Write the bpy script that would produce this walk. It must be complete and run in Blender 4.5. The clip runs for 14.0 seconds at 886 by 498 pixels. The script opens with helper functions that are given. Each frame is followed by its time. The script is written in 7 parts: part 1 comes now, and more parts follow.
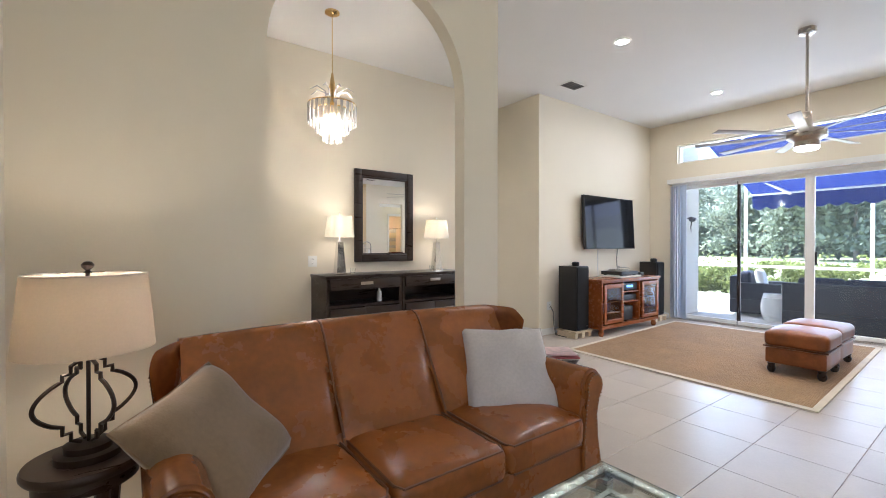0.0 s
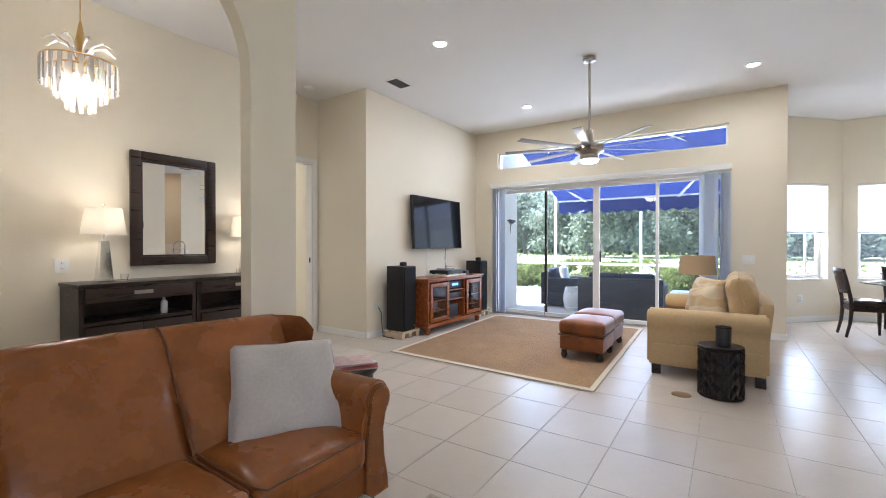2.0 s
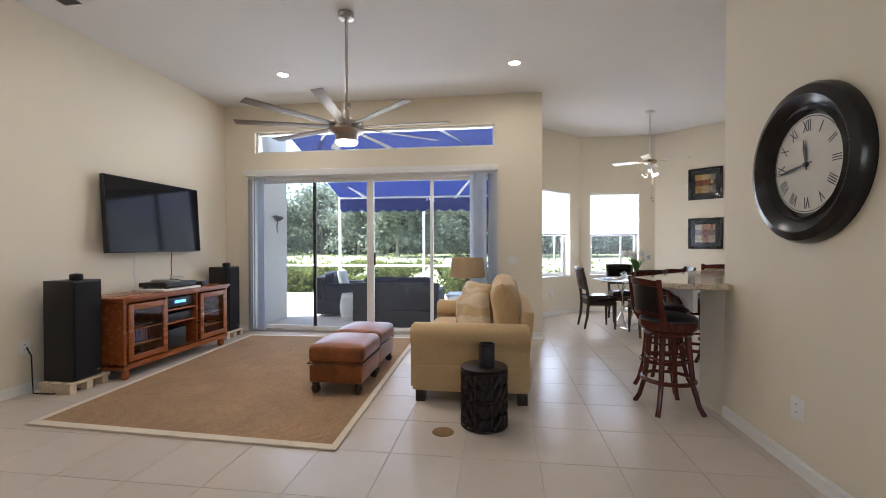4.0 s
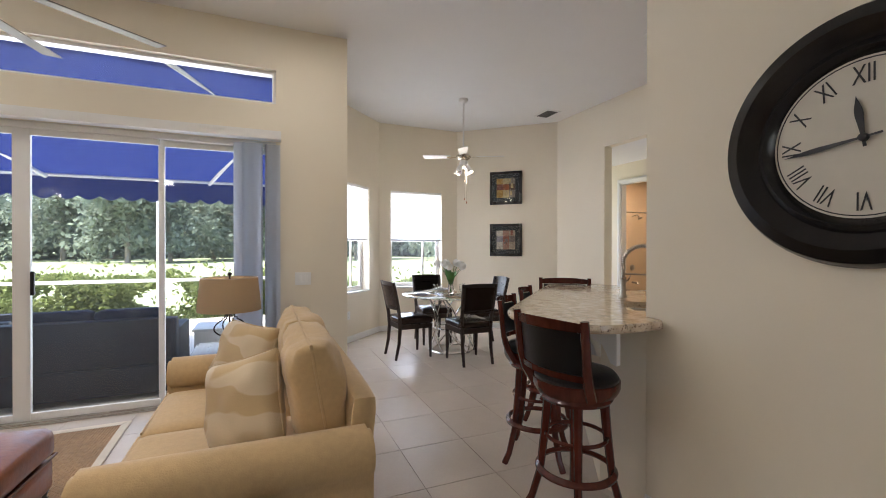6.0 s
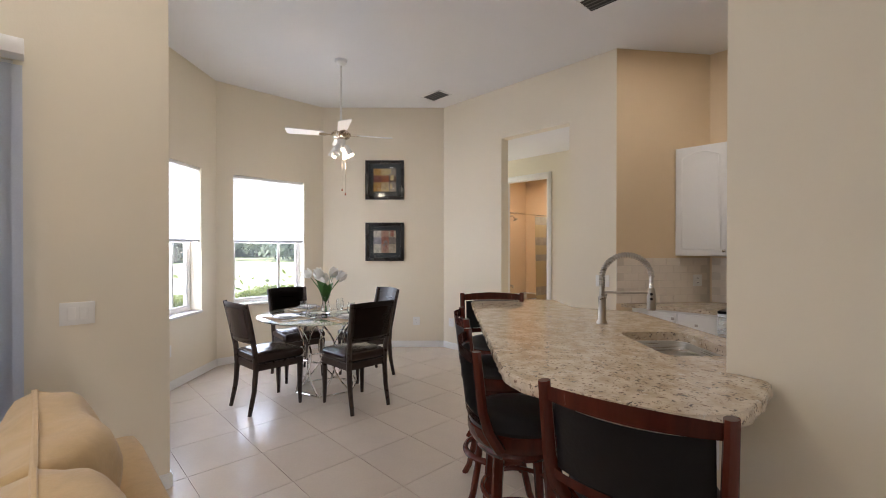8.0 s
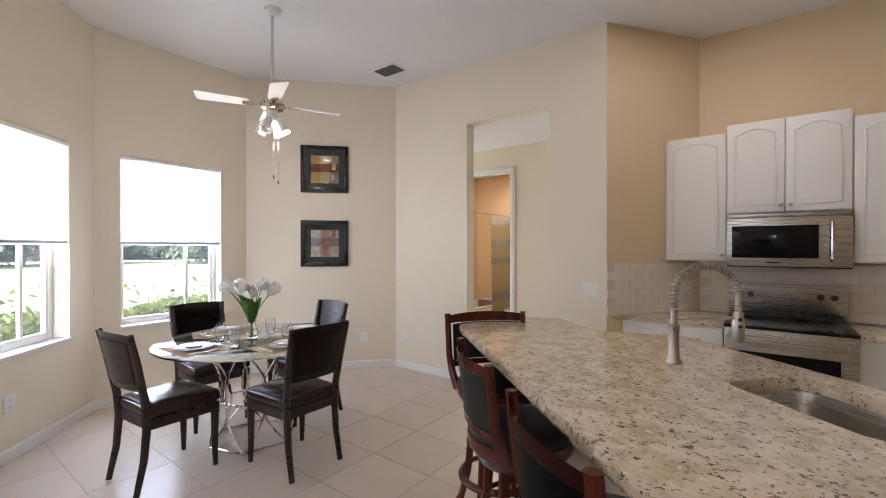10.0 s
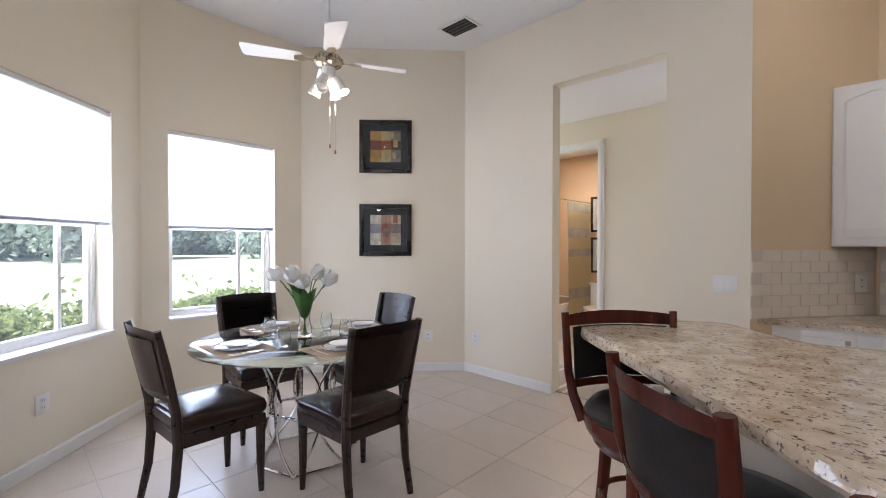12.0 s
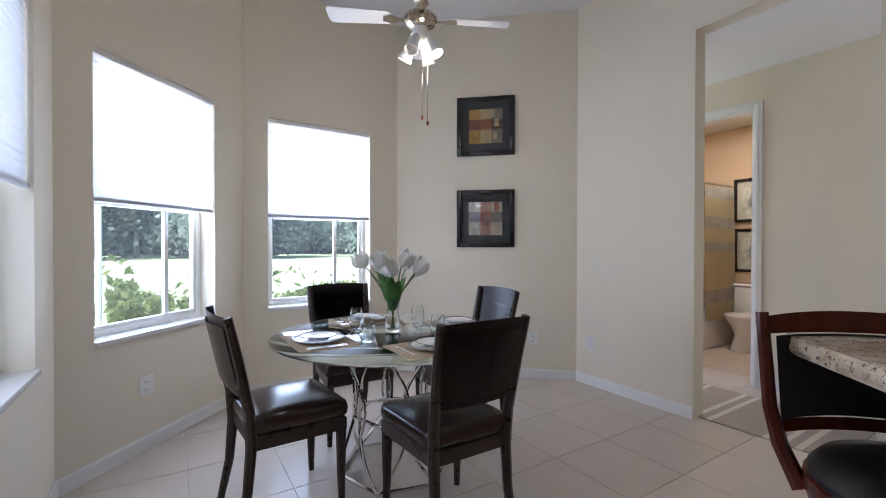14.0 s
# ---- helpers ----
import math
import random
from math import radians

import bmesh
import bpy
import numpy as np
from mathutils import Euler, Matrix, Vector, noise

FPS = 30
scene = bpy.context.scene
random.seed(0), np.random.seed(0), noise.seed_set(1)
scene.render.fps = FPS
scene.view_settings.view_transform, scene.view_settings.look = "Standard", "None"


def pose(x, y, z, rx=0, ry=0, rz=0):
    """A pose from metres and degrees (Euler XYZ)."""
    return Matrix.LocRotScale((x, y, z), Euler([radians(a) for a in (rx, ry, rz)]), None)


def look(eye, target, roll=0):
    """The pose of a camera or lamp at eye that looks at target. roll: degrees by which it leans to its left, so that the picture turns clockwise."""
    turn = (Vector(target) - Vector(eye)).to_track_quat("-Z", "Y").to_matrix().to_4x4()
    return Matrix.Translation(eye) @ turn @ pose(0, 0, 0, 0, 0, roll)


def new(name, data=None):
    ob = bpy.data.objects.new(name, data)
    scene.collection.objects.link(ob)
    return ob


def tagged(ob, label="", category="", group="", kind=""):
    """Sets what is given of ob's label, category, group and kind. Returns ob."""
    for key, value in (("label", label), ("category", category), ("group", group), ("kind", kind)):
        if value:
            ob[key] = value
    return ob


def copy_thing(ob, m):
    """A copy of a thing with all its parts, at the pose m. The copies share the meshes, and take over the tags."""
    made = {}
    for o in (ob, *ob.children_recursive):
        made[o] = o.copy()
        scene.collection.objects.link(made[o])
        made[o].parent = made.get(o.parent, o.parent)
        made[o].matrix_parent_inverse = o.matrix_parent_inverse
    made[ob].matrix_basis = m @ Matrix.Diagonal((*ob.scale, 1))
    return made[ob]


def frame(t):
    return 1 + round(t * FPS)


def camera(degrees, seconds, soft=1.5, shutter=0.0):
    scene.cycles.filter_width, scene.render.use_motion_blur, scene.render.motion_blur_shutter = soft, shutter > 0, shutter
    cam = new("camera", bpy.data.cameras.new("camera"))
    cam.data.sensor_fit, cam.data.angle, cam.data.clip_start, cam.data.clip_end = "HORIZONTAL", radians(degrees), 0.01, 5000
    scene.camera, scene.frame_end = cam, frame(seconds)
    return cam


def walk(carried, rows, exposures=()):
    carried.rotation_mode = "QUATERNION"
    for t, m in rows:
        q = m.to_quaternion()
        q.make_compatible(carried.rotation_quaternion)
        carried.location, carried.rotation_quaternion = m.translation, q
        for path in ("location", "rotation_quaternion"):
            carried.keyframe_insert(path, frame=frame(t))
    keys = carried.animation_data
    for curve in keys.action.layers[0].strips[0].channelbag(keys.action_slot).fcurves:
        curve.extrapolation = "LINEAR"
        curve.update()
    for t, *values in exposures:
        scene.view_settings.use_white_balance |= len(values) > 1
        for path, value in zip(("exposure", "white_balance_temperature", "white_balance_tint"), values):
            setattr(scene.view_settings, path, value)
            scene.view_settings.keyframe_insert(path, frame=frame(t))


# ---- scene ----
cam = camera(92.3, 14.0, soft=1.0)
PATH = [
    (0, (0.847, 0.153, 1.247), (2.034, 1.762, 1.231), -0.0),
    (0.5, (0.897, 0.136, 1.246), (2.208, 1.647, 1.23), -0.0),
    (1, (0.981, 0.116, 1.254), (2.418, 1.507, 1.237), 0.1),
    (1.5, (1.091, 0.107, 1.252), (2.647, 1.363, 1.235), 0.0),
    (2, (1.259, 0.094, 1.247), (2.921, 1.206, 1.23), 0.0),
    (2.5, (1.493, 0.099, 1.248), (3.248, 1.058, 1.233), 0.0),
    (3, (1.772, 0.09, 1.254), (3.623, 0.849, 1.239), 0.1),
    (3.5, (2.106, 0.045, 1.277), (4.037, 0.566, 1.26), -0.0),
    (4, (2.451, 0.032, 1.271), (4.434, 0.294, 1.253), -0.1),
    (4.2, (2.608, 0.04, 1.293), (4.603, 0.19, 1.272), 0.0),
    (6.3, (4.457, 0.185, 1.345), (6.253, -0.694, 1.336), -0.0),
    (6.5, (4.599, 0.159, 1.347), (6.362, -0.784, 1.336), 0.0),
    (7, (4.958, 0.122, 1.372), (6.629, -0.977, 1.36), -0.0),
    (7.5, (5.221, 0.065, 1.384), (6.785, -1.182, 1.373), 0.0),
    (8, (5.462, 0.0, 1.398), (6.914, -1.376, 1.387), 0.0),
    (8.5, (5.682, -0.05, 1.397), (7.021, -1.536, 1.388), -0.1),
    (8.7, (5.774, -0.069, 1.394), (7.066, -1.596, 1.39), -0.1),
    (9.0, (5.835, -0.222, 1.42), (7.105, -1.767, 1.412), 0.0),
    (9.6, (6.07, -0.345, 1.425), (7.30, -1.922, 1.415), 0.0),
    (10.8, (6.539, -0.499, 1.41), (7.723, -2.111, 1.406), 0.1),
    (11, (6.592, -0.552, 1.414), (7.795, -2.15, 1.402), 0.1),
    (11.5, (6.709, -0.65, 1.352), (8.004, -2.175, 1.337), 0.1),
    (12, (6.838, -0.738, 1.32), (8.228, -2.176, 1.298), 0.1),
    (12.5, (6.948, -0.818, 1.271), (8.429, -2.163, 1.254), 0.1),
    (13, (7.027, -0.902, 1.243), (8.589, -2.15, 1.226), 0.2),
    (13.5, (7.118, -0.951, 1.219), (8.74, -2.122, 1.202), 0.1),
    (14, (7.184, -1.027, 1.22), (8.872, -2.1, 1.201), 0.1),
]
walk(cam, [(t, look(eye, target, roll)) for t, eye, target, roll in PATH], [(0, 3.14, 5600, 12), (2.5, 2.9, 5550, 12), (4, 2.45, 6000, 14), (7, 2.4, 6150, 15), (8.5, 2.55, 6200, 17), (11, 2.6, 5850, 18), (12.5, 2.55, 5600, 17), (14, 2.15, 5400, 16)])

# ---- world and light ----
SUN_AZ, SUN_EL = 104.0, 60.0      # degrees: from +x towards +y, and above the horizon
world = bpy.data.worlds.new("sky")
scene.world = world
world.use_nodes = True
wn = world.node_tree
sky = wn.nodes.new("ShaderNodeTexSky")
sky.sky_type, sky.sun_disc = "NISHITA", False
sky.sun_elevation, sky.sun_rotation = radians(SUN_EL), radians(90 - SUN_AZ)
sky.air_density, sky.dust_density = 1.0, 2.0
wn.nodes["Background"].inputs["Strength"].default_value = 0.12
wn.links.new(sky.outputs[0], wn.nodes["Background"].inputs["Color"])


def lamp(name, kind, m, energy, color=(1, 1, 1), **kw):
    data = bpy.data.lights.new(name, kind)
    data.energy, data.color = energy, color
    if "angle" in kw:
        data.angle = kw["angle"]
    if "shape" in kw:
        data.shape, data.size = kw["shape"], kw["size"]
    if "size_y" in kw:
        data.size_y = kw["size_y"]
    if "shadow_soft_size" in kw:
        data.shadow_soft_size = kw["shadow_soft_size"]
    ob = new(name, data)
    ob.matrix_world = m
    return ob


sd = Vector((math.cos(radians(SUN_EL)) * math.cos(radians(SUN_AZ)), math.cos(radians(SUN_EL)) * math.sin(radians(SUN_AZ)), math.sin(radians(SUN_EL))))
lamp("sun", "SUN", look(sd * 50, (0, 0, 0)), 3.2, (1.0, 0.95, 0.88), angle=radians(0.5))


def portal(name, at, facing, w, h, energy, color=(0.89, 0.91, 1.0)):
    """Daylight standing in a window's opening; facing is the way it shines."""
    at = Vector(at)
    return lamp(name, "AREA", look(at, at + Vector(facing)), energy, color, shape="RECTANGLE", size=w, size_y=h)


portal("slider_daylight", (8.62, 1.9, 1.2), (-1, 0, -0.12), 3.3, 2.1, 6.5)
portal("transom_daylight", (8.60, 1.86, 2.79), (-1, 0, -0.2), 3.4, 0.28, 3.5)
portal("nook_daylight", (11.12, -2.13, 1.465), (-1, 0, -0.1), 0.86, 1.48, 7)
portal("nook_daylight", (10.52, -0.86, 1.465), (-0.707, -0.707, -0.1), 0.86, 1.48, 6)
portal("nook_daylight", (9.1, -0.33, 1.465), (0, -1, -0.1), 0.86, 1.48, 2.6)
# added fill behind the camera, in an assumed opening of the unseen west wall
portal("west_fill", (0.30, -0.85, 1.55), (1, 0.25, -0.05), 1.1, 1.3, 2.2)
# added fill for the dark hall, through an assumed window out of view
portal("hall_fill", (11.72, -4.75, 1.6), (-1, 0, -0.05), 0.8, 1.2, 6)
portal("bedroom_daylight", (6.5, 9.35, 1.5), (0, -1, -0.1), 1.3, 1.4, 22)


# ---- materials ----
def mat(name, color, rough=0.5, metal=0.0, var=0.08, scale=6.0, bump=0.0, bscale=120.0, fine=0.0, coat=0.0, spec=0.5, stretch=None, emit=None, estr=0.0, sheen=0.0, random_tone=0.0, alpha=None, trans=0.0, ior=1.45):
    m = bpy.data.materials.new(name)
    m.use_nodes = True
    nt = m.node_tree
    p = nt.nodes["Principled BSDF"]
    p.inputs["Roughness"].default_value = rough
    p.inputs["Metallic"].default_value = metal
    p.inputs["Specular IOR Level"].default_value = spec
    p.inputs["Coat Weight"].default_value = coat
    p.inputs["Coat Roughness"].default_value = 0.15
    p.inputs["Sheen Weight"].default_value = sheen
    p.inputs["Transmission Weight"].default_value = trans
    p.inputs["IOR"].default_value = ior
    c = (*color, 1)
    p.inputs["Base Color"].default_value = c
    if emit:
        p.inputs["Emission Color"].default_value = (*emit, 1)
        p.inputs["Emission Strength"].default_value = estr
    if var or bump or random_tone:
        tc = nt.nodes.new("ShaderNodeTexCoord")
        mp = nt.nodes.new("ShaderNodeMapping")
        if stretch:
            mp.inputs["Scale"].default_value = stretch
        nt.links.new(tc.outputs["Object"], mp.inputs["Vector"])
        src = None
        if var:
            n = nt.nodes.new("ShaderNodeTexNoise")
            n.inputs["Scale"].default_value, n.inputs["Detail"].default_value, n.inputs["Roughness"].default_value = scale, 6, 0.6
            nt.links.new(mp.outputs[0], n.inputs["Vector"])
            r = nt.nodes.new("ShaderNodeMapRange")
            r.inputs["From Min"].default_value, r.inputs["From Max"].default_value = 0.3, 0.7
            r.inputs["To Min"].default_value, r.inputs["To Max"].default_value = 1 - var, 1 + var
            nt.links.new(n.outputs["Fac"], r.inputs["Value"])
            src = r.outputs[0]
            if fine:
                n2 = nt.nodes.new("ShaderNodeTexNoise")
                n2.inputs["Scale"].default_value, n2.inputs["Detail"].default_value = scale * 14, 4
                nt.links.new(mp.outputs[0], n2.inputs["Vector"])
                r2 = nt.nodes.new("ShaderNodeMapRange")
                r2.inputs["From Min"].default_value, r2.inputs["From Max"].default_value = 0.3, 0.7
                r2.inputs["To Min"].default_value, r2.inputs["To Max"].default_value = 1 - fine, 1 + fine
                nt.links.new(n2.outputs["Fac"], r2.inputs["Value"])
                mu = nt.nodes.new("ShaderNodeMath")
                mu.operation = "MULTIPLY"
                nt.links.new(src, mu.inputs[0])
                nt.links.new(r2.outputs[0], mu.inputs[1])
                src = mu.outputs[0]
            if random_tone:
                oi = nt.nodes.new("ShaderNodeObjectInfo")
                r3 = nt.nodes.new("ShaderNodeMapRange")
                r3.inputs["To Min"].default_value, r3.inputs["To Max"].default_value = 1 - random_tone, 1 + random_tone
                nt.links.new(oi.outputs["Random"], r3.inputs["Value"])
                mu = nt.nodes.new("ShaderNodeMath")
                mu.operation = "MULTIPLY"
                nt.links.new(src, mu.inputs[0])
                nt.links.new(r3.outputs[0], mu.inputs[1])
                src = mu.outputs[0]
            vm = nt.nodes.new("ShaderNodeVectorMath")
            vm.operation = "SCALE"
            vm.inputs[0].default_value = color
            nt.links.new(src, vm.inputs["Scale"])
            nt.links.new(vm.outputs[0], p.inputs["Base Color"])
            rr = nt.nodes.new("ShaderNodeMapRange")
            rr.inputs["From Min"].default_value, rr.inputs["From Max"].default_value = 0.3, 0.7
            rr.inputs["To Min"].default_value, rr.inputs["To Max"].default_value = max(0.02, rough * 0.85), min(1, rough * 1.15)
            nt.links.new(n.outputs["Fac"], rr.inputs["Value"])
            if var >= 0.05:
                nt.links.new(rr.outputs[0], p.inputs["Roughness"])
        if bump:
            n3 = nt.nodes.new("ShaderNodeTexNoise")
            n3.inputs["Scale"].default_value, n3.inputs["Detail"].default_value = bscale, 5
            nt.links.new(mp.outputs[0], n3.inputs["Vector"])
            b = nt.nodes.new("ShaderNodeBump")
            b.inputs["Strength"].default_value, b.inputs["Distance"].default_value = bump, 0.004
            nt.links.new(n3.outputs["Fac"], b.inputs["Height"])
            nt.links.new(b.outputs[0], p.inputs["Normal"])
    return m


WALL = mat("cream_wall_paint", (0.78, 0.71, 0.575), 0.62, var=0.015, scale=1.5, bump=0.12, bscale=90, spec=0.35)
KWALL = mat("tan_kitchen_paint", (0.72, 0.56, 0.36), 0.6, var=0.015, scale=1.5, bump=0.12, bscale=90)
BATHW = mat("bath_tan_paint", (0.62, 0.47, 0.31), 0.6, var=0.02, scale=1.5)
CEILM = mat("ceiling_white_paint", (0.80, 0.79, 0.77), 0.8, var=0.015, scale=1.2, bump=0.2, bscale=60, spec=0.25)
TRIM = mat("white_trim_paint", (0.82, 0.81, 0.78), 0.35, var=0.01, scale=5)
TILE = mat("beige_porcelain_tile", (0.56, 0.49, 0.415), 0.27, var=0.03, scale=5.0, fine=0.02, random_tone=0.035, bump=0.02, bscale=14, spec=0.38)
GROUT = mat("tile_grout", (0.51, 0.445, 0.375), 0.85, var=0.08, scale=20)
LEATHER = mat("tan_brown_leather", (0.255, 0.083, 0.018), 0.27, var=0.32, scale=2.4, fine=0.10, bump=0.16, bscale=30, spec=0.5)
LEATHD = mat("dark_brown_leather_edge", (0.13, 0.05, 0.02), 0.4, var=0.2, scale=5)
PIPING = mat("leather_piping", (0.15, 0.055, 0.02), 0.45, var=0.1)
NAIL = mat("antique_brass_nails", (0.22, 0.15, 0.08), 0.35, 0.9, var=0)
GREYF = mat("grey_cushion_fabric", (0.52, 0.47, 0.43), 0.9, var=0.06, scale=5, fine=0.06, bump=0.35, bscale=160, sheen=0.3)
BROWNF = mat("taupe_cushion_fabric", (0.20, 0.135, 0.075), 0.85, var=0.08, scale=4, fine=0.06, bump=0.3, bscale=150, sheen=0.3)
TANF = mat("tan_cotton_upholstery", (0.52, 0.36, 0.175), 0.85, var=0.05, scale=3, fine=0.05, bump=0.25, bscale=180, sheen=0.25)
IRON = mat("dark_bronze_iron", (0.035, 0.025, 0.02), 0.4, 0.7, var=0.2, scale=12)
DARKW = mat("dark_espresso_wood", (0.030, 0.018, 0.013), 0.3, var=0.3, scale=4, stretch=(1, 8, 8), spec=0.5)
CHERRY = mat("cherry_wood", (0.27, 0.078, 0.021), 0.26, var=0.16, scale=2, stretch=(1, 10, 10), fine=0.04)
STOOLW = mat("dark_cherry_stool_wood", (0.085, 0.017, 0.010), 0.24, var=0.3, scale=3, stretch=(8, 8, 1))
BLACKL = mat("black_leather", (0.012, 0.011, 0.012), 0.36, var=0.15, scale=6, bump=0.2, bscale=90)
CHAIRL = mat("dark_brown_chair_leather", (0.026, 0.014, 0.011), 0.2, var=0.2, scale=5, bump=0.2, bscale=80)
BLACK = mat("black_plastic", (0.012, 0.012, 0.013), 0.4, var=0.1)
GLOSSB = mat("glossy_black_screen", (0.005, 0.005, 0.006), 0.09, var=0, spec=0.3)
CHROME = mat("polished_chrome", (0.75, 0.74, 0.72), 0.08, 1.0, var=0)
STEEL = mat("brushed_stainless_steel", (0.52, 0.50, 0.47), 0.28, 1.0, var=0.06, scale=3, stretch=(1, 1, 60))
NICKEL = mat("brushed_nickel", (0.45, 0.41, 0.36), 0.3, 1.0, var=0.05, scale=10)
BRASS = mat("polished_brass", (0.75, 0.52, 0.22), 0.2, 1.0, var=0)
WHITEP = mat("white_plastic", (0.80, 0.79, 0.76), 0.4, var=0)
CERAMIC = mat("white_ceramic", (0.82, 0.81, 0.79), 0.1, var=0.01, coat=0.3)
CABW = mat("white_cabinet_paint", (0.80, 0.78, 0.74), 0.35, var=0.01, scale=4)
LIGHTW = mat("pale_stand_wood", (0.62, 0.50, 0.34), 0.6, var=0.12, scale=4, stretch=(1, 8, 8))
PAPERW = mat("white_paper", (0.75, 0.74, 0.70), 0.7, var=0.03)
CARPET = mat("beige_carpet", (0.42, 0.36, 0.28), 0.95, var=0.08, scale=8, bump=0.5, bscale=300)
GREENL = mat("tulip_leaf_green", (0.06, 0.16, 0.03), 0.4, var=0.25, scale=15)
PETAL = mat("white_tulip_petal", (0.88, 0.87, 0.82), 0.5, var=0.04, scale=12)
BLINDM = mat("vertical_blind_vinyl", (0.52, 0.53, 0.56), 0.5, var=0.03, scale=3)
AWNING = mat("royal_blue_awning_canvas", (0.018, 0.03, 0.22), 0.8, var=0.06, scale=2, fine=0.05)
AWNING.node_tree.nodes["Principled BSDF"].inputs["Transmission Weight"].default_value = 0.0
NAVY = mat("navy_patio_cushion", (0.005, 0.008, 0.028), 0.7, var=0.15, scale=5)
WICKER = mat("black_wicker", (0.016, 0.015, 0.018), 0.55, var=0.3, scale=60, bump=0.6, bscale=140)
STUCCO = mat("white_exterior_stucco", (0.74, 0.72, 0.68), 0.85, var=0.05, scale=3, bump=0.5, bscale=60)
PATIO = mat("pale_patio_paver", (0.60, 0.55, 0.48), 0.75, var=0.1, scale=2, fine=0.05)
LAWN = mat("golf_lawn", (0.26, 0.28, 0.15), 0.9, var=0.2, scale=0.4, fine=0.15, bump=0.6, bscale=40)
BARK = mat("bark", (0.24, 0.20, 0.16), 0.9, var=0.25, scale=8, bump=0.6, bscale=25)
BULB = mat("lit_bulb", (1, 0.95, 0.85), 0.4, var=0, emit=(1.0, 0.85, 0.65), estr=7)
DOWNL = mat("lit_downlight_lens", (1, 1, 1), 0.4, var=0, emit=(1.0, 0.95, 0.85), estr=14)
CRYSTAL = mat("clear_crystal", (0.97, 0.96, 0.94), 0.08, var=0, trans=0.65, ior=1.5)
CRYSTAL.node_tree.nodes["Principled BSDF"].inputs["Emission Color"].default_value = (1.0, 0.86, 0.66, 1)
CRYSTAL.node_tree.nodes["Principled BSDF"].inputs["Emission Strength"].default_value = 0.0
MIRROR = mat("mirror_silver", (0.86, 0.86, 0.85), 0.01, 1.0, var=0)
GLASSW = mat("clear_glassware", (0.96, 0.98, 0.98), 0.01, var=0, trans=1.0, ior=1.45)
TABGL = mat("greenish_table_glass", (0.80, 0.92, 0.90), 0.005, var=0, trans=1.0, ior=1.5)


def pane_material(name="window_glass", veil=0.0):
    """Thin glass: mostly clear, with a weak mirror and, if asked, a pale translucent veil imitating glare haze."""
    m = bpy.data.materials.new(name)
    m.use_nodes = True
    nt = m.node_tree
    nt.nodes.remove(nt.nodes["Principled BSDF"])
    out = nt.nodes["Material Output"]
    a, g, mx, f = (nt.nodes.new(k) for k in ("ShaderNodeBsdfTransparent", "ShaderNodeBsdfGlossy", "ShaderNodeMixShader", "ShaderNodeMath"))
    lw, pw = nt.nodes.new("ShaderNodeLayerWeight"), nt.nodes.new("ShaderNodeMath")
    g.inputs["Roughness"].default_value = 0.01
    pw.operation, pw.inputs[1].default_value = "POWER", 5.0
    f.operation, f.inputs[1].default_value, f.inputs[2].default_value = "MULTIPLY_ADD", 0.7, 0.022
    nt.links.new(lw.outputs["Facing"], pw.inputs[0])
    nt.links.new(pw.outputs[0], f.inputs[0])
    a.inputs["Color"].default_value = (0.93, 0.96, 0.96, 1)
    nt.links.new(f.outputs[0], mx.inputs[0])
    nt.links.new(a.outputs[0], mx.inputs[1])
    nt.links.new(g.outputs[0], mx.inputs[2])
    # painted haze: a little translucent white lifts the darks seen through the glass
    if veil:
        t, mt = nt.nodes.new("ShaderNodeBsdfTranslucent"), nt.nodes.new("ShaderNodeMixShader")
        t.inputs["Color"].default_value = (0.80, 0.84, 0.86, 1)
        mt.inputs[0].default_value = veil
        nt.links.new(mx.outputs[0], mt.inputs[1])
        nt.links.new(t.outputs[0], mt.inputs[2])
        nt.links.new(mt.outputs[0], out.inputs["Surface"])
    else:
        nt.links.new(mx.outputs[0], out.inputs["Surface"])
    return m


PANE = pane_material()
# outer panes carry the haze veil that pales the view outside
PANEOUT = pane_material("veiled_window_glass", 0.008)


def cloth_through(name, color, through_color, mix=0.5, estr=0.0):
    """Cloth that lets light pass: diffuse on the near side, translucent through it."""
    m = bpy.data.materials.new(name)
    m.use_nodes = True
    nt = m.node_tree
    nt.nodes.remove(nt.nodes["Principled BSDF"])
    d, t, mx = (nt.nodes.new(k) for k in ("ShaderNodeBsdfDiffuse", "ShaderNodeBsdfTranslucent", "ShaderNodeMixShader"))
    tc, wv, rm, vm = (nt.nodes.new(k) for k in ("ShaderNodeTexCoord", "ShaderNodeTexNoise", "ShaderNodeMapRange", "ShaderNodeVectorMath"))
    wv.inputs["Scale"].default_value, wv.inputs["Detail"].default_value = 140, 3
    rm.inputs["To Min"].default_value, rm.inputs["To Max"].default_value = 0.9, 1.08
    vm.operation, vm.inputs[0].default_value = "SCALE", color
    nt.links.new(tc.outputs["Object"], wv.inputs["Vector"])
    nt.links.new(wv.outputs["Fac"], rm.inputs["Value"])
    nt.links.new(rm.outputs[0], vm.inputs["Scale"])
    nt.links.new(vm.outputs[0], d.inputs["Color"])
    t.inputs["Color"].default_value = (*through_color, 1)
    mx.inputs[0].default_value = mix
    nt.links.new(d.outputs[0], mx.inputs[1])
    nt.links.new(t.outputs[0], mx.inputs[2])
    nt.links.new(mx.outputs[0], nt.nodes["Material Output"].inputs["Surface"])
    return m


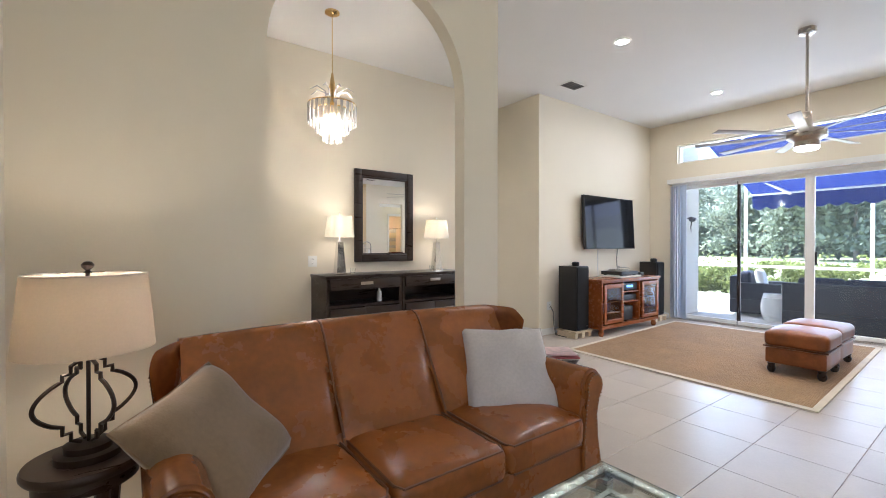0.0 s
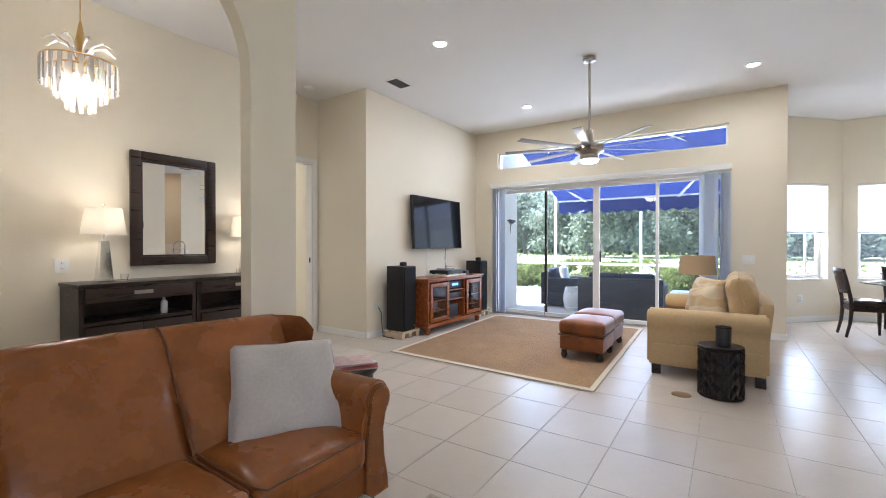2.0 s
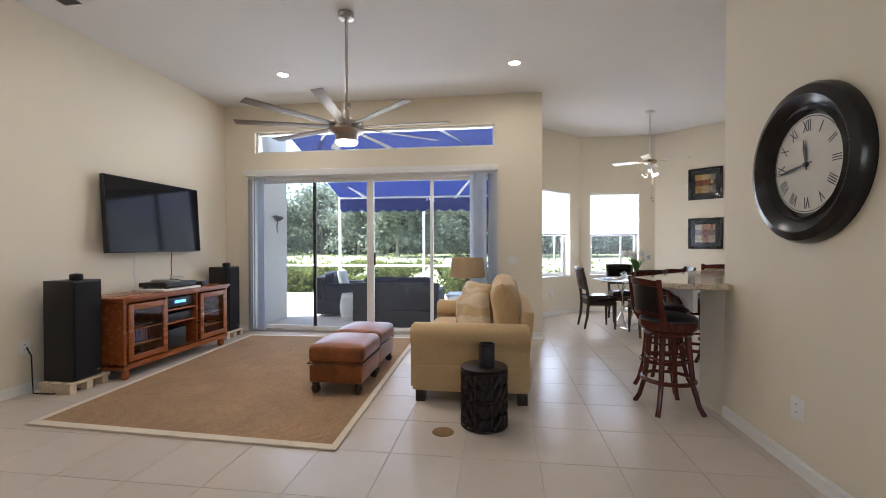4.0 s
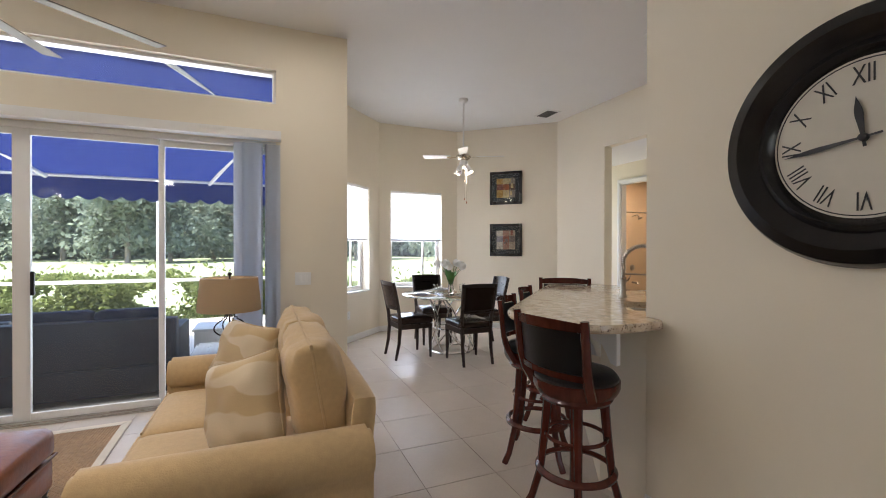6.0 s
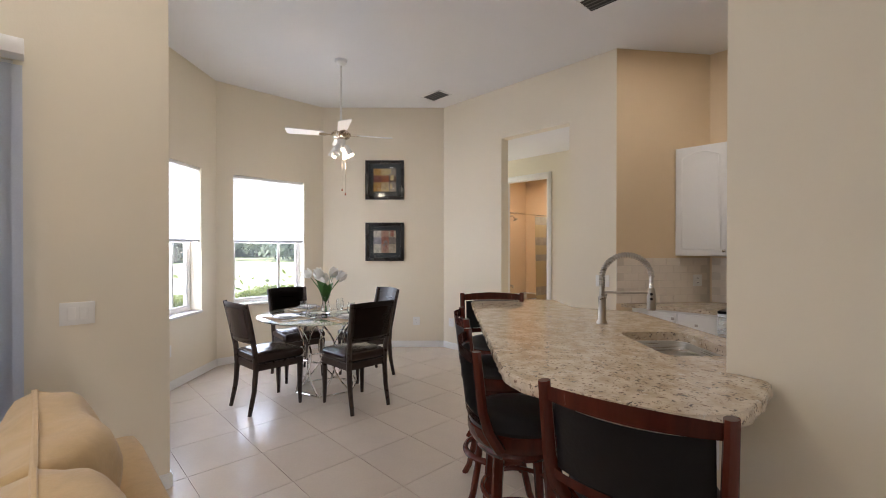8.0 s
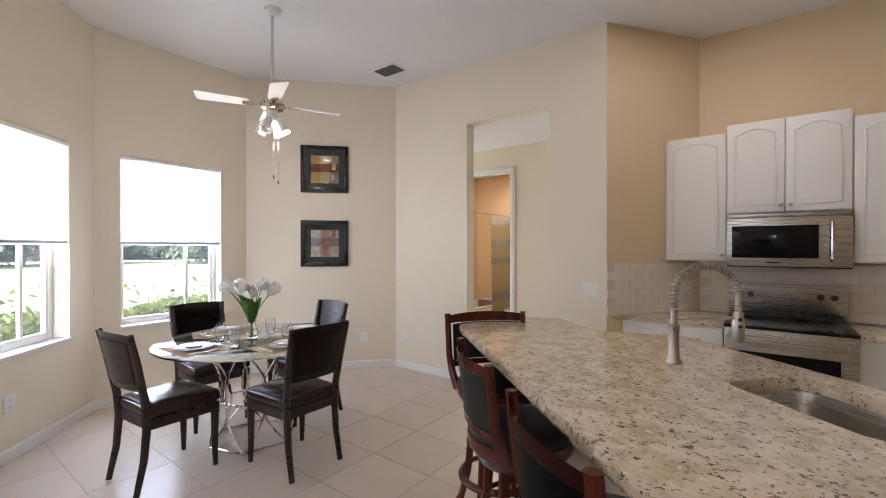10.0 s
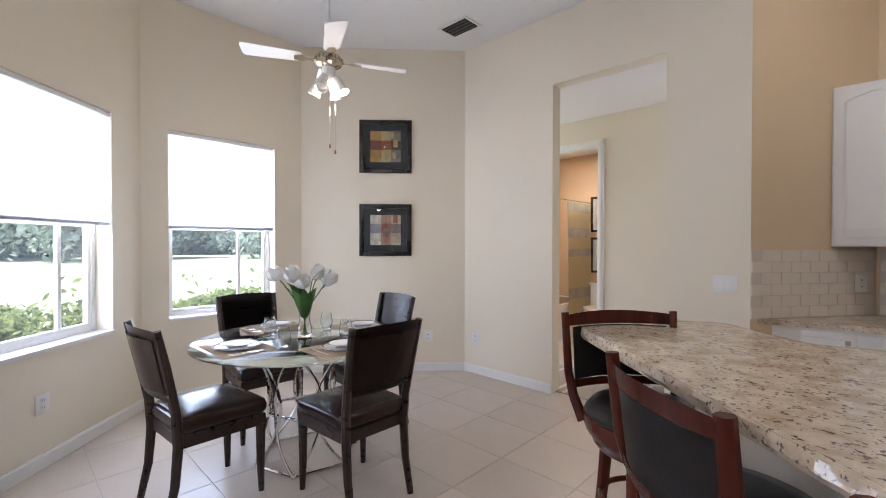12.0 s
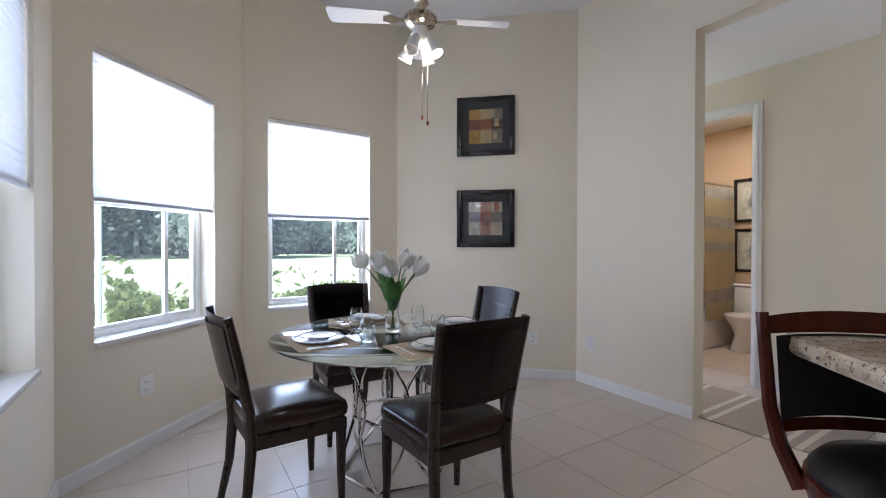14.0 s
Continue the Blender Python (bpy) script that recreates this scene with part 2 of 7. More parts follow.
SHADE = cloth_through("linen_lamp_shade", (0.62, 0.56, 0.48), (0.50, 0.43, 0.34), 0.42)
SHADEW = cloth_through("white_lamp_shade", (0.78, 0.75, 0.68), (0.80, 0.77, 0.70), 0.45)
SHADET = cloth_through("tan_lamp_shade", (0.50, 0.40, 0.27), (0.42, 0.32, 0.21), 0.4)
CELL = cloth_through("white_cellular_blind", (0.78, 0.78, 0.78), (0.60, 0.60, 0.62), 0.5)
AWNC = cloth_through("blue_canvas_awning", (0.022, 0.03, 0.12), (0.018, 0.03, 0.13), 0.4)
HEDGE = cloth_through("hedge_leaf", (0.17, 0.19, 0.07), (0.24, 0.28, 0.09), 0.45)
TREEL = cloth_through("tree_leaf", (0.22, 0.25, 0.20), (0.29, 0.33, 0.25), 0.45)
VANE = cloth_through("vertical_blind_vane", (0.66, 0.68, 0.72), (0.58, 0.61, 0.67), 0.35)
CURT = cloth_through("striped_shower_curtain", (0.50, 0.42, 0.26), (0.4, 0.34, 0.2), 0.3)


def sisal_material():
    m = mat("sisal_weave", (0.36, 0.222, 0.115), 0.95, var=0.14, scale=3, fine=0.1)
    nt = m.node_tree
    p = nt.nodes["Principled BSDF"]
    tc = nt.nodes.new("ShaderNodeTexCoord")
    ck = nt.nodes.new("ShaderNodeTexWave")
    ck2 = nt.nodes.new("ShaderNodeTexWave")
    ck2.bands_direction = "Y"
    mx = nt.nodes.new("ShaderNodeMath")
    mx.operation = "MULTIPLY"
    for w in (ck, ck2):
        w.inputs["Scale"].default_value, w.inputs["Distortion"].default_value = 18, 1.5
        nt.links.new(tc.outputs["Object"], w.inputs["Vector"])
    nt.links.new(ck.outputs["Fac"], mx.inputs[0])
    nt.links.new(ck2.outputs["Fac"], mx.inputs[1])
    b = nt.nodes.new("ShaderNodeBump")
    b.inputs["Strength"].default_value, b.inputs["Distance"].default_value = 0.9, 0.008
    nt.links.new(mx.outputs[0], b.inputs["Height"])
    nt.links.new(b.outputs[0], p.inputs["Normal"])
    return m


SISAL = sisal_material()
RUGB = mat("cream_rug_binding", (0.62, 0.54, 0.42), 0.9, var=0.06, scale=8, bump=0.3, bscale=120)


def granite_material():
    m = bpy.data.materials.new("speckled_granite")
    m.use_nodes = True
    nt = m.node_tree
    p = nt.nodes["Principled BSDF"]
    p.inputs["Roughness"].default_value = 0.09
    tc = nt.nodes.new("ShaderNodeTexCoord")
    last = None
    for scale, lo, hi, dark, light in ((14, 0.38, 0.62, (0.50, 0.40, 0.28), (0.70, 0.60, 0.47)), (70, 0.36, 0.42, (0.20, 0.13, 0.09), None), (40, 0.62, 0.70, (0.74, 0.70, 0.64), None), (55, 0.60, 0.64, (0.10, 0.085, 0.08), None)):
        n = nt.nodes.new("ShaderNodeTexNoise")
        n.inputs["Scale"].default_value, n.inputs["Detail"].default_value, n.inputs["Roughness"].default_value = scale, 5, 0.62
        nt.links.new(tc.outputs["Object"], n.inputs["Vector"])
        r = nt.nodes.new("ShaderNodeMapRange")
        r.inputs["From Min"].default_value, r.inputs["From Max"].default_value = lo, hi
        nt.links.new(n.outputs["Fac"], r.inputs["Value"])
        mx = nt.nodes.new("ShaderNodeMix")
        mx.data_type = "RGBA"
        if light:
            mx.inputs["A"].default_value, mx.inputs["B"].default_value = (*dark, 1), (*light, 1)
        elif lo < 0.5:
            mx.inputs["A"].default_value = (*dark, 1)
            nt.links.new(last, mx.inputs["B"])
        else:
            mx.inputs["B"].default_value = (*dark, 1)
            nt.links.new(last, mx.inputs["A"])
        nt.links.new(r.outputs[0], mx.inputs["Factor"])
        last = mx.outputs["Result"]
    nt.links.new(last, p.inputs["Base Color"])
    return m


GRANITE = granite_material()


# ---- mesh helpers ----
def M4(*a):
    return Matrix(a)


def bm_box(bm, x0, y0, z0, x1, y1, z1, m=None, bev=0.0):
    """A box from corner to corner, with chamfered edges if bev is given."""
    vs = bmesh.ops.create_cube(bm, size=1.0)["verts"]
    bmesh.ops.scale(bm, vec=(x1 - x0, y1 - y0, z1 - z0), verts=vs)
    bmesh.ops.translate(bm, vec=((x0 + x1) / 2, (y0 + y1) / 2, (z0 + z1) / 2), verts=vs)
    if m is not None:
        bmesh.ops.transform(bm, matrix=m, verts=vs)
    if bev:
        es = list({e for v in vs for e in v.link_edges})
        bmesh.ops.bevel(bm, geom=es, offset=bev, segments=2, profile=0.6, affect="EDGES")
    return bm


def box(x0, y0, z0, x1, y1, z1, bev=0.0, m=None):
    return bm_box(bmesh.new(), x0, y0, z0, x1, y1, z1, m, bev)


def lathe(profile, seg=24, bm=None, at=(0, 0, 0), sx=1.0, sy=1.0):
    """A turned body from (radius, height) pairs."""
    bm = bm or bmesh.new()
    rings = []
    for r, z in profile:
        if r < 1e-6:
            rings.append([bm.verts.new((at[0], at[1], at[2] + z))])
        else:
            rings.append([bm.verts.new((at[0] + r * sx * math.cos(2 * math.pi * i / seg), at[1] + r * sy * math.sin(2 * math.pi * i / seg), at[2] + z)) for i in range(seg)])
    for a, b in zip(rings, rings[1:]):
        for i in range(seg):
            j = (i + 1) % seg
            if len(a) == 1 and len(b) > 1:
                bm.faces.new((a[0], b[j], b[i]))
            elif len(b) == 1 and len(a) > 1:
                bm.faces.new((a[i], a[j], b[0]))
            elif len(a) > 1:
                bm.faces.new((a[i], a[j], b[j], b[i]))
    bmesh.ops.recalc_face_normals(bm, faces=bm.faces)
    return bm


def sweep(points, radius, seg=8, bm=None, closed=False, flat=1.0):
    """A tube along points; radius may be a number or a list."""
    bm = bm or bmesh.new()
    pts = [Vector(p) for p in points]
    n = len(pts)
    rad = radius if isinstance(radius, (list, tuple)) else [radius] * n
    rings, side = [], None
    for i, p in enumerate(pts):
        a = pts[(i - 1) % n] if closed or i > 0 else p
        b = pts[(i + 1) % n] if closed or i < n - 1 else p
        t = (b - a).normalized()
        if side is None:
            side = t.orthogonal().normalized()
        side = (side - t * side.dot(t))
        side = side.normalized() if side.length > 1e-6 else t.orthogonal().normalized()
        up = t.cross(side)
        rings.append([bm.verts.new(p + rad[i] * (side * math.cos(2 * math.pi * k / seg) + up * flat * math.sin(2 * math.pi * k / seg))) for k in range(seg)])
    pairs = list(zip(rings, rings[1:])) + ([(rings[-1], rings[0])] if closed else [])
    for a, b in pairs:
        for k in range(seg):
            bm.faces.new((a[k], a[(k + 1) % seg], b[(k + 1) % seg], b[k]))
    if not closed:
        bm.faces.new(rings[0][::-1])
        bm.faces.new(rings[-1])
    bmesh.ops.recalc_face_normals(bm, faces=bm.faces)
    return bm


def prism(outline, z0, z1, bm=None, m=None, bev=0.0):
    """An outline in the plane, raised from z0 to z1."""
    bm = bm or bmesh.new()
    lo = [bm.verts.new((x, y, z0)) for x, y in outline]
    hi = [bm.verts.new((x, y, z1)) for x, y in outline]
    n = len(lo)
    fs = [bm.faces.new(lo[::-1]), bm.faces.new(hi)]
    for i in range(n):
        fs.append(bm.faces.new((lo[i], lo[(i + 1) % n], hi[(i + 1) % n], hi[i])))
    if bev:
        bmesh.ops.bevel(bm, geom=list(fs[1].edges) + list(fs[0].edges), offset=bev, segments=2, affect="EDGES")
    bmesh.ops.recalc_face_normals(bm, faces=bm.faces)
    if m is not None:
        bmesh.ops.transform(bm, matrix=m, verts=lo + hi)
    return bm


def moved(bm, m):
    bmesh.ops.transform(bm, matrix=m, verts=bm.verts)
    return bm


def joined(*bms):
    out = bmesh.new()
    for b in bms:
        me = bpy.data.meshes.new("t")
        b.to_mesh(me)
        b.free()
        out.from_mesh(me)
        bpy.data.meshes.remove(me)
    return out


def pillow(w, d, h, n=14, power=0.55, bm=None, seed=0, crease=0.0):
    """A stuffed pad lying in xy, thick in the middle, thin at the seams."""
    bm = bm or bmesh.new()
    top, bot = [], []
    for i in range(n + 1):
        rt, rb = [], []
        for j in range(n + 1):
            u, v = 2 * i / n - 1, 2 * j / n - 1
            k = max(0.0, (1 - u ** 4) * (1 - v ** 4)) ** power
            pinch = 1 - 0.05 * (1 - abs(u)) * abs(v) ** 3 - 0.0
            pin2 = 1 - 0.05 * (1 - abs(v)) * abs(u) ** 3
            wob = noise.noise(Vector((u * 1.7 + seed * 3.1, v * 1.7, seed))) * crease * k
            x, y = u * w / 2 * pin2, v * d / 2 * pinch
            rt.append(bm.verts.new((x, y, h / 2 * k + wob)))
            edge = i in (0, n) or j in (0, n)
            rb.append(rt[-1] if edge else bm.verts.new((x, y, -h / 2 * k + wob * 0.3)))
        top.append(rt)
        bot.append(rb)
    for i in range(n):
        for j in range(n):
            bm.faces.new((top[i][j], top[i + 1][j], top[i + 1][j + 1], top[i][j + 1]))
            q = (bot[i][j], bot[i][j + 1], bot[i + 1][j + 1], bot[i + 1][j])
            bm.faces.new(q)
    return bm


def puff(x0, y0, z0, x1, y1, z1, r=0.05, crown=0.02, n=10, seed=0):
    """An upholstered block: rounded edges, a slightly domed top."""
    bm = bmesh.new()
    cx, cy, cz = (x0 + x1) / 2, (y0 + y1) / 2, (z0 + z1) / 2
    hx, hy, hz = (x1 - x0) / 2, (y1 - y0) / 2, (z1 - z0) / 2
    r = min(r, hx * 0.98, hy * 0.98, hz * 0.98)
    vs = bmesh.ops.create_cube(bm, size=2.0)["verts"]
    es = list({e for v in vs for e in v.link_edges})
    bmesh.ops.subdivide_edges(bm, edges=es, cuts=n, use_grid_fill=True)
    for v in bm.verts:
        c = v.co
        p = []
        for a, h in zip(c, (hx, hy, hz)):
            g = math.copysign(abs(a) ** 0.75, a)
            p.append(g * h)
        core = Vector([max(-h + r, min(h - r, q)) for q, h in zip(p, (hx, hy, hz))])
        dlt = Vector(p) - core
        if dlt.length > 1e-9:
            nd = Vector([q / r for q in dlt])
            m_ = max(abs(q) for q in nd)
            core = core + nd.normalized() * r * m_
        u, w = core.x / hx, core.y / hy
        dome = crown * (1 - u * u) * (1 - w * w) * (1 if c.z > 0 else 0)
        wob = 0.006 * noise.noise(Vector((core.x * 4 + seed, core.y * 4, core.z * 4)))
        v.co = core + Vector((cx, cy, cz + dome + wob))
    return bm


def smooth(ob, angle=40):
    me = ob.data
    me.shade_smooth()
    me.set_sharp_from_angle(angle=radians(angle))
    return ob


def part(name, bm, material, parent, label="", angle=40):
    me = bpy.data.meshes.new(name)
    bm.to_mesh(me)
    bm.free()
    me.materials.append(material)
    ob = new(name, me)
    if parent is not None:
        ob.parent = parent
    smooth(ob, angle)
    if label:
        tagged(ob, label)
    return ob


def thing(name, m, label, category, group="", kind=""):
    ob = new(name)
    ob.matrix_world = m
    ob.empty_display_size = 0.1
    return tagged(ob, label, category, group, kind)


def solid(name, bm, material, label, category, kind="", m=None, group="", angle=40):
    """A thing that is one mesh."""
    ob = part(name, bm, material, None, angle=angle)
    if m is not None:
        ob.matrix_world = m
    return tagged(ob, label, category, group, kind)


# ---- the house ----
CEIL = 3.335


def wall(name, a, b, thick, height, holes=(), material=WALL, label="cream painted wall", z0=0.0):
    """A wall whose room side runs from a to b with the room on its right; holes are (u0, u1, z0, z1) along it."""
    a, b = Vector((*a, 0)), Vector((*b, 0))
    d = b - a
    length = d.length
    d.normalize()
    nrm = Vector((-d.y, d.x, 0))
    m = Matrix((( d.x, nrm.x, 0, a.x), (d.y, nrm.y, 0, a.y), (0, 0, 1, 0), (0, 0, 0, 1)))
    bm = bmesh.new()
    us = sorted({0.0, length, *[h[0] for h in holes], *[h[1] for h in holes]})
    for u0, u1 in zip(us, us[1:]):
        mid = (u0 + u1) / 2
        zs = [z0]
        for h in sorted(h for h in holes if h[0] <= mid <= h[1]):
            pass
        cuts = sorted((h[2], h[3]) for h in holes if h[0] <= mid <= h[1])
        z = z0
        for c0, c1 in cuts:
            if c0 > z + 1e-4:
                bm_box(bm, u0, 0, z, u1, thick, c0)
            z = c1
        if z < height - 1e-4:
            bm_box(bm, u0, 0, z, u1, thick, height)
    bmesh.ops.remove_doubles(bm, verts=bm.verts, dist=1e-5)
    inner = [f for f in bm.faces if sum(1 for g in bm.faces if g is not f and (g.calc_center_median() - f.calc_center_median()).length < 1e-4)]
    bmesh.ops.delete(bm, geom=inner, context="FACES")
    moved(bm, m)
    return solid(name, bm, material, label, "wall", "structure")


def baseboard(pts, height=0.085, thick=0.014, name="baseboard"):
    """A white skirting along plan points, with the room on its right."""
    bm = bmesh.new()
    for p, q in zip(pts, pts[1:]):
        a, b = Vector((*p, 0)), Vector((*q, 0))
        d = (b - a).normalized()
        nrm = Vector((d.y, -d.x, 0))
        m = Matrix(((d.x, nrm.x, 0, a.x), (d.y, nrm.y, 0, a.y), (0, 0, 1, 0), (0, 0, 0, 1)))
        L = (b - a).length
        bm_box(bm, 0, 0.001, 0, L, thick, height - 0.012, m)
        bm_box(bm, 0, 0.001, height - 0.012, L, thick * 0.6, height, m)
    return solid(name, bm, TRIM, "white painted wooden skirting along the wall", "baseboard", "structure")


# plan corners
X0, XS = 0.465, 8.345
YA = 2.455
A_, B_, C_, D_, E_ = (XS, -0.545), (9.90, -0.545), (10.90, -1.5), (10.92, -2.87), (9.77, -4.10)
YH = -4.10
YK = -4.92
YC = -1.615
XCE = 5.83

# this wall's opening is assumed, cut to let the added west fill in
wall("wall_west", (X0, -1.9), (X0, 5.3), 0.15, CEIL, [(0.5, 1.6, 0.9, 2.2)])
wall("wall_slider", (XS, 4.30), A_, 0.20, CEIL, [(4.30 - 3.71, 4.30 - 0.09, 0.0, 2.29), (4.30 - 3.62, 4.30 - 0.09, 2.63, 2.94)])
wall("wall_television", (5.39, 4.085), (XS, 4.085), 0.12, CEIL)
wall("wall_return", (5.39, 5.05), (5.39, 4.205), 0.15, CEIL)
wall("wall_bedroom_door", (4.36, 5.05), (5.39, 5.05), 0.12, CEIL, [(0.10, 0.94, 0.0, 2.42)])
wall("wall_jog", (4.36, 4.75), (4.36, 5.05), 0.12, CEIL)
wall("wall_mirror", (X0, 4.63), (4.36, 4.63), 0.12, CEIL)
wall("wall_nook_side", (XS + 0.2, A_[1]), B_, 0.18, CEIL, [(0.10, 1.03, 0.70, 2.262)])
wall("wall_nook_diagonal", B_, C_, 0.18, CEIL, [(0.195, 1.075, 0.70, 2.262)])
wall("wall_nook_end", C_, D_, 0.18, CEIL, [(0.19, 1.09, 0.70, 2.262)])
wall("wall_pictures", D_, E_, 0.15, CEIL)
wall("wall_hall", E_, (7.32, YH), 0.13, CEIL, [(E_[0] - 8.75, E_[0] - 7.83, 0.0, 2.72)])
wall("wall_kitchen_diagonal", (7.32, YH), (6.73, YK), 0.13, CEIL, material=KWALL, label="tan painted kitchen wall")
wall("wall_kitchen", (6.73, YK), (2.2, YK), 0.13, CEIL, material=KWALL, label="tan painted kitchen wall")
wall("wall_kitchen_west", (2.2, YK), (2.2, -1.9), 0.13, CEIL, material=KWALL, label="tan painted kitchen wall")
wall("wall_clock", (XCE, YC), (X0, YC), 0.16, CEIL)
# hall and bath beyond
wall("wall_bath_door", (11.6, -5.27), (7.70, -5.27), 0.10, 2.72, [(11.6 - 9.61, 11.6 - 8.85, 0.0, 2.40)])
# unseen end wall, added to close the hall; its window is assumed for the fill
wall("wall_hall_far", (11.6, YH - 0.13), (11.6, -5.37), 0.1, 2.82, [(0.22, 1.02, 1.0, 2.2)])
wall("wall_hall_end", (7.70, -5.27), (7.70, YH - 0.13), 0.1, 2.72)
wall("wall_bath_far", (10.7, -7.05), (7.9, -7.05), 0.1, 2.7, material=BATHW, label="tan painted bathroom wall")
wall("wall_bath_side", (8.30, -7.05), (8.30, -5.37), 0.1, 2.7, material=BATHW, label="tan painted bathroom wall")
wall("wall_bath_tub", (10.50, -5.37), (10.50, -7.05), 0.1, 2.7, material=BATHW, label="tan tiled shower wall")
# bedroom beyond
wall("wall_bedroom_far", (2.4, 9.2), (8.5, 9.2), 0.15, 2.75, [(3.5, 4.7, 0.75, 2.25)])
wall("wall_bedroom_east", (8.4, 9.2), (8.4, 5.17), 0.12, 2.75)
wall("wall_bedroom_west", (2.5, 5.17), (2.5, 9.2), 0.12, 2.75)
wall("wall_bedroom_inner", (5.36, 5.66), (5.36, 5.17), 0.1, 2.75)


def arch_wall():
    """The wall behind the sofa, with its round-headed opening."""
    x0, x1, ax, r, spring = X0, 3.05, 2.075, 0.655, 2.285
    outline = [(x0, 0), (x0, CEIL), (x1, CEIL), (x1, 0), (ax + r, 0)]
    outline += [(ax + r * math.cos(a), spring + r * math.sin(a)) for a in np.linspace(0, math.pi, 33)]
    outline += [(ax - r, 0)]
    bm = prism(outline, 0, 0.105, m=None)
    moved(bm, Matrix(((1, 0, 0, 0), (0, 0, 1, YA), (0, 1, 0, 0), (0, 0, 0, 1))))
    bmesh.ops.recalc_face_normals(bm, faces=bm.faces)
    return solid("wall_arch", bm, WALL, "cream painted wall with a round-headed arch", "wall", "structure")


arch_wall()


def ceiling_mesh():
    bm = prism([(0.2, -5.2), (8.9, -5.2), (11.3, -3.2), (11.3, -1.2), (10.0, -0.2), (8.6, -0.2), (8.6, 4.3), (5.6, 4.3), (5.6, 5.4), (0.2, 5.4)], CEIL, CEIL + 0.12)
    solid("ceiling", bm, CEILM, "white textured painted ceiling", "ceiling", "structure")
    solid("ceiling_hall", box(7.6, -5.4, 2.72, 11.6, YH - 0.131, 2.82), CEILM, "white painted hall ceiling", "ceiling", "structure")
    solid("ceiling_bath", box(7.8, -7.2, 2.70, 11.0, -5.371, 2.8), CEILM, "white painted bathroom ceiling", "ceiling", "structure")
    solid("ceiling_bedroom", box(2.3, 5.171, 2.75, 8.6, 9.4, 2.85), CEILM, "white painted bedroom ceiling", "ceiling", "structure")


ceiling_mesh()
solid("floor", prism([(0.2, -5.2), (8.0, -5.2), (7.6, -8.0), (11.6, -8.0), (11.6, -4.3), (11.05, -3.2), (11.05, -1.4), (10.0, -0.4), (8.53, -0.4), (8.53, 4.2), (5.5, 4.2), (5.5, 5.15), (0.2, 5.4)], -0.10, -0.004), GROUT, "beige tiled floor with grey-beige grout", "floor", "structure")
solid("floor_bedroom", box(2.4, 5.12, -0.1, 8.5, 9.3, 0.008), CARPET, "beige carpet", "carpet", "structure")

# ---- windows, doors, skirting ----
def along(a, b):
    """The frame of a wall: x along it, y outwards, z up."""
    a, b = Vector((*a, 0)), Vector((*b, 0))
    d = (b - a).normalized()
    return Matrix(((d.x, -d.y, 0, a.x), (d.y, d.x, 0, a.y), (0, 0, 1, 0), (0, 0, 0, 1)))


def ring(x0, z0, x1, z1, y0, y1, w, bev=0.004):
    """A rectangular frame standing in xz."""
    return joined(box(x0, y0, z0, x0 + w, y1, z1, bev), box(x1 - w, y0, z0, x1, y1, z1, bev), box(x0 + w, y0, z1 - w, x1 - w, y1, z1, bev), box(x0 + w, y0, z0, x1 - w, y1, z0 + w, bev))


def nook_window(name, a, b, u0, u1, z0=0.70, z1=2.262, blind=1.45):
    m = along(a, b)
    w = thing(name, m, "white aluminium single-hung window with a cellular blind half down", "window", kind="structure")
    part("window_frame", ring(u0, z0, u1, z1, 0.12, 0.175, 0.035), TRIM, w)
    part("sash", ring(u0 + 0.03, z0 + 0.03, u1 - 0.03, 1.47, 0.13, 0.165, 0.03), TRIM, w)
    part("mullion", box(u0 + (u1 - u0) * 0.66, 0.135, z0 + 0.06, u0 + (u1 - u0) * 0.66 + 0.03, 0.16, 1.44, 0.003), TRIM, w)
    p = part("pane", box(u0 + 0.036, 0.146, z0 + 0.04, u1 - 0.036, 0.150, z1 - 0.036), PANEOUT, w)
    p.visible_shadow = False
    part("window_sill", box(u0 - 0.0, -0.02, z0 - 0.022, u1 + 0.0, 0.12, z0 + 0.004, 0.004), CERAMIC, w, "white marble sill")
    bl = thing("cellular_blind", m, "white cellular blind lowered over the upper window half", "blind")
    bm = bmesh.new()
    n = 44
    vs = []
    for i in range(n + 1):
        z = z1 - 0.03 - (z1 - 0.03 - blind - 0.02) * i / n
        y = 0.022 + (0.004 if i % 2 else 0.0)
        vs.append((bm.verts.new((u0 + 0.006, y, z)), bm.verts.new((u1 - 0.006, y, z))))
    for p, q in zip(vs, vs[1:]):
        bm.faces.new((p[0], p[1], q[1], q[0]))
    part("fabric", bm, CELL, bl, angle=10)
    part("headrail", box(u0 + 0.004, 0.008, z1 - 0.035, u1 - 0.004, 0.05, z1 - 0.003, 0.004), WHITEP, bl)
    part("bottom_rail", box(u0 + 0.005, 0.012, blind, u1 - 0.005, 0.04, blind + 0.022, 0.005), BLINDM, bl, "grey bottom rail")
    return w


nook_window("window_1", A_, B_, 0.30, 1.23)
nook_window("window_2", B_, C_, 0.195, 1.075)
nook_window("window_3", C_, D_, 0.19, 1.09)


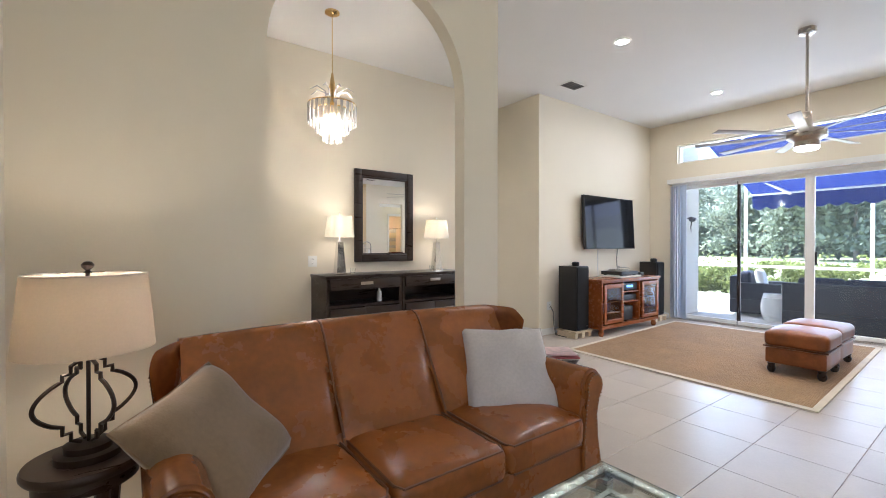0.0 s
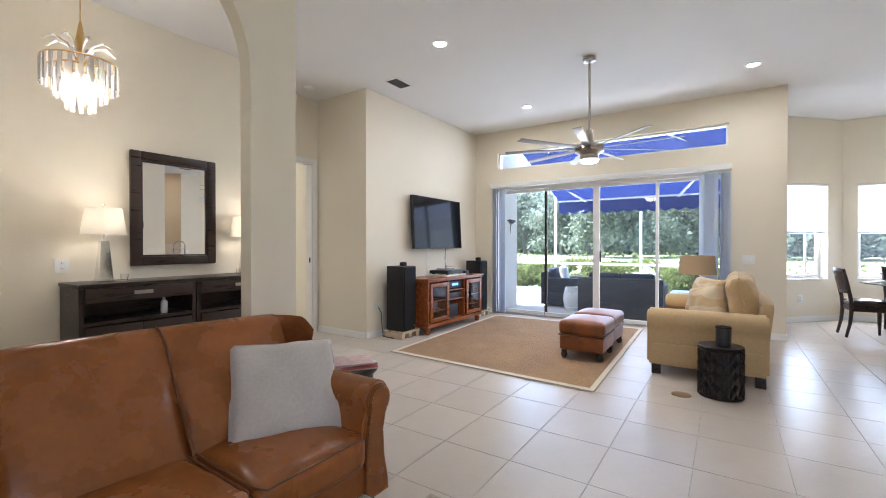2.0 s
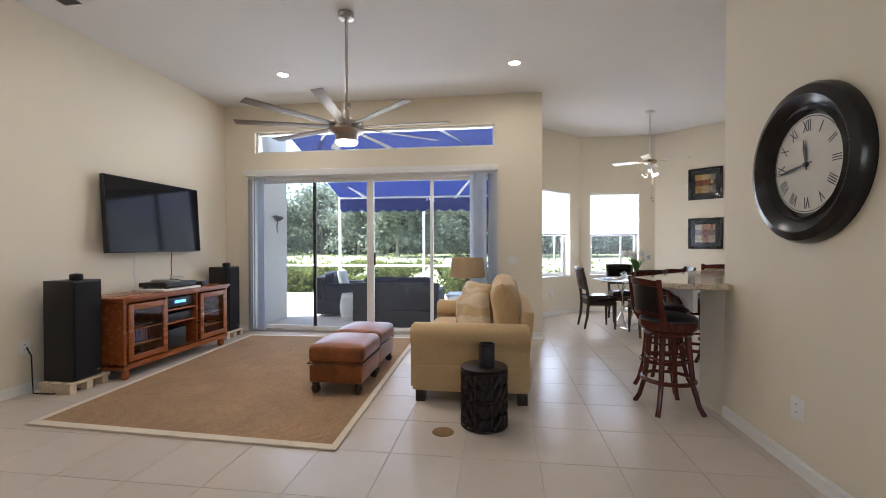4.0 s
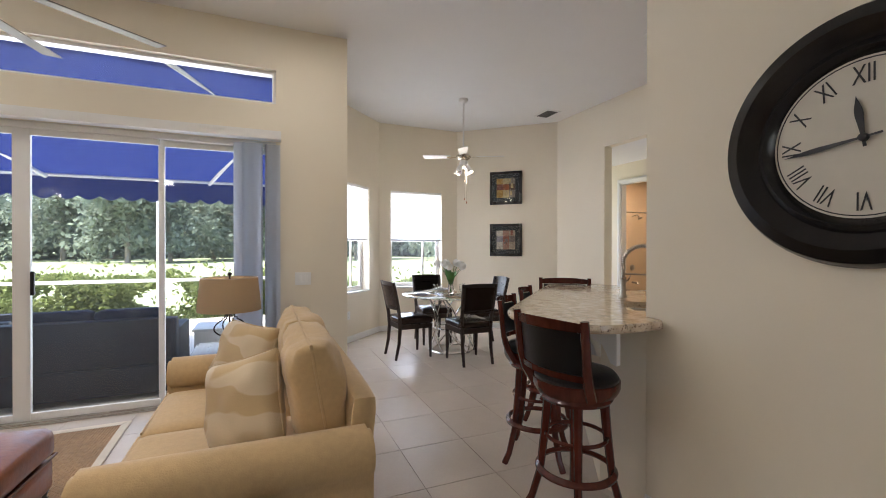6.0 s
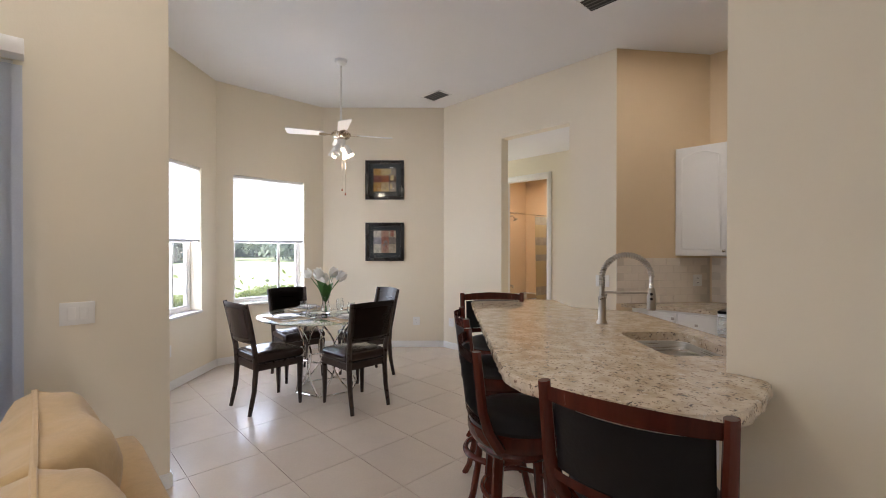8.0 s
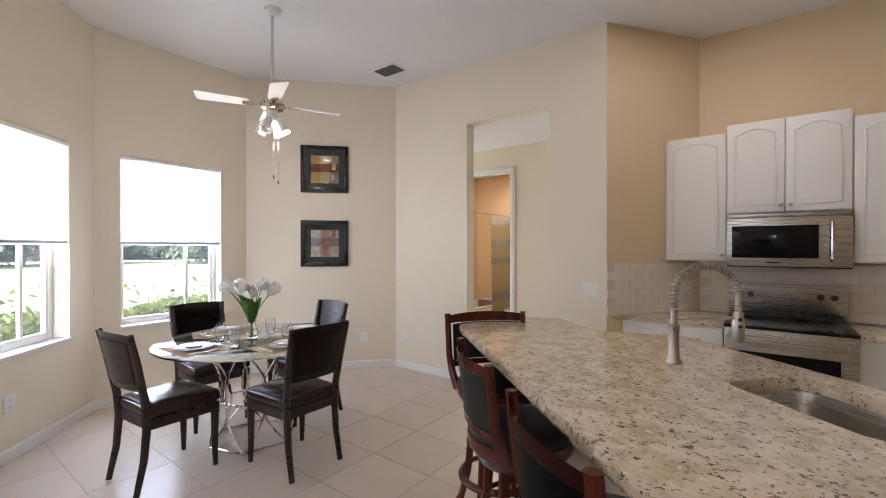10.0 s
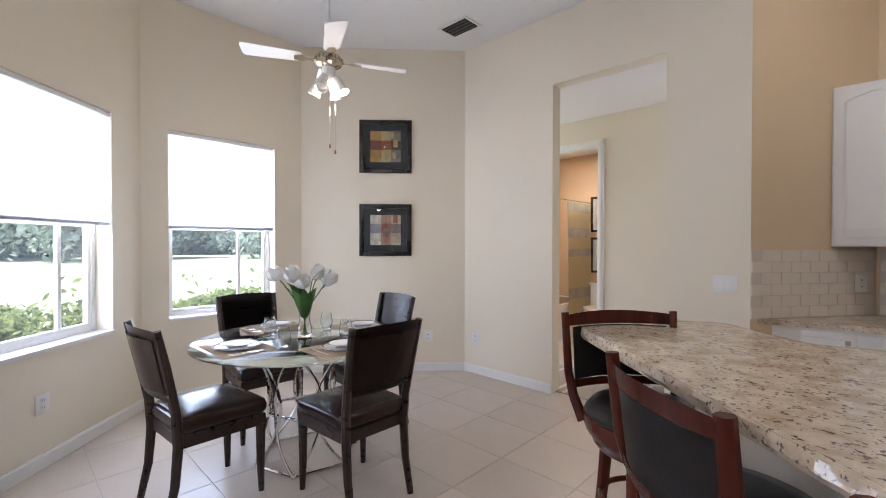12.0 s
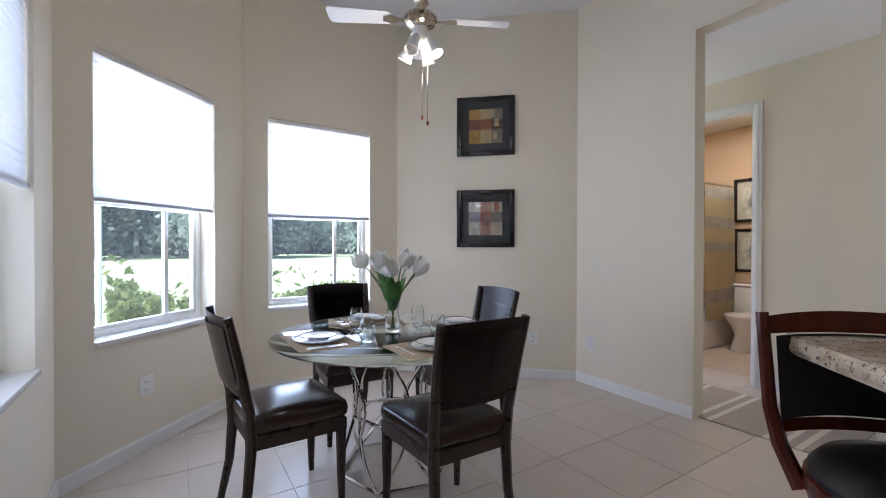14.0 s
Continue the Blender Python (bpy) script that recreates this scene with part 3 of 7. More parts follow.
def slider():
    """Four sliding glass panels and the glazed transom above them; y of the panel joints in world metres."""
    d = thing("sliding_door", pose(0, 0, 0), "white aluminium sliding glass doors closed on the patio", "sliding door", kind="structure")
    y0, y1, h = 0.09, 3.71, 2.29
    def upright(name, yc, w, xa, xb, material, label=""):
        return part(name, box(XS + xa, yc - w / 2, 0.03, XS + xb, yc + w / 2, h - 0.04, 0.004), material, d, label)
    part("head_frame", box(XS + 0.02, y0, h - 0.05, XS + 0.17, y1, h, 0.004), TRIM, d)
    part("track", box(XS + 0.01, y0, 0.0, XS + 0.18, y1, 0.03, 0.004), STEEL, d, "aluminium floor track")
    for i, y in enumerate((y0 + 0.02, y1 - 0.02)):
        part("jamb", box(XS + 0.02, y - 0.02, 0.03, XS + 0.17, y + 0.02, h - 0.05, 0.003), TRIM, d)
    upright("stile", 2.735, 0.045, 0.09, 0.12, IRON, "dark bronze screen stile")
    upright("stile", 1.87, 0.105, 0.04, 0.075, TRIM)
    upright("stile", 0.985, 0.045, 0.09, 0.125, TRIM)
    upright("stile", 3.62, 0.05, 0.09, 0.12, TRIM)
    for ya, yb, xx in ((2.75, 3.6, 0.105), (1.92, 2.72, 0.057), (1.0, 1.82, 0.057), (0.11, 0.97, 0.105)):
        g = part("pane", box(XS + xx - 0.003, ya, 0.06, XS + xx + 0.003, yb, h - 0.06), PANEOUT, d)
        g.visible_shadow = False
        part("rail", box(XS + xx - 0.014, ya - 0.01, 0.03, XS + xx + 0.014, yb + 0.01, 0.085, 0.003), TRIM, d)
        part("rail", box(XS + xx - 0.014, ya - 0.01, h - 0.10, XS + xx + 0.014, yb + 0.01, h - 0.05, 0.003), TRIM, d)
    for y in (2.70, 1.80):
        part("pull_handle", joined(box(XS + 0.02, y - 0.012, 0.98, XS + 0.04, y + 0.012, 1.16, 0.004), box(XS + 0.035, y - 0.008, 0.99, XS + 0.06, y + 0.008, 1.01), box(XS + 0.035, y - 0.008, 1.13, XS + 0.06, y + 0.008, 1.15)), BLACK, d, "black pull handle")
    t = thing("window_4", pose(0, 0, 0), "long white-framed transom window over the sliding doors", "window", kind="structure")
    fr = ring(0.09, 2.63, 3.62, 2.94, 0.05, 0.14, 0.03)
    part("window_frame", moved(fr, Matrix(((0, 1, 0, XS), (1, 0, 0, 0), (0, 0, 1, 0), (0, 0, 0, 1)))), TRIM, t)
    g = part("pane", box(XS + 0.09, 0.11, 2.655, XS + 0.095, 3.60, 2.915), PANEOUT, t)
    g.visible_shadow = False


slider()


def vertical_blind(ya, yb, n, label, seed):
    """Vinyl vanes hanging gathered from the valance."""
    v = thing("vertical_blind", pose(XS - 0.05, ya, 0), label, "blind")
    rnd = random.Random(seed)
    for i in range(n):
        y = (yb - ya) * (i + 0.5) / n
        turn = radians(rnd.uniform(8, 75))
        bm = bmesh.new()
        k = 7
        rows = []
        for z in (0.03, 2.25):
            rows.append([bm.verts.new(((j / (k - 1) - 0.5) * 0.089, 0.006 * math.cos((j / (k - 1) - 0.5) * math.pi), z)) for j in range(k)])
        for j in range(k - 1):
            bm.faces.new((rows[0][j], rows[0][j + 1], rows[1][j + 1], rows[1][j]))
        bmesh.ops.solidify(bm, geom=bm.faces[:], thickness=0.0012)
        moved(bm, pose(0.0, y, 0, 0, 0, math.degrees(turn)))
        part("vane", bm, VANE, v)


vertical_blind(3.42, 3.70, 7, "grey-white vertical vinyl blind stacked at one jamb", 1)
vertical_blind(0.08, 0.42, 9, "grey-white vertical vinyl blind gathered at one jamb", 2)
solid("blind_valance", box(XS - 0.105, 0.05, 2.29, XS - 0.002, 3.735, 2.365, 0.004), WHITEP, "white vinyl valance over the sliding doors", "valance")

nk = [(x, y) for x, y in (A_, B_, C_, D_, E_, (8.75, YH))]
baseboard(nk)
baseboard([(7.83, YH), (7.32, YH)])
baseboard([(XCE, YC), (X0, YC)])
baseboard([(5.39, 5.05), (5.39, 4.085), (XS, 4.085), (XS, 3.74)])
baseboard([(XS, 0.05), A_])
baseboard([(X0, YC), (X0, YA)])
baseboard([(X0, 4.63), (4.36, 4.63), (4.36, 5.05)])
baseboard([(3.05, YA + 0.105), (3.05, YA), (2.73, YA)])
baseboard([(1.42, YA), (X0, YA)])
baseboard([(8.78, -5.27), (7.70, -5.27)])
baseboard([(5.36, 5.66), (5.36, 5.2)])


def casing(name, m, u0, u1, h, w=0.065, deep=0.12, label="white moulded door casing"):
    """A door's white frame round an opening u0..u1 in the wall frame m."""
    d = thing(name, m, label, "door frame", kind="structure")
    for ua, ub in ((u0 - w, u0), (u1, u1 + w)):
        part("casing", joined(box(ua, -0.018, 0, ub, -0.001, h + w, 0.004), box(ua + 0.012, -0.024, 0, ub - 0.025, -0.017, h + w - 0.014, 0.003)), TRIM, d)
    part("head_casing", joined(box(u0 + 0.001, -0.018, h, u1 - 0.001, -0.001, h + w, 0.004), box(u0 - w + 0.014, -0.024, h + 0.026, u1 + w - 0.014, -0.0175, h + w - 0.012, 0.003)), TRIM, d)
    part("jamb", box(u0 - 0.001, 0.001, 0, u0 + 0.016, deep - 0.001, h), TRIM, d)
    part("jamb", box(u1 - 0.016, 0.001, 0, u1 + 0.001, deep - 0.001, h), TRIM, d)
    part("jamb", box(u0 + 0.016, 0.001, h - 0.016, u1 - 0.016, deep - 0.001, h + 0.001), TRIM, d)
    return d


d1 = casing("door_1", along((4.36, 5.05), (5.39, 5.05)), 0.10, 0.94, 2.42)
part("strike_plate", box(0.921, 0.03, 1.0, 0.925, 0.06, 1.07), IRON, d1)
d2 = casing("door_2", along((11.6, -5.27), (7.70, -5.27)), 11.6 - 9.61, 11.6 - 8.85, 2.40, deep=0.10)
part("strike_plate", box(11.6 - 8.85 - 0.02, 0.03, 1.0, 11.6 - 8.85 - 0.016, 0.06, 1.07), IRON, d2)

# ---- outdoors ----
solid("ground", box(-400, -400, -0.25, 900, 400, -0.16), LAWN, "mown green golf lawn reaching the trees", "lawn", "structure")
solid("patio", box(8.53, -0.37, -0.16, 13.6, 9.0, -0.03), PATIO, "pale paved patio floor", "patio", "structure")
solid("wall_exterior", box(8.55, 3.86, -0.16, 9.75, 4.06, 3.6), STUCCO, "white stucco exterior wall", "wall", "structure")
solid("wall_nook_outside", prism([(8.545, -0.366), (9.98, -0.366), (9.97, -0.362), (8.545, -0.36)], 2.4, 3.6), STUCCO, "white stucco exterior wall", "wall", "structure")
solid("soffit", box(8.3, -6.0, 3.45, 9.1, 5.0, 3.6), STUCCO, "white stucco eave", "eave", "structure")


def awning():
    """A blue canvas awning on white arms, falling away from the house, with a scalloped valance."""
    a = thing("awning", pose(8.56, 0, 0), "royal blue canvas patio awning with a scalloped valance", "awning")
    y0, y1, x1, zt, zb = -0.4, 3.55, 3.0, 3.35, 2.33
    bm = bmesh.new()
    nx, ny = 8, 24
    g = [[bm.verts.new((x1 * i / nx, y0 + (y1 - y0) * j / ny, zt + (zb - zt) * i / nx - 0.05 * math.sin(math.pi * i / nx) * abs(math.sin(math.pi * 4 * j / ny)))) for j in range(ny + 1)] for i in range(nx + 1)]
    for i in range(nx):
        for j in range(ny):
            bm.faces.new((g[i][j], g[i + 1][j], g[i + 1][j + 1], g[i][j + 1]))
    part("canopy", bm, AWNC, a)
    bm = bmesh.new()
    n = 160
    top = [bm.verts.new((x1, y0 + (y1 - y0) * j / n, zb)) for j in range(n + 1)]
    bot = [bm.verts.new((x1 + 0.01, y0 + (y1 - y0) * j / n, zb - 0.27 - 0.06 * abs(math.sin(math.pi * 16 * j / n)))) for j in range(n + 1)]
    for j in range(n):
        bm.faces.new((top[j], top[j + 1], bot[j + 1], bot[j]))
    part("valance", bm, AWNC, a)
    part("front_bar", sweep([(x1 - 0.01, y0, zb - 0.01), (x1 - 0.01, y1, zb - 0.01)], 0.022), TRIM, a)
    part("wall_bar", sweep([(0.02, y0, zt - 0.04), (0.02, y1, zt - 0.04)], 0.025), TRIM, a)
    for ya, yb in ((0.3, 1.4), (3.55, 2.45)):
        part("folding_arm", sweep([(0.05, yb, zt - 0.12), (1.6, ya - 0.1 * (1 if ya < 2 else -1), 2.9), (x1 - 0.03, yb * 0.6 + ya * 0.4, zb - 0.04)], 0.028), TRIM, a)
    return a


awning()


def screen_frame():
    """The white posts and rail of the patio screen."""
    s = thing("patio_screen", pose(13.5, 0, -0.16), "white aluminium patio screen frame at the patio edge", "screen")
    for y in (-0.3, 2.0, 4.3, 6.6):
        part("post", box(-0.03, y - 0.03, 0, 0.03, y + 0.03, 3.3, 0.004), TRIM, s)
    part("rail", box(-0.02, -0.3, 0.86, 0.02, 8.8, 0.92, 0.004), TRIM, s)
    part("rail", box(-0.02, -0.3, 0.0, 0.02, 8.8, 0.08, 0.004), TRIM, s)


screen_frame()


def leaf_mass(name, boxes, count, size, material, label, category, seed, kind="stuff", shape=None):
    """Many small leaves scattered through volumes; shape(u, v, w) keeps or drops a spot."""
    rnd = random.Random(seed)
    verts, faces = [], []
    vol = [(b[3] - b[0]) * (b[4] - b[1]) * (b[5] - b[2]) for b in boxes]
    for b, v in zip(boxes, vol):
        for _ in range(int(count * v / sum(vol))):
            for _try in range(6):
                u, w, h = rnd.random(), rnd.random(), rnd.random()
                p = Vector((b[0] + u * (b[3] - b[0]), b[1] + w * (b[4] - b[1]), b[2] + h * (b[5] - b[2])))
                if noise.noise(p * 1.3) > -0.15 and (h < 0.75 + 0.25 * noise.noise(p * 0.9)):
                    break
            s = size * rnd.uniform(0.6, 1.4)
            a = Vector((rnd.gauss(0, 1), rnd.gauss(0, 1), rnd.gauss(0, 1))).normalized() * s
            c = a.orthogonal().normalized() * s * 0.45
            c.rotate(Matrix.Rotation(rnd.uniform(0, 6.28), 3, a))
            k = len(verts)
            verts += [p - a, p + c, p + a, p - c]
            faces.append((k, k + 1, k + 2, k + 3))
    me = bpy.data.meshes.new(name)
    me.from_pydata([tuple(v) for v in verts], [], faces)
    me.materials.append(material)
    return tagged(new(name, me), label, category, kind=kind)


leaf_mass("hedge", [(14.0, -0.6, -0.16, 15.0, 9.5, 1.05)], 26000, 0.06, HEDGE, "clipped green leafy hedge beyond the patio screen", "hedge", 3)
leaf_mass("hedge", [(13.0, -9.0, -0.16, 14.0, -0.4, 0.92)], 20000, 0.055, HEDGE, "green leafy hedge below the breakfast nook windows", "hedge", 4)


def tree(x, y, h, spread, seed, leaves=5200, palm=False):
    rnd = random.Random(seed)
    t = thing("tree", pose(x, y, -0.16), "tall green leafy tree beyond the lawn", "tree", "trees behind the lawn")
    bm = sweep([(0, 0, 0), (0.1, 0.05, h * 0.3), (0.0, 0.1, h * 0.62), (0.1, 0, h * 0.85)], [h * 0.028, h * 0.022, h * 0.014, h * 0.005])
    tips = []
    for i in range(9):
        a, z = rnd.uniform(0, 6.28), h * rnd.uniform(0.28, 0.75)
        L = spread * rnd.uniform(0.5, 0.9)
        e = Vector((math.cos(a) * L, math.sin(a) * L, z + h * rnd.uniform(0.06, 0.2)))
        sweep([(0, 0.05, z), e * 0.5 + Vector((0, 0, z * 0.5 - h * 0.02)), e], [h * 0.01, h * 0.007, h * 0.003], 5, bm)
        tips.append(e)
    part("trunk", bm, BARK, t)
    tips += [Vector((rnd.gauss(0, spread * 0.3), rnd.gauss(0, spread * 0.3), h * rnd.uniform(0.55, 1.0))) for _ in range(10)]
    tips += [Vector((rnd.gauss(0, spread * 0.45), rnd.gauss(0, spread * 0.45), h * rnd.uniform(0.1, 0.55))) for _ in range(9)]
    verts, faces = [], []
    s0 = spread * 0.05
    for i in range(leaves):
        c = rnd.choice(tips)
        p = c + Vector((rnd.gauss(0, 1), rnd.gauss(0, 1), rnd.gauss(0, 0.8))) * spread * 0.19
        a = Vector((rnd.gauss(0, 1), rnd.gauss(0, 1), rnd.gauss(0, 1))).normalized() * s0 * rnd.uniform(0.6, 1.5)
        b = a.orthogonal() * 0.5
        b.rotate(Matrix.Rotation(rnd.uniform(0, 6.28), 3, a))
        k = len(verts)
        verts += [p - a, p + b, p + a, p - b]
        faces.append((k, k + 1, k + 2, k + 3))
    me = bpy.data.meshes.new("crown")
    me.from_pydata([tuple(v) for v in verts], [], faces)
    me.materials.append(TREEL)
    new("crown", me).parent = t
    return t


proto = [tree(52, 12, 9.0, 4.5, 11), tree(60, 2, 11.0, 5.2, 12), tree(56, -10, 9.5, 4.6, 13)]
rnd = random.Random(5)
for i in range(26):
    ang = radians(-62 + i * 5.2 + rnd.uniform(-1.2, 1.2))
    dist = rnd.uniform(44, 66)
    copy_thing(proto[i % 3], pose(9 + dist * math.cos(ang), dist * math.sin(ang), -0.16, 0, 0, rnd.uniform(0, 360)) @ Matrix.Scale(rnd.uniform(0.85, 1.25), 4))
leaf_mass("far_woods", [(70, -110, -0.16, 78, 110, 7.5)], 42000, 0.55, TREEL, "dense far woods behind the golf lawn", "woods", 6)



# ---- living room ----
def arc(cx, cy, r, a0, a1, n=12):
    return [(cx + r * math.cos(a0 + (a1 - a0) * i / n), cy + r * math.sin(a0 + (a1 - a0) * i / n)) for i in range(n + 1)]


def turned_foot(r=0.035, h=0.09):
    return [(0, 0), (r * 0.6, 0), (r * 0.9, h * 0.2), (r, h * 0.45), (r * 0.75, h * 0.75), (r * 0.95, h), (0, h)]


def curved_back(x0, x1, n, y_of, z_top, thick, z0, seed):
    """An upholstered back panel: a grid bowed in front, with a rounded top roll."""
    bm = bmesh.new()
    m = 12
    front = []
    for i in range(n + 1):
        u = i / n
        x = x0 + (x1 - x0) * u
        row = []
        belly = 0.045 * (1 - (2 * u - 1) ** 4)
        top = z_top(x)
        for j in range(m + 1):
            v = j / m
            z = z0 + (top - z0) * v
            y = y_of(z) - belly * math.sin(math.pi * min(1, 0.15 + v * 0.85)) - 0.012 * noise.noise(Vector((x * 5, z * 5, seed)))
            row.append(bm.verts.new((x, y, z)))
        for a in (30, 75, 120, 170):
            c = y_of(top) + thick / 2
            row.append(bm.verts.new((x, c - thick / 2 * math.cos(radians(a)), top + thick * 0.33 * math.sin(radians(a)))))
        row.append(bm.verts.new((x, y_of(top) + thick, z0)))
        front.append(row)
    for a, b in zip(front, front[1:]):
        for j in range(len(a) - 1):
            bm.faces.new((a[j], b[j], b[j + 1], a[j + 1]))
    for row in (front[0], front[-1]):
        bm.faces.new(row)
    bmesh.ops.recalc_face_normals(bm, faces=bm.faces)
    return bm


def leather_sofa():
    """A three-seat wing-back: loose seat cushions, a bowed back in three panels, rolled arms with nailed fronts."""
    s = thing("leather_sofa", pose(1.822, 0, 0), "worn tan-brown leather wing-back sofa with brass nailheads", "sofa")
    yf, seam = 1.37, 0.262
    y_of = lambda z: 1.83 + (z - 0.45) * 0.58
    ztop = lambda x: 0.835 + 0.02 * (1 - (x / 0.95) ** 2)
    part("base", joined(puff(-0.86, yf + 0.03, 0.10, 0.86, 2.12, 0.31, 0.03, 0, 4), box(-0.84, 2.06, 0.12, 0.84, 2.19, 0.74, 0.03)), LEATHER, s)
    for i, (a, b) in enumerate(((-0.775, -seam - 0.003), (-seam + 0.003, seam - 0.003), (seam + 0.003, 0.775))):
        bm = puff(a, yf, 0.29, b, 1.90, 0.435, 0.045, 0.03, 16, seed=i * 7)
        for v in bm.verts:
            # sat-in wrinkles on the top
            if v.co.z > 0.40:
                q = Vector((v.co.x * 9 + i * 4, v.co.y * 20, i))
                v.co.z += 0.007 * noise.noise(q) + 0.004 * noise.noise(q * 2.3)
        c = part("seat_cushion", bm, LEATHER, s, angle=70)
        zf = 0.422
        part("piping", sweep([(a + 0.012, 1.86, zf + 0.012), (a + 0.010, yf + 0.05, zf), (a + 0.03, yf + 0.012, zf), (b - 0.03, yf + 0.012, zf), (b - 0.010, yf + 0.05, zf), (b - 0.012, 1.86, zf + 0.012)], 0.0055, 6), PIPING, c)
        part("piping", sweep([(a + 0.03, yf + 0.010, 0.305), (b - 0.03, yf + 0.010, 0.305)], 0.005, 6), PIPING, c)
    for i, (a, b) in enumerate(((-0.82, -seam - 0.001), (-seam + 0.001, seam - 0.001), (seam + 0.001, 0.82))):
        part("back_panel", curved_back(a, b, 16, y_of, ztop, 0.13, 0.40, i), LEATHER, s, angle=70)
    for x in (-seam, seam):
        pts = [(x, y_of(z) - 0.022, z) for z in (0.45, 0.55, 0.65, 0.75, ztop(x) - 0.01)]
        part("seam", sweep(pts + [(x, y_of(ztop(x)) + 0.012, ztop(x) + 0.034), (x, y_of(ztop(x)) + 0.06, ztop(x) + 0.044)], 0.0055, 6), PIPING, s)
    stand = Matrix(((1, 0, 0, 0), (0, 0, 1, 0), (0, 1, 0, 0), (0, 0, 0, 1)))
    for sgn in (-1, 1):
        roll = arc(0.105, 0.555, 0.080, math.radians(205), math.radians(-65), 18)
        prof = [(0.0, 0.12), (0.0, 0.34), (0.012, 0.46)] + roll + [(0.128, 0.42), (0.140, 0.30), (0.165, 0.18), (0.175, 0.12)]
        bm = prism([(sgn * (0.765 + x), z) for x, z in prof], 1.405, 2.02)
        moved(bm, stand)
        bmesh.ops.recalc_face_normals(bm, faces=bm.faces)
        es = [e for e in bm.edges if abs(e.verts[0].co.y - e.verts[1].co.y) < 1e-5 and e.verts[0].co.y < 1.5]
        bmesh.ops.bevel(bm, geom=es, offset=0.012, segments=3, affect="EDGES")
        arm = part("arm", bm, LEATHER, s, angle=50)
        front = [(0.012, 0.13), (0.012, 0.34), (0.026, 0.46)] + arc(0.105, 0.555, 0.064, math.radians(205), math.radians(-65), 16) + [(0.114, 0.42), (0.126, 0.30), (0.150, 0.18), (0.160, 0.13)]
        front = [(sgn * (0.765 + x), z) for x, z in front]
        bm = prism(front, 1.388, 1.407, bev=0.005)
        moved(bm, stand)
        bmesh.ops.recalc_face_normals(bm, faces=bm.faces)
        part("arm_front", bm, LEATHER, arm, "leather arm front edged with nailheads")
        nb = bmesh.new()
        for (x, z), (x2, z2) in zip(front[:-1], front[1:]):
            k = max(1, int(math.hypot(x2 - x, z2 - z) / 0.018))
            for i in range(k):
                bmesh.ops.create_icosphere(nb, subdivisions=1, radius=0.0042, matrix=Matrix.Translation((sgn * 0.85 + (x + (x2 - x) * i / k - sgn * 0.85) * 0.88, 1.387, z + (z2 - z) * i / k - 0.007)))
        part("nailhead_trim", nb, NAIL, arm)["kind"] = "stuff"
        # the wing sweeps forward and out from the back, down to the arm
        bm = bmesh.new()
        n, mm = 12, 12
        grid = []
        for i in range(n + 1):
            u = i / n
            row = []
            for j in range(mm + 1):
                v = j / mm
                zt = 0.882 - 0.03 * u ** 2 - 0.05 * max(0, u - 0.7) / 0.3
                z = 0.50 + (zt - 0.50) * v
                y = 2.13 - 0.22 * u * (0.55 + 0.45 * v) - 0.06 * (1 - v) * u
                x = 0.755 + 0.168 * math.sin(u * math.pi / 2) * (0.8 + 0.2 * v)
                row.append(bm.verts.new((sgn * x, y, z)))
            grid.append(row)
        for a, b in zip(grid, grid[1:]):
            for j in range(mm):
                bm.faces.new((a[j], b[j], b[j + 1], a[j + 1]))
        bmesh.ops.solidify(bm, geom=bm.faces[:], thickness=sgn * -0.085)
        bmesh.ops.recalc_face_normals(bm, faces=bm.faces)
        es = [e for e in bm.edges if len(e.link_faces) == 2 and e.calc_face_angle(0) > 1.0]
        bmesh.ops.bevel(bm, geom=es, offset=0.034, segments=4, affect="EDGES", profile=0.55)
        wing = part("wing", bm, LEATHER, s, angle=70)
        nb = bmesh.new()
        for i in range(17):
            v = i / 16
            bmesh.ops.create_icosphere(nb, subdivisions=1, radius=0.0042, matrix=Matrix.Translation((sgn * (0.887 + 0.034 * v), 1.975 - 0.039 * v, 0.55 + 0.24 * v)))
        part("nailhead_trim", nb, NAIL, wing)["kind"] = "stuff"
        for y in (1.46, 2.1):
            part("foot", lathe(turned_foot(0.035, 0.12), 14, at=(sgn * 0.82, y, 0)), DARKW, s)
    return s


leather_sofa()


def throw_pillow(name, m, w, material, label, seed, th=0.15):
    t = thing(name, m, label, "cushion")
    part("cover", pillow(w, w, th, 18, 0.5, seed=seed, crease=0.03), material, t, angle=80)
    c = w / 2
    part("seam", sweep([(-c, -c, 0), (0, -c * 0.95, 0), (c, -c, 0), (c * 0.95, 0, 0), (c, c, 0), (0, c * 0.95, 0), (-c, c, 0), (-c * 0.95, 0, 0)], 0.004, 5, closed=True), material, t)
    return t


def leaning(top_left, top_right, low_left):
    """The pose of a square cushion from three of its corners."""
    a, b, c = Vector(top_left), Vector(top_right), Vector(low_left)
    x = (b - a).normalized()
    z = x.cross((a - c).normalized()).normalized()
    y = z.cross(x)
    o = (b + c) / 2
    return Matrix(((x.x, y.x, z.x, o.x), (x.y, y.y, z.y, o.y), (x.z, y.z, z.z, o.z), (0, 0, 0, 1)))


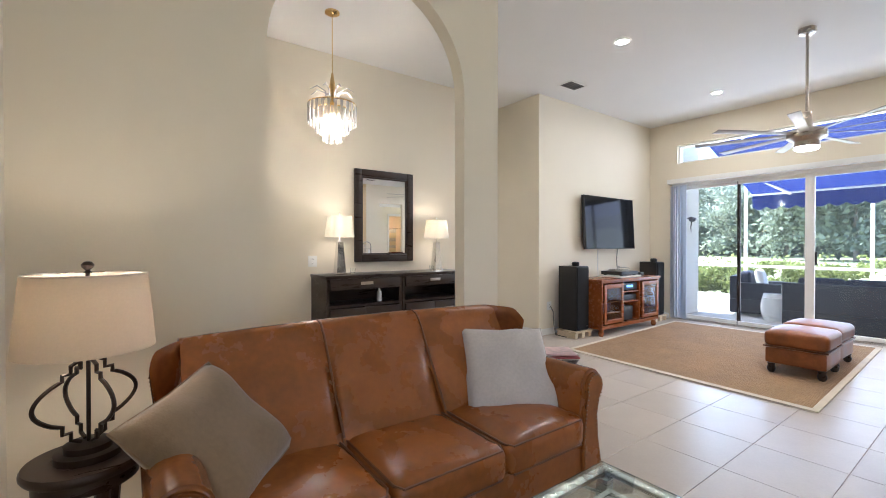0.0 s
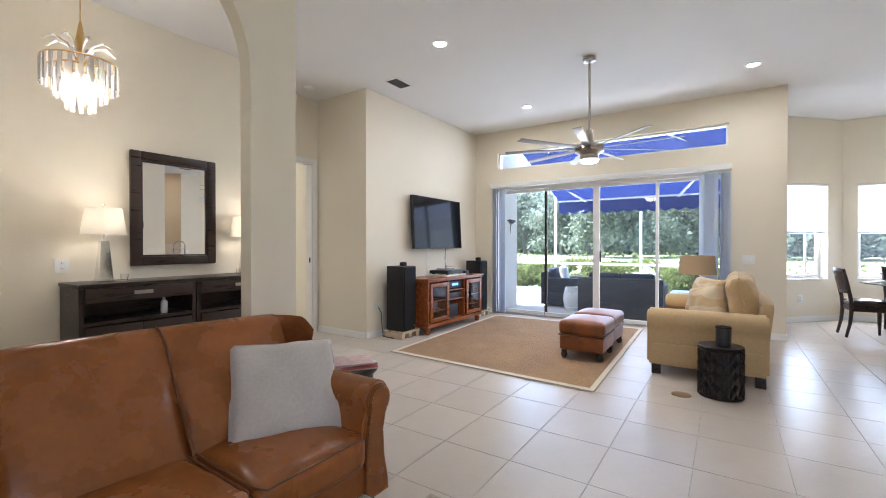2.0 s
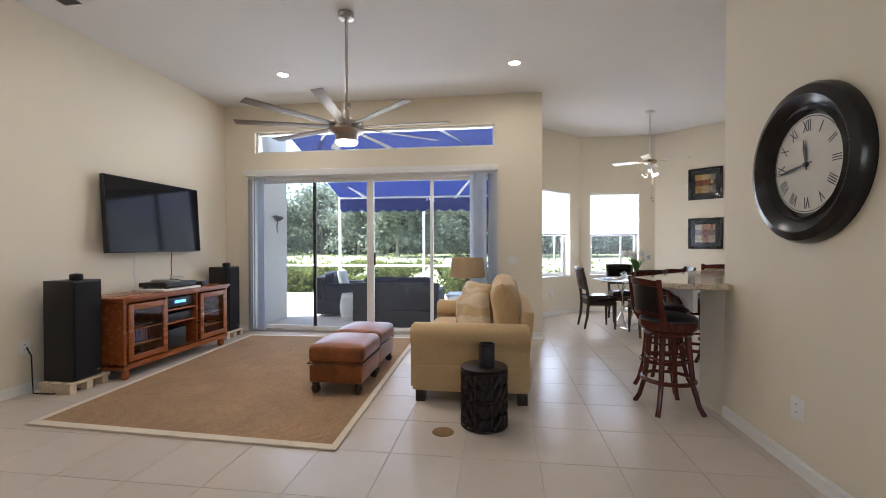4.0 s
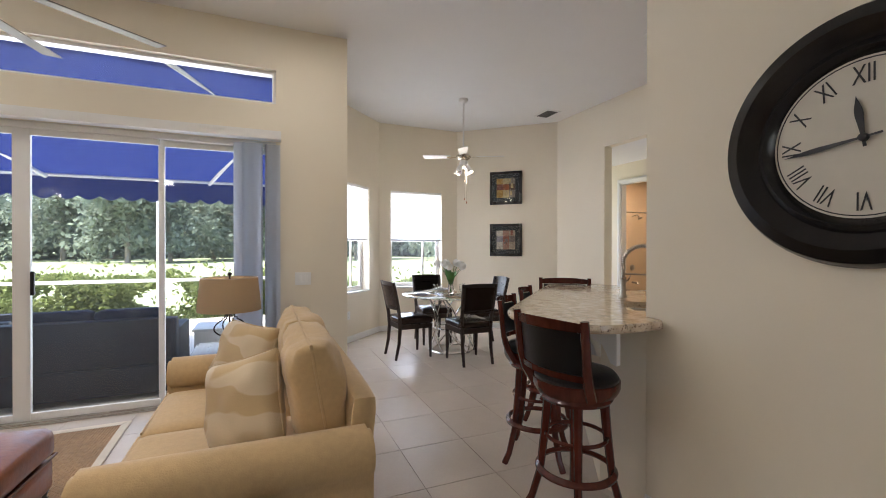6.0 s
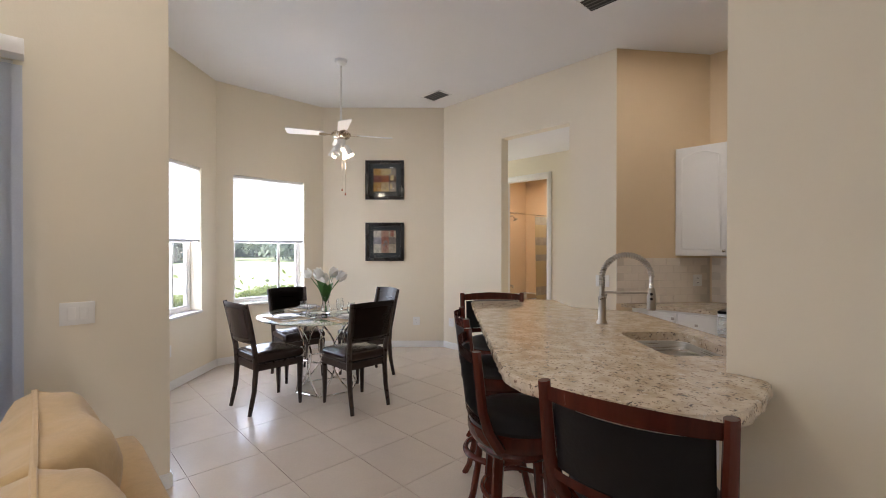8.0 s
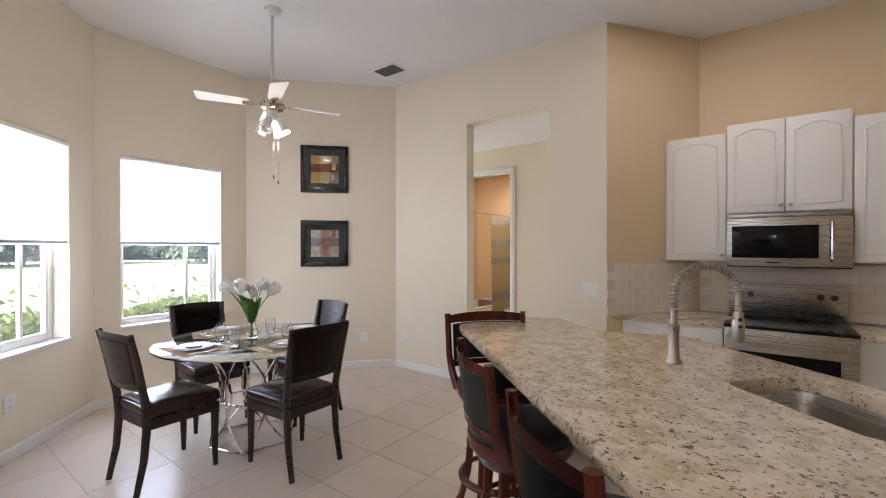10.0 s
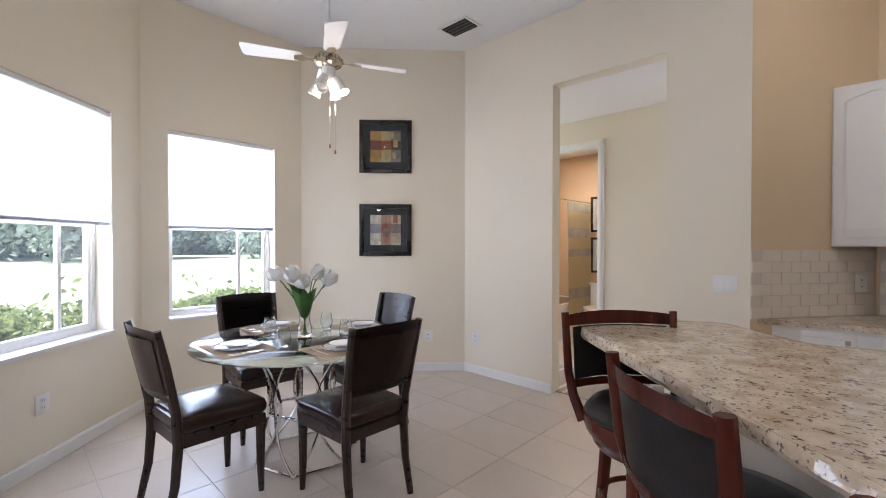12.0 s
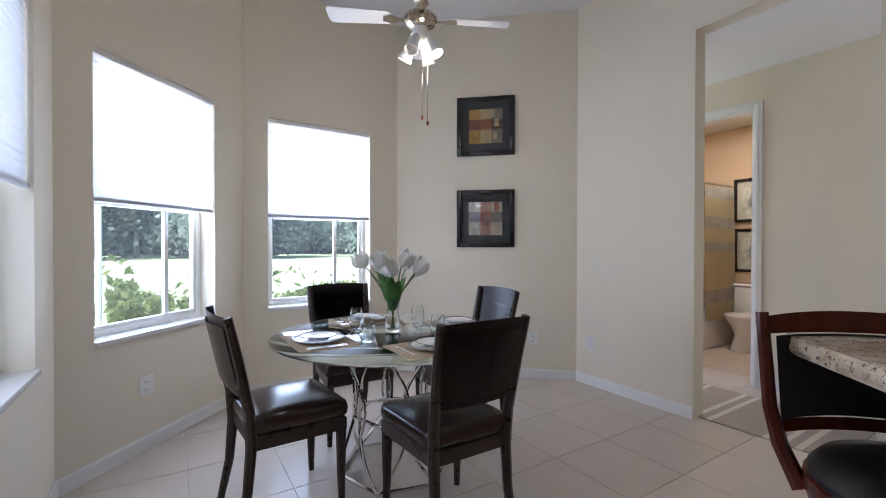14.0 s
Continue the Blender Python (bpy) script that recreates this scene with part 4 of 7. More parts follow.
throw_pillow("throw_pillow", leaning((2.371, 1.985, 0.762), (2.77, 1.79, 0.748), (2.185, 1.76, 0.425)), 0.485, GREYF, "pale grey square cushion leaning on the leather sofa", 2)
throw_pillow("throw_pillow", leaning((1.103, 1.985, 0.770), (1.359, 1.83, 0.475), (0.80, 1.69, 0.72)), 0.45, BROWNF, "taupe velvet square cushion tilted against the sofa arm", 5)


def round_table(name, m, r, h, label, legs=3):
    t = thing(name, m, label, "side table")
    part("tabletop", lathe([(0, h - 0.03), (r * 0.96, h - 0.03), (r, h - 0.02), (r, h - 0.008), (r * 0.97, h), (0, h)], 40), DARKW, t)
    part("apron", lathe([(r * 0.80, h - 0.075), (r * 0.84, h - 0.075), (r * 0.84, h - 0.03), (r * 0.80, h - 0.03)], 32), DARKW, t)
    for i in range(legs):
        a = 2 * math.pi * i / legs + 0.9
        pts = [(math.cos(a) * r * q, math.sin(a) * r * q, z) for q, z in ((0.72, h - 0.05), (0.60, h * 0.6), (0.55, h * 0.35), (0.70, h * 0.12), (0.86, 0.012))]
        part("leg", sweep(pts, [0.022, 0.019, 0.016, 0.015, 0.018], 8), DARKW, t)
    part("shelf", lathe([(0, h * 0.3), (r * 0.5, h * 0.3), (r * 0.5, h * 0.3 + 0.015), (0, h * 0.3 + 0.015)], 24), DARKW, t)
    return t


round_table("side_table", pose(0.735, 1.96, 0), 0.165, 0.56, "dark wood round side table beside the leather sofa")
round_table("side_table", pose(3.01, 1.92, 0), 0.165, 0.55, "dark wood round side table holding magazines")


def shade(parent, r0, r1, z0, z1, material, name="shade"):
    s = part(name, lathe([(r0, z0), (r1, z1), (r1 - 0.003, z1), (r0 - 0.003, z0)], 40), material, parent)
    return s


def bulb_light(name, at, energy, color=(1.0, 0.72, 0.42), r=0.035):
    return lamp(name, "POINT", Matrix.Translation(at), energy, color, shadow_soft_size=r)


def scroll_lamp(m, label, sh_mat, s=1.0, r0=0.184, r1=0.162, tall=0.249):
    """A table lamp on an open wrought scrollwork cage."""
    t = thing("table_lamp", m, label, "lamp")
    part("foot", lathe([(0, 0), (0.085 * s, 0), (0.085 * s, 0.022), (0.062 * s, 0.026), (0.062 * s, 0.045), (0.03 * s, 0.05), (0, 0.05)], 28), IRON, t)
    H = 0.325 * s
    part("stem", sweep([(0, 0, 0.04), (0, 0, H + tall + 0.006)], 0.006), IRON, t)
    prof = [(0.02, 0.05), (0.045, 0.062), (0.045, 0.085), (0.066, 0.085), (0.066, 0.108)] + [(0.074 + 0.062 * math.sin(math.pi * i / 14) ** 0.8, 0.110 + 0.126 * i / 14) for i in range(15)] + [(0.066, 0.238), (0.066, 0.256), (0.045, 0.256), (0.045, 0.278), (0.02, 0.292)]
    for k in range(4):
        a = k * math.pi / 2 + 0.5
        part("scroll", sweep([(math.cos(a) * r * s, math.sin(a) * r * s, zz * s * 1.03) for r, zz in prof], 0.0062 * s, 6), IRON, t)
    shade(t, r0, r1, H + 0.005, H + tall, sh_mat)
    part("shade_ring", sweep([((r1 - 0.001) * math.cos(x), (r1 - 0.001) * math.sin(x), H + tall) for x in np.linspace(0, 2 * math.pi, 25)[:-1]], 0.003, 5, closed=True), NICKEL, t)
    part("finial", lathe([(0, 0), (0.012, 0.0), (0.006, 0.008), (0.016, 0.018), (0.018, 0.026), (0.01, 0.036), (0, 0.038)], 12, at=(0, 0, H + tall + 0.005)), IRON, t)
    part("bulb", lathe([(0, 0), (0.015, 0.01), (0.028, 0.04), (0.028, 0.055), (0.015, 0.075), (0, 0.08)], 12, at=(0, 0, H + 0.07)), BULB, t)
    return t


scroll_lamp(pose(0.738, 1.96, 0.56), "lit table lamp with linen shade on scrolled iron base", SHADE, 1.06)
bulb_light("table_lamp_glow", (0.738, 1.96, 0.56 + 0.48), 1.0, (1.0, 0.80, 0.58))


def coffee_table():
    t = thing("coffee_table", pose(1.68, 0.725, 0), "square glass coffee table on a silvery metal frame", "coffee table")
    part("glass_top", box(-0.57, -0.35, 0.438, 0.57, 0.34, 0.452, 0.003), TABGL, t).visible_shadow = False
    for z, i in ((0.425, 0.0),):
        part("frame", moved(ring(-0.56, -0.34, 0.56, 0.33, 0, 0.026, 0.035), Matrix(((1, 0, 0, 0), (0, 0, 1, 0), (0, 1, 0, 0.41), (0, 0, 0, 1)))), STEEL, t)
    part("inner_frame", moved(ring(-0.46, -0.25, 0.46, 0.24, 0, 0.015, 0.02), Matrix(((1, 0, 0, 0), (0, 0, 1, 0), (0, 1, 0, 0.40), (0, 0, 0, 1)))), STEEL, t)
    for x in (-0.51, 0.51):
        for y in (-0.29, 0.285):
            part("leg", joined(box(x - 0.02, y - 0.02, 0.012, x + 0.02, y + 0.02, 0.41, 0.003)), STEEL, t)
    for x in (-0.4, 0.4):
        part("cross_bar", sweep([(x, -0.34, 0.405), (x + 0.08, 0, 0.402), (x, 0.33, 0.405)], 0.008), STEEL, t)
    return t


coffee_table()
r2 = thing("area_rug", pose(1.88, 0.70, 0.003), "beige patterned rug under the glass coffee table", "rug")
part("field", box(-1.1, -0.75, 0, 1.1, 0.62, 0.008, 0.002), mat("beige_pattern_rug", (0.38, 0.31, 0.24), 0.95, var=0.4, scale=18, bump=0.5, bscale=120), r2)


def magazines(m):
    rnd = random.Random(4)
    for i, c in enumerate(((0.55, 0.5, 0.42), (0.45, 0.10, 0.10), (0.70, 0.66, 0.58), (0.62, 0.45, 0.44))):
        bm = box(-0.10, -0.135, 0, 0.10, 0.135, 0.007, 0.001)
        o = solid("magazine", bm, mat("magazine_cover", c, 0.35, var=0.35, scale=22), "glossy magazine stacked on the round side table", "magazine", m=m @ pose(rnd.uniform(-0.01, 0.01), rnd.uniform(-0.02, 0.02), 0.0085 * i, 0, 0, 58 + rnd.uniform(-14, 14)), group="magazines")


magazines(pose(3.0, 1.91, 0.551))

# rug of sisal
def sisal_rug():
    t = thing("area_rug", pose(0, 0, 0.002), "large brown woven sisal rug with a cream border", "rug")
    c = [Vector(p) for p in ((4.95, 1.03), (8.16, 1.13), (8.06, 3.52), (5.04, 3.36))]
    mid = sum(c, Vector((0, 0))) / 4
    inn = [p + (mid - p).normalized() * 0.085 for p in c]
    part("field", prism([tuple(p) for p in inn], 0, 0.010), SISAL, t)
    for i in range(4):
        a, b, d, e = c[i], c[(i + 1) % 4], inn[(i + 1) % 4], inn[i]
        part("border", prism([tuple(a), tuple(b), tuple(d), tuple(e)], 0, 0.012, bev=0.002), RUGB, t)


sisal_rug()


OTTL = mat("brown_ottoman_leather", (0.22, 0.066, 0.016), 0.33, var=0.4, spec=0.5, scale=4, fine=0.08, bump=0.3, bscale=30)


def ottoman(x, y, rz, label):
    t = thing("ottoman", pose(x, y, 0.012, 0, 0, rz), label, "ottoman", "pair of ottomans")
    part("base", puff(-0.28, -0.235, 0.09, 0.28, 0.235, 0.25, 0.025, 0, 5), OTTL, t)
    part("cushion", puff(-0.29, -0.245, 0.255, 0.29, 0.245, 0.41, 0.05, 0.03, 10, seed=x), OTTL, t)
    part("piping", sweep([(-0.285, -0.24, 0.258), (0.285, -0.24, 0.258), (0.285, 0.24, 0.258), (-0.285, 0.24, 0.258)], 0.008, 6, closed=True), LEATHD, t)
    for a in (-0.235, 0.235):
        for b in (-0.19, 0.19):
            part("foot", lathe(turned_foot(0.038, 0.09), 14, at=(a, b, 0)), DARKW, t)


ottoman(6.16, 1.41, 1, "brown leather ottoman with bun feet on the sisal rug")
ottoman(6.76, 1.43, -1, "brown leather ottoman set end to end with its twin")


def television():
    t = thing("television", pose(6.94, 3.97, 1.60, -3, 0, 1) @ Matrix.Scale(1.05, 4), "flat black television mounted on the wall", "television")
    part("body", box(-0.655, 0.0, -0.385, 0.655, 0.045, 0.385, 0.006), BLACK, t)
    part("screen", box(-0.645, -0.003, -0.372, 0.645, 0.0, 0.378), GLOSSB, t, "glossy dark screen reflecting the patio")
    part("bracket", box(-0.2, 0.045, -0.15, 0.2, 0.085, 0.15), IRON, t)
    for x in (-0.30, 0.22):
        part("cable", sweep([(x, 0.04, -0.37), (x + 0.01, 0.07, -0.55), (x - 0.01, 0.05, -0.82)], 0.005, 6), BLACK if x > 0 else WHITEP, t)


television()


def media_console():
    t = thing("media_console", pose(6.75, 3.74, 0), "cherry wood media console with two glazed doors", "cabinet")
    W, D, H = 0.76, 0.235, 0.78
    part("top", joined(box(-W - 0.03, -D - 0.02, H - 0.03, W + 0.03, D, H, 0.006), box(-W - 0.012, -D - 0.008, H - 0.05, W + 0.012, D, H - 0.03, 0.004)), CHERRY, t)
    for q in ((-W, -D, 0.13, -W + 0.03, D, H - 0.05), (W - 0.03, -D, 0.13, W, D, H - 0.05), (-W, -D, 0.10, W, D, 0.15), (-W, D - 0.015, 0.13, W, D, H - 0.05), (-0.24, -D + 0.01, 0.15, -0.215, D, H - 0.05), (0.215, -D + 0.01, 0.15, 0.24, D, H - 0.05), (-0.22, -D + 0.02, 0.43, 0.22, D, 0.445), (-0.22, -D + 0.02, 0.57, 0.22, D, 0.585)):
        part("carcass_panel", box(*q), CHERRY, t)
    for sgn in (-1, 1):
        a, b = sorted((sgn * 0.25, sgn * (W - 0.04)))
        d = part("door", ring(a, 0.17, b, H - 0.07, -D - 0.018, -D + 0.002, 0.055), CHERRY, t)
        g = part("glass", box(a + 0.05, -D - 0.008, 0.22, b - 0.05, -D - 0.004, H - 0.12), PANE, d)
        part("knob", lathe([(0, 0), (0.008, 0), (0.012, 0.012), (0, 0.018)], 10, at=(0, 0, 0)), BRASS, d).matrix_basis = pose(a + 0.028 if sgn > 0 else b - 0.028, -D - 0.018, 0.45, 90, 0, 0)
        for z in (0.30, 0.45):
            part("shelf", box(a, -D + 0.03, z, b, D - 0.02, z + 0.012), CHERRY, t)
    part("component", box(-0.20, -D + 0.04, 0.60, 0.20, D - 0.05, 0.70, 0.004), BLACK, t, "black stereo receiver")
    part("component", box(-0.20, -D + 0.05, 0.45, 0.20, D - 0.05, 0.53, 0.004), BLACK, t, "black disc player")
    part("component", box(-0.16, -D + 0.05, 0.16, 0.10, D - 0.05, 0.36, 0.004), BLACK, t, "black subwoofer box")
    part("display", box(-0.08, -D + 0.037, 0.64, 0.08, -D + 0.041, 0.67), mat("blue_display", (0.02, 0.04, 0.1), 0.2, var=0, emit=(0.1, 0.35, 0.9), estr=0.6), t)
    for x in (-W + 0.06, W - 0.06):
        for y in (-D + 0.05, D - 0.05):
            part("foot", lathe(turned_foot(0.04, 0.10), 16, at=(x, y, 0)), CHERRY, t)
    rnd = random.Random(8)
    for i in range(9):
        x = -0.62 + i * 0.03
        o = solid("disc_case", box(x, 3.62 - 3.74 + 0.0, 0.312, x + 0.014, 3.80 - 3.74, 0.312 + rnd.uniform(0.12, 0.13)), mat("disc_case", (rnd.uniform(0.1, 0.5), rnd.uniform(0.1, 0.4), rnd.uniform(0.1, 0.4)), 0.4, var=0.1), "thin disc case standing on a console shelf", "case", m=pose(6.75, 3.74, 0), group="disc cases")


media_console()


def turntable():
    t = thing("turntable", pose(6.83, 3.75, 0.7805), "black turntable with a silver platter on a white board", "turntable")
    part("board", box(-0.30, -0.19, 0, 0.27, 0.18, 0.022, 0.003), WHITEP, t, "white board")
    part("plinth", box(-0.23, -0.17, 0.035, 0.22, 0.17, 0.085, 0.008), BLACK, t)
    for x in (-0.18, 0.17):
        for y in (-0.13, 0.13):
            part("foot", lathe([(0, 0.022), (0.02, 0.022), (0.024, 0.035), (0, 0.035)], 10, at=(x, y, 0)), BLACK, t)
    part("platter", lathe([(0, 0.085), (0.145, 0.085), (0.148, 0.10), (0.14, 0.108), (0, 0.108)], 32, at=(-0.04, 0, 0)), STEEL, t)
    part("record", lathe([(0, 0.108), (0.135, 0.108), (0.135, 0.111), (0, 0.111)], 32, at=(-0.04, 0, 0)), GLOSSB, t)
    part("tonearm", sweep([(0.16, 0.11, 0.085), (0.16, 0.11, 0.13), (0.16, 0.02, 0.13), (0.11, -0.09, 0.125)], 0.005, 6), STEEL, t)
    part("counterweight", lathe([(0, 0), (0.014, 0), (0.014, 0.03), (0, 0.03)], 10, at=(0.16, 0.11, 0.115)), STEEL, t)


turntable()
solid("remote_box", box(7.26, 3.66, 0.7805, 7.36, 3.80, 0.83, 0.004), BLACK, "small black box on the media console", "box")


def speaker(x, y, rz, w, h):
    st = thing("speaker_stand", pose(x, y, 0, 0, 0, rz), "low pale wooden pallet stand under a loudspeaker", "stand", "speaker stands")
    for a in (-0.15, 0, 0.15):
        part("block", box(a - 0.03, -0.15, 0.0, a + 0.03, 0.15, 0.075, 0.003), LIGHTW, st)
    for b in (-0.12, 0.0, 0.12):
        part("slat", box(-0.185, b - 0.045, 0.075, 0.185, b + 0.045, 0.095, 0.003), LIGHTW, st)
    t = thing("loudspeaker", pose(x, y, 0.0955, 0, 0, rz), "tall black floor loudspeaker on a pale wood stand", "loudspeaker", "loudspeakers")
    part("cabinet", box(-w / 2, -0.13, 0, w / 2, 0.16, h, 0.006), BLACK, t)
    part("grille", box(-w / 2 + 0.012, -0.145, 0.02, w / 2 - 0.012, -0.130, h - 0.015, 0.006), mat("black_grille_cloth", (0.010, 0.010, 0.011), 0.9, var=0.1, scale=200), t)
    part("badge", box(w / 2 - 0.06, -0.147, 0.05, w / 2 - 0.03, -0.1445, 0.06), STEEL, t)
    part("tweeter", lathe([(0, 0), (0.045, 0), (0.05, 0.01), (0.05, 0.045), (0.04, 0.055), (0, 0.06)], 18, at=(0.0, -0.02, h)), BLACK, t)


speaker(5.79, 3.80, 0, 0.27, 0.87)
speaker(7.93, 3.82, 0, 0.24, 0.88)
cab = thing("cable", pose(0, 0, 0), "black speaker cable drooping from a wall outlet", "cable")
part("wire", sweep([(5.60, 4.06, 0.40), (5.59, 4.0, 0.33), (5.58, 3.98, 0.15), (5.54, 3.92, 0.03), (5.60, 3.80, 0.008), (5.75, 3.7, 0.008)], 0.006, 6), BLACK, cab)


def plate(name, m, n, label, w=None, toggles=True):
    """A wall plate of n rockers, or an outlet; local y points out of the wall."""
    w = w or 0.05 + 0.045 * n
    t = thing(name, m, label, "wall switch" if toggles else "wall outlet")
    part("plate", box(-w / 2, 0.0005, -0.058, w / 2, 0.007, 0.058, 0.002), WHITEP, t)
    for i in range(n):
        x = (i - (n - 1) / 2) * 0.046
        if toggles:
            part("rocker", box(x - 0.016, 0.007, -0.033, x + 0.016, 0.011, 0.033, 0.002), TRIM, t)
        else:
            for z in (-0.022, 0.022):
                part("socket", box(x - 0.015, 0.007, z - 0.014, x + 0.015, 0.010, z + 0.014, 0.003), TRIM, t)
                part("slot", joined(box(x - 0.007, 0.0095, z - 0.005, x - 0.004, 0.0105, z + 0.006), box(x + 0.004, 0.0095, z - 0.005, x + 0.007, 0.0105, z + 0.006)), BLACK, t)


plate("light_switch", pose(XS, -0.14, 1.055, 0, 0, 90), 2, "white double rocker switch on the cream wall")
plate("light_switch", pose(7.46, YH, 1.055, 0, 0, 0), 2, "white double rocker switch beside the kitchen")
plate("outlet", pose(5.60, 4.085, 0.40, 0, 0, 180), 1, "white wall outlet behind the loudspeaker", toggles=False)
plate("outlet", pose(2.42, 4.63, 1.08, 0, 0, 180), 1, "white wall outlet above the sideboard", toggles=False)
plate("outlet", along(D_, E_) @ pose(1.30, 0, 0.36, 0, 0, 180), 1, "white wall outlet below the pictures", toggles=False)
plate("outlet", pose(9.62, YH, 0.36, 0, 0, 0), 1, "white wall outlet low on the cream wall", toggles=False)
plate("outlet", along(B_, C_) @ pose(0.50, 0, 0.38, 0, 0, 180), 1, "white wall outlet below a nook window", toggles=False)
plate("outlet", pose(5.05, YC, 0.36), 1, "white wall outlet on the clock wall", toggles=False)


# ---- tan sofa and its neighbours ----
def blotched_cloth():
    """Tan cloth printed with large cream blotches."""
    m = mat("tan_pattern_cushion", (0.50, 0.36, 0.19), 0.85, var=0.05, scale=6, bump=0.25, bscale=160, sheen=0.2)
    nt = m.node_tree
    p = nt.nodes["Principled BSDF"]
    base = p.inputs["Base Color"].links[0].from_socket
    tc, mp, n, r, mx = (nt.nodes.new(k) for k in ("ShaderNodeTexCoord", "ShaderNodeMapping", "ShaderNodeTexNoise", "ShaderNodeMapRange", "ShaderNodeMix"))
    mp.inputs["Scale"].default_value = (1.0, 2.2, 1.0)
    mp.inputs["Rotation"].default_value = (0, 0, 0.7)
    n.inputs["Scale"].default_value, n.inputs["Detail"].default_value = 4.2, 0.6
    r.inputs["From Min"].default_value, r.inputs["From Max"].default_value = 0.50, 0.53
    mx.data_type = "RGBA"
    mx.inputs["B"].default_value = (0.60, 0.49, 0.33, 1)
    nt.links.new(tc.outputs["Object"], mp.inputs["Vector"])
    nt.links.new(mp.outputs[0], n.inputs["Vector"])
    nt.links.new(n.outputs["Fac"], r.inputs["Value"])
    nt.links.new(r.outputs[0], mx.inputs["Factor"])
    nt.links.new(base, mx.inputs["A"])
    nt.links.new(mx.outputs["Result"], p.inputs["Base Color"])
    return m


STRIPE = blotched_cloth()


def tan_sofa():
    t = thing("fabric_sofa", pose(6.66, 0.25, 0), "tan cotton two-seat sofa with rolled arms and loose cushions", "sofa")
    L = 0.84
    part("base", puff(-L, -0.43, 0.09, L, 0.46, 0.31, 0.03, 0, 5), TANF, t)
    for a, b in ((-0.66, -0.003), (0.003, 0.66)):
        c = part("seat_cushion", puff(a, -0.27, 0.31, b, 0.50, 0.45, 0.04, 0.02, 10, seed=a), TANF, t)
        part("piping", sweep([(a + 0.02, 0.485, 0.44), (b - 0.02, 0.485, 0.44)], 0.006, 6), TANF, c)
    bm = puff(-0.70, -0.455, 0.12, 0.70, -0.33, 0.735, 0.045, 0, 6)
    for v in bm.verts:
        v.co.y -= (v.co.z - 0.12) * 0.10
    part("back", bm, TANF, t)
    for i, (a, b) in enumerate(((-0.64, -0.01), (0.01, 0.64))):
        at = pose((a + b) / 2, -0.285, 0.685, 80, 0, 0)
        bm = moved(pillow(b - a + 0.03, 0.54, 0.25, 26, 0.34, seed=i + 20, crease=0.05), at)
        for v in bm.verts:
            q = Vector((v.co.x * 6, v.co.y * 14, v.co.z * 9 + i * 5))
            v.co += Vector((0.4, 1, 0.6)) * (0.014 * noise.noise(q) + 0.007 * noise.noise(q * 2.1))
            # pleats gathered at the two upper corners
            d = abs(abs(v.co.x - (a + b) / 2) - (b - a) / 2)
            if v.co.z > 0.74:
                v.co.z += 0.010 * math.sin(v.co.y * 90) * max(0.0, 1 - d / 0.16)
        c = part("back_cushion", bm, TANF, t, angle=80)
        part("piping", moved(sweep([(s * (b - a + 0.02) / 2 * 0.995, q * 0.27 * (0.95 + 0.05 * abs(s)) + 0.001, 0.0) for s, q in [(-1, -0.9), (-0.97, 0.0), (-1, 0.98), (-0.5, 0.99), (0, 1.0), (0.5, 0.99), (1, 0.98), (0.97, 0.0), (1, -0.9)]], 0.007, 6), at), TANF, c)
    for sgn in (-1, 1):
        prof = [(0.0, 0.10), (0.0, 0.46)] + arc(0.07, 0.53, 0.105, math.radians(215), math.radians(-45), 14) + [(0.14, 0.42), (0.14, 0.10)]
        prof = [(sgn * (0.68 + x), z) for x, z in prof]
        bm = prism(prof, -0.46, 0.50)
        moved(bm, Matrix(((1, 0, 0, 0), (0, 0, 1, 0), (0, 1, 0, 0), (0, 0, 0, 1))))
        bmesh.ops.recalc_face_normals(bm, faces=bm.faces)
        es = [e for e in bm.edges if abs(e.verts[0].co.y - e.verts[1].co.y) < 1e-5]
        bmesh.ops.bevel(bm, geom=es, offset=0.02, segments=2, affect="EDGES")
        part("arm", bm, TANF, t, angle=50)
        for y in (-0.40, 0.42):
            part("foot", box(sgn * 0.76 - 0.05, y - 0.04, 0, sgn * 0.76 + 0.05, y + 0.04, 0.095, 0.006), DARKW, t)
    return t


tan_sofa()
throw_pillow("throw_pillow", leaning((7.20, 0.285, 0.845), (6.90, 0.05, 0.83), (7.31, 0.57, 0.465)), 0.46, STRIPE, "tan patterned cushion leaning in the far sofa corner", 31, 0.17)
throw_pillow("throw_pillow", leaning((6.36, 0.30, 0.75), (6.13, 0.03, 0.86), (6.46, 0.50, 0.45)), 0.40, STRIPE, "tan patterned cushion slumped on the sofa seat", 33, 0.17)


def end_table():
    t = thing("end_table", pose(7.82, 0.43, 0), "dark wood end table holding a lit lamp", "side table")
    part("tabletop", box(-0.22, -0.24, 0.56, 0.22, 0.24, 0.59, 0.005), DARKW, t)
    part("shelf", box(-0.19, -0.21, 0.17, 0.19, 0.21, 0.19, 0.003), DARKW, t)
    for x in (-0.19, 0.19):
        for y in (-0.21, 0.21):
            part("leg", box(x - 0.02, y - 0.02, 0, x + 0.02, y + 0.02, 0.56, 0.003), DARKW, t)
    scroll_lamp(pose(7.82, 0.43, 0.59), "lit table lamp with tan shade on scrolled iron base", SHADET, 0.84, 0.222, 0.198, 0.25)
    bulb_light("end_lamp_glow", (7.82, 0.43, 0.59 + 0.40), 0.55)


end_table()


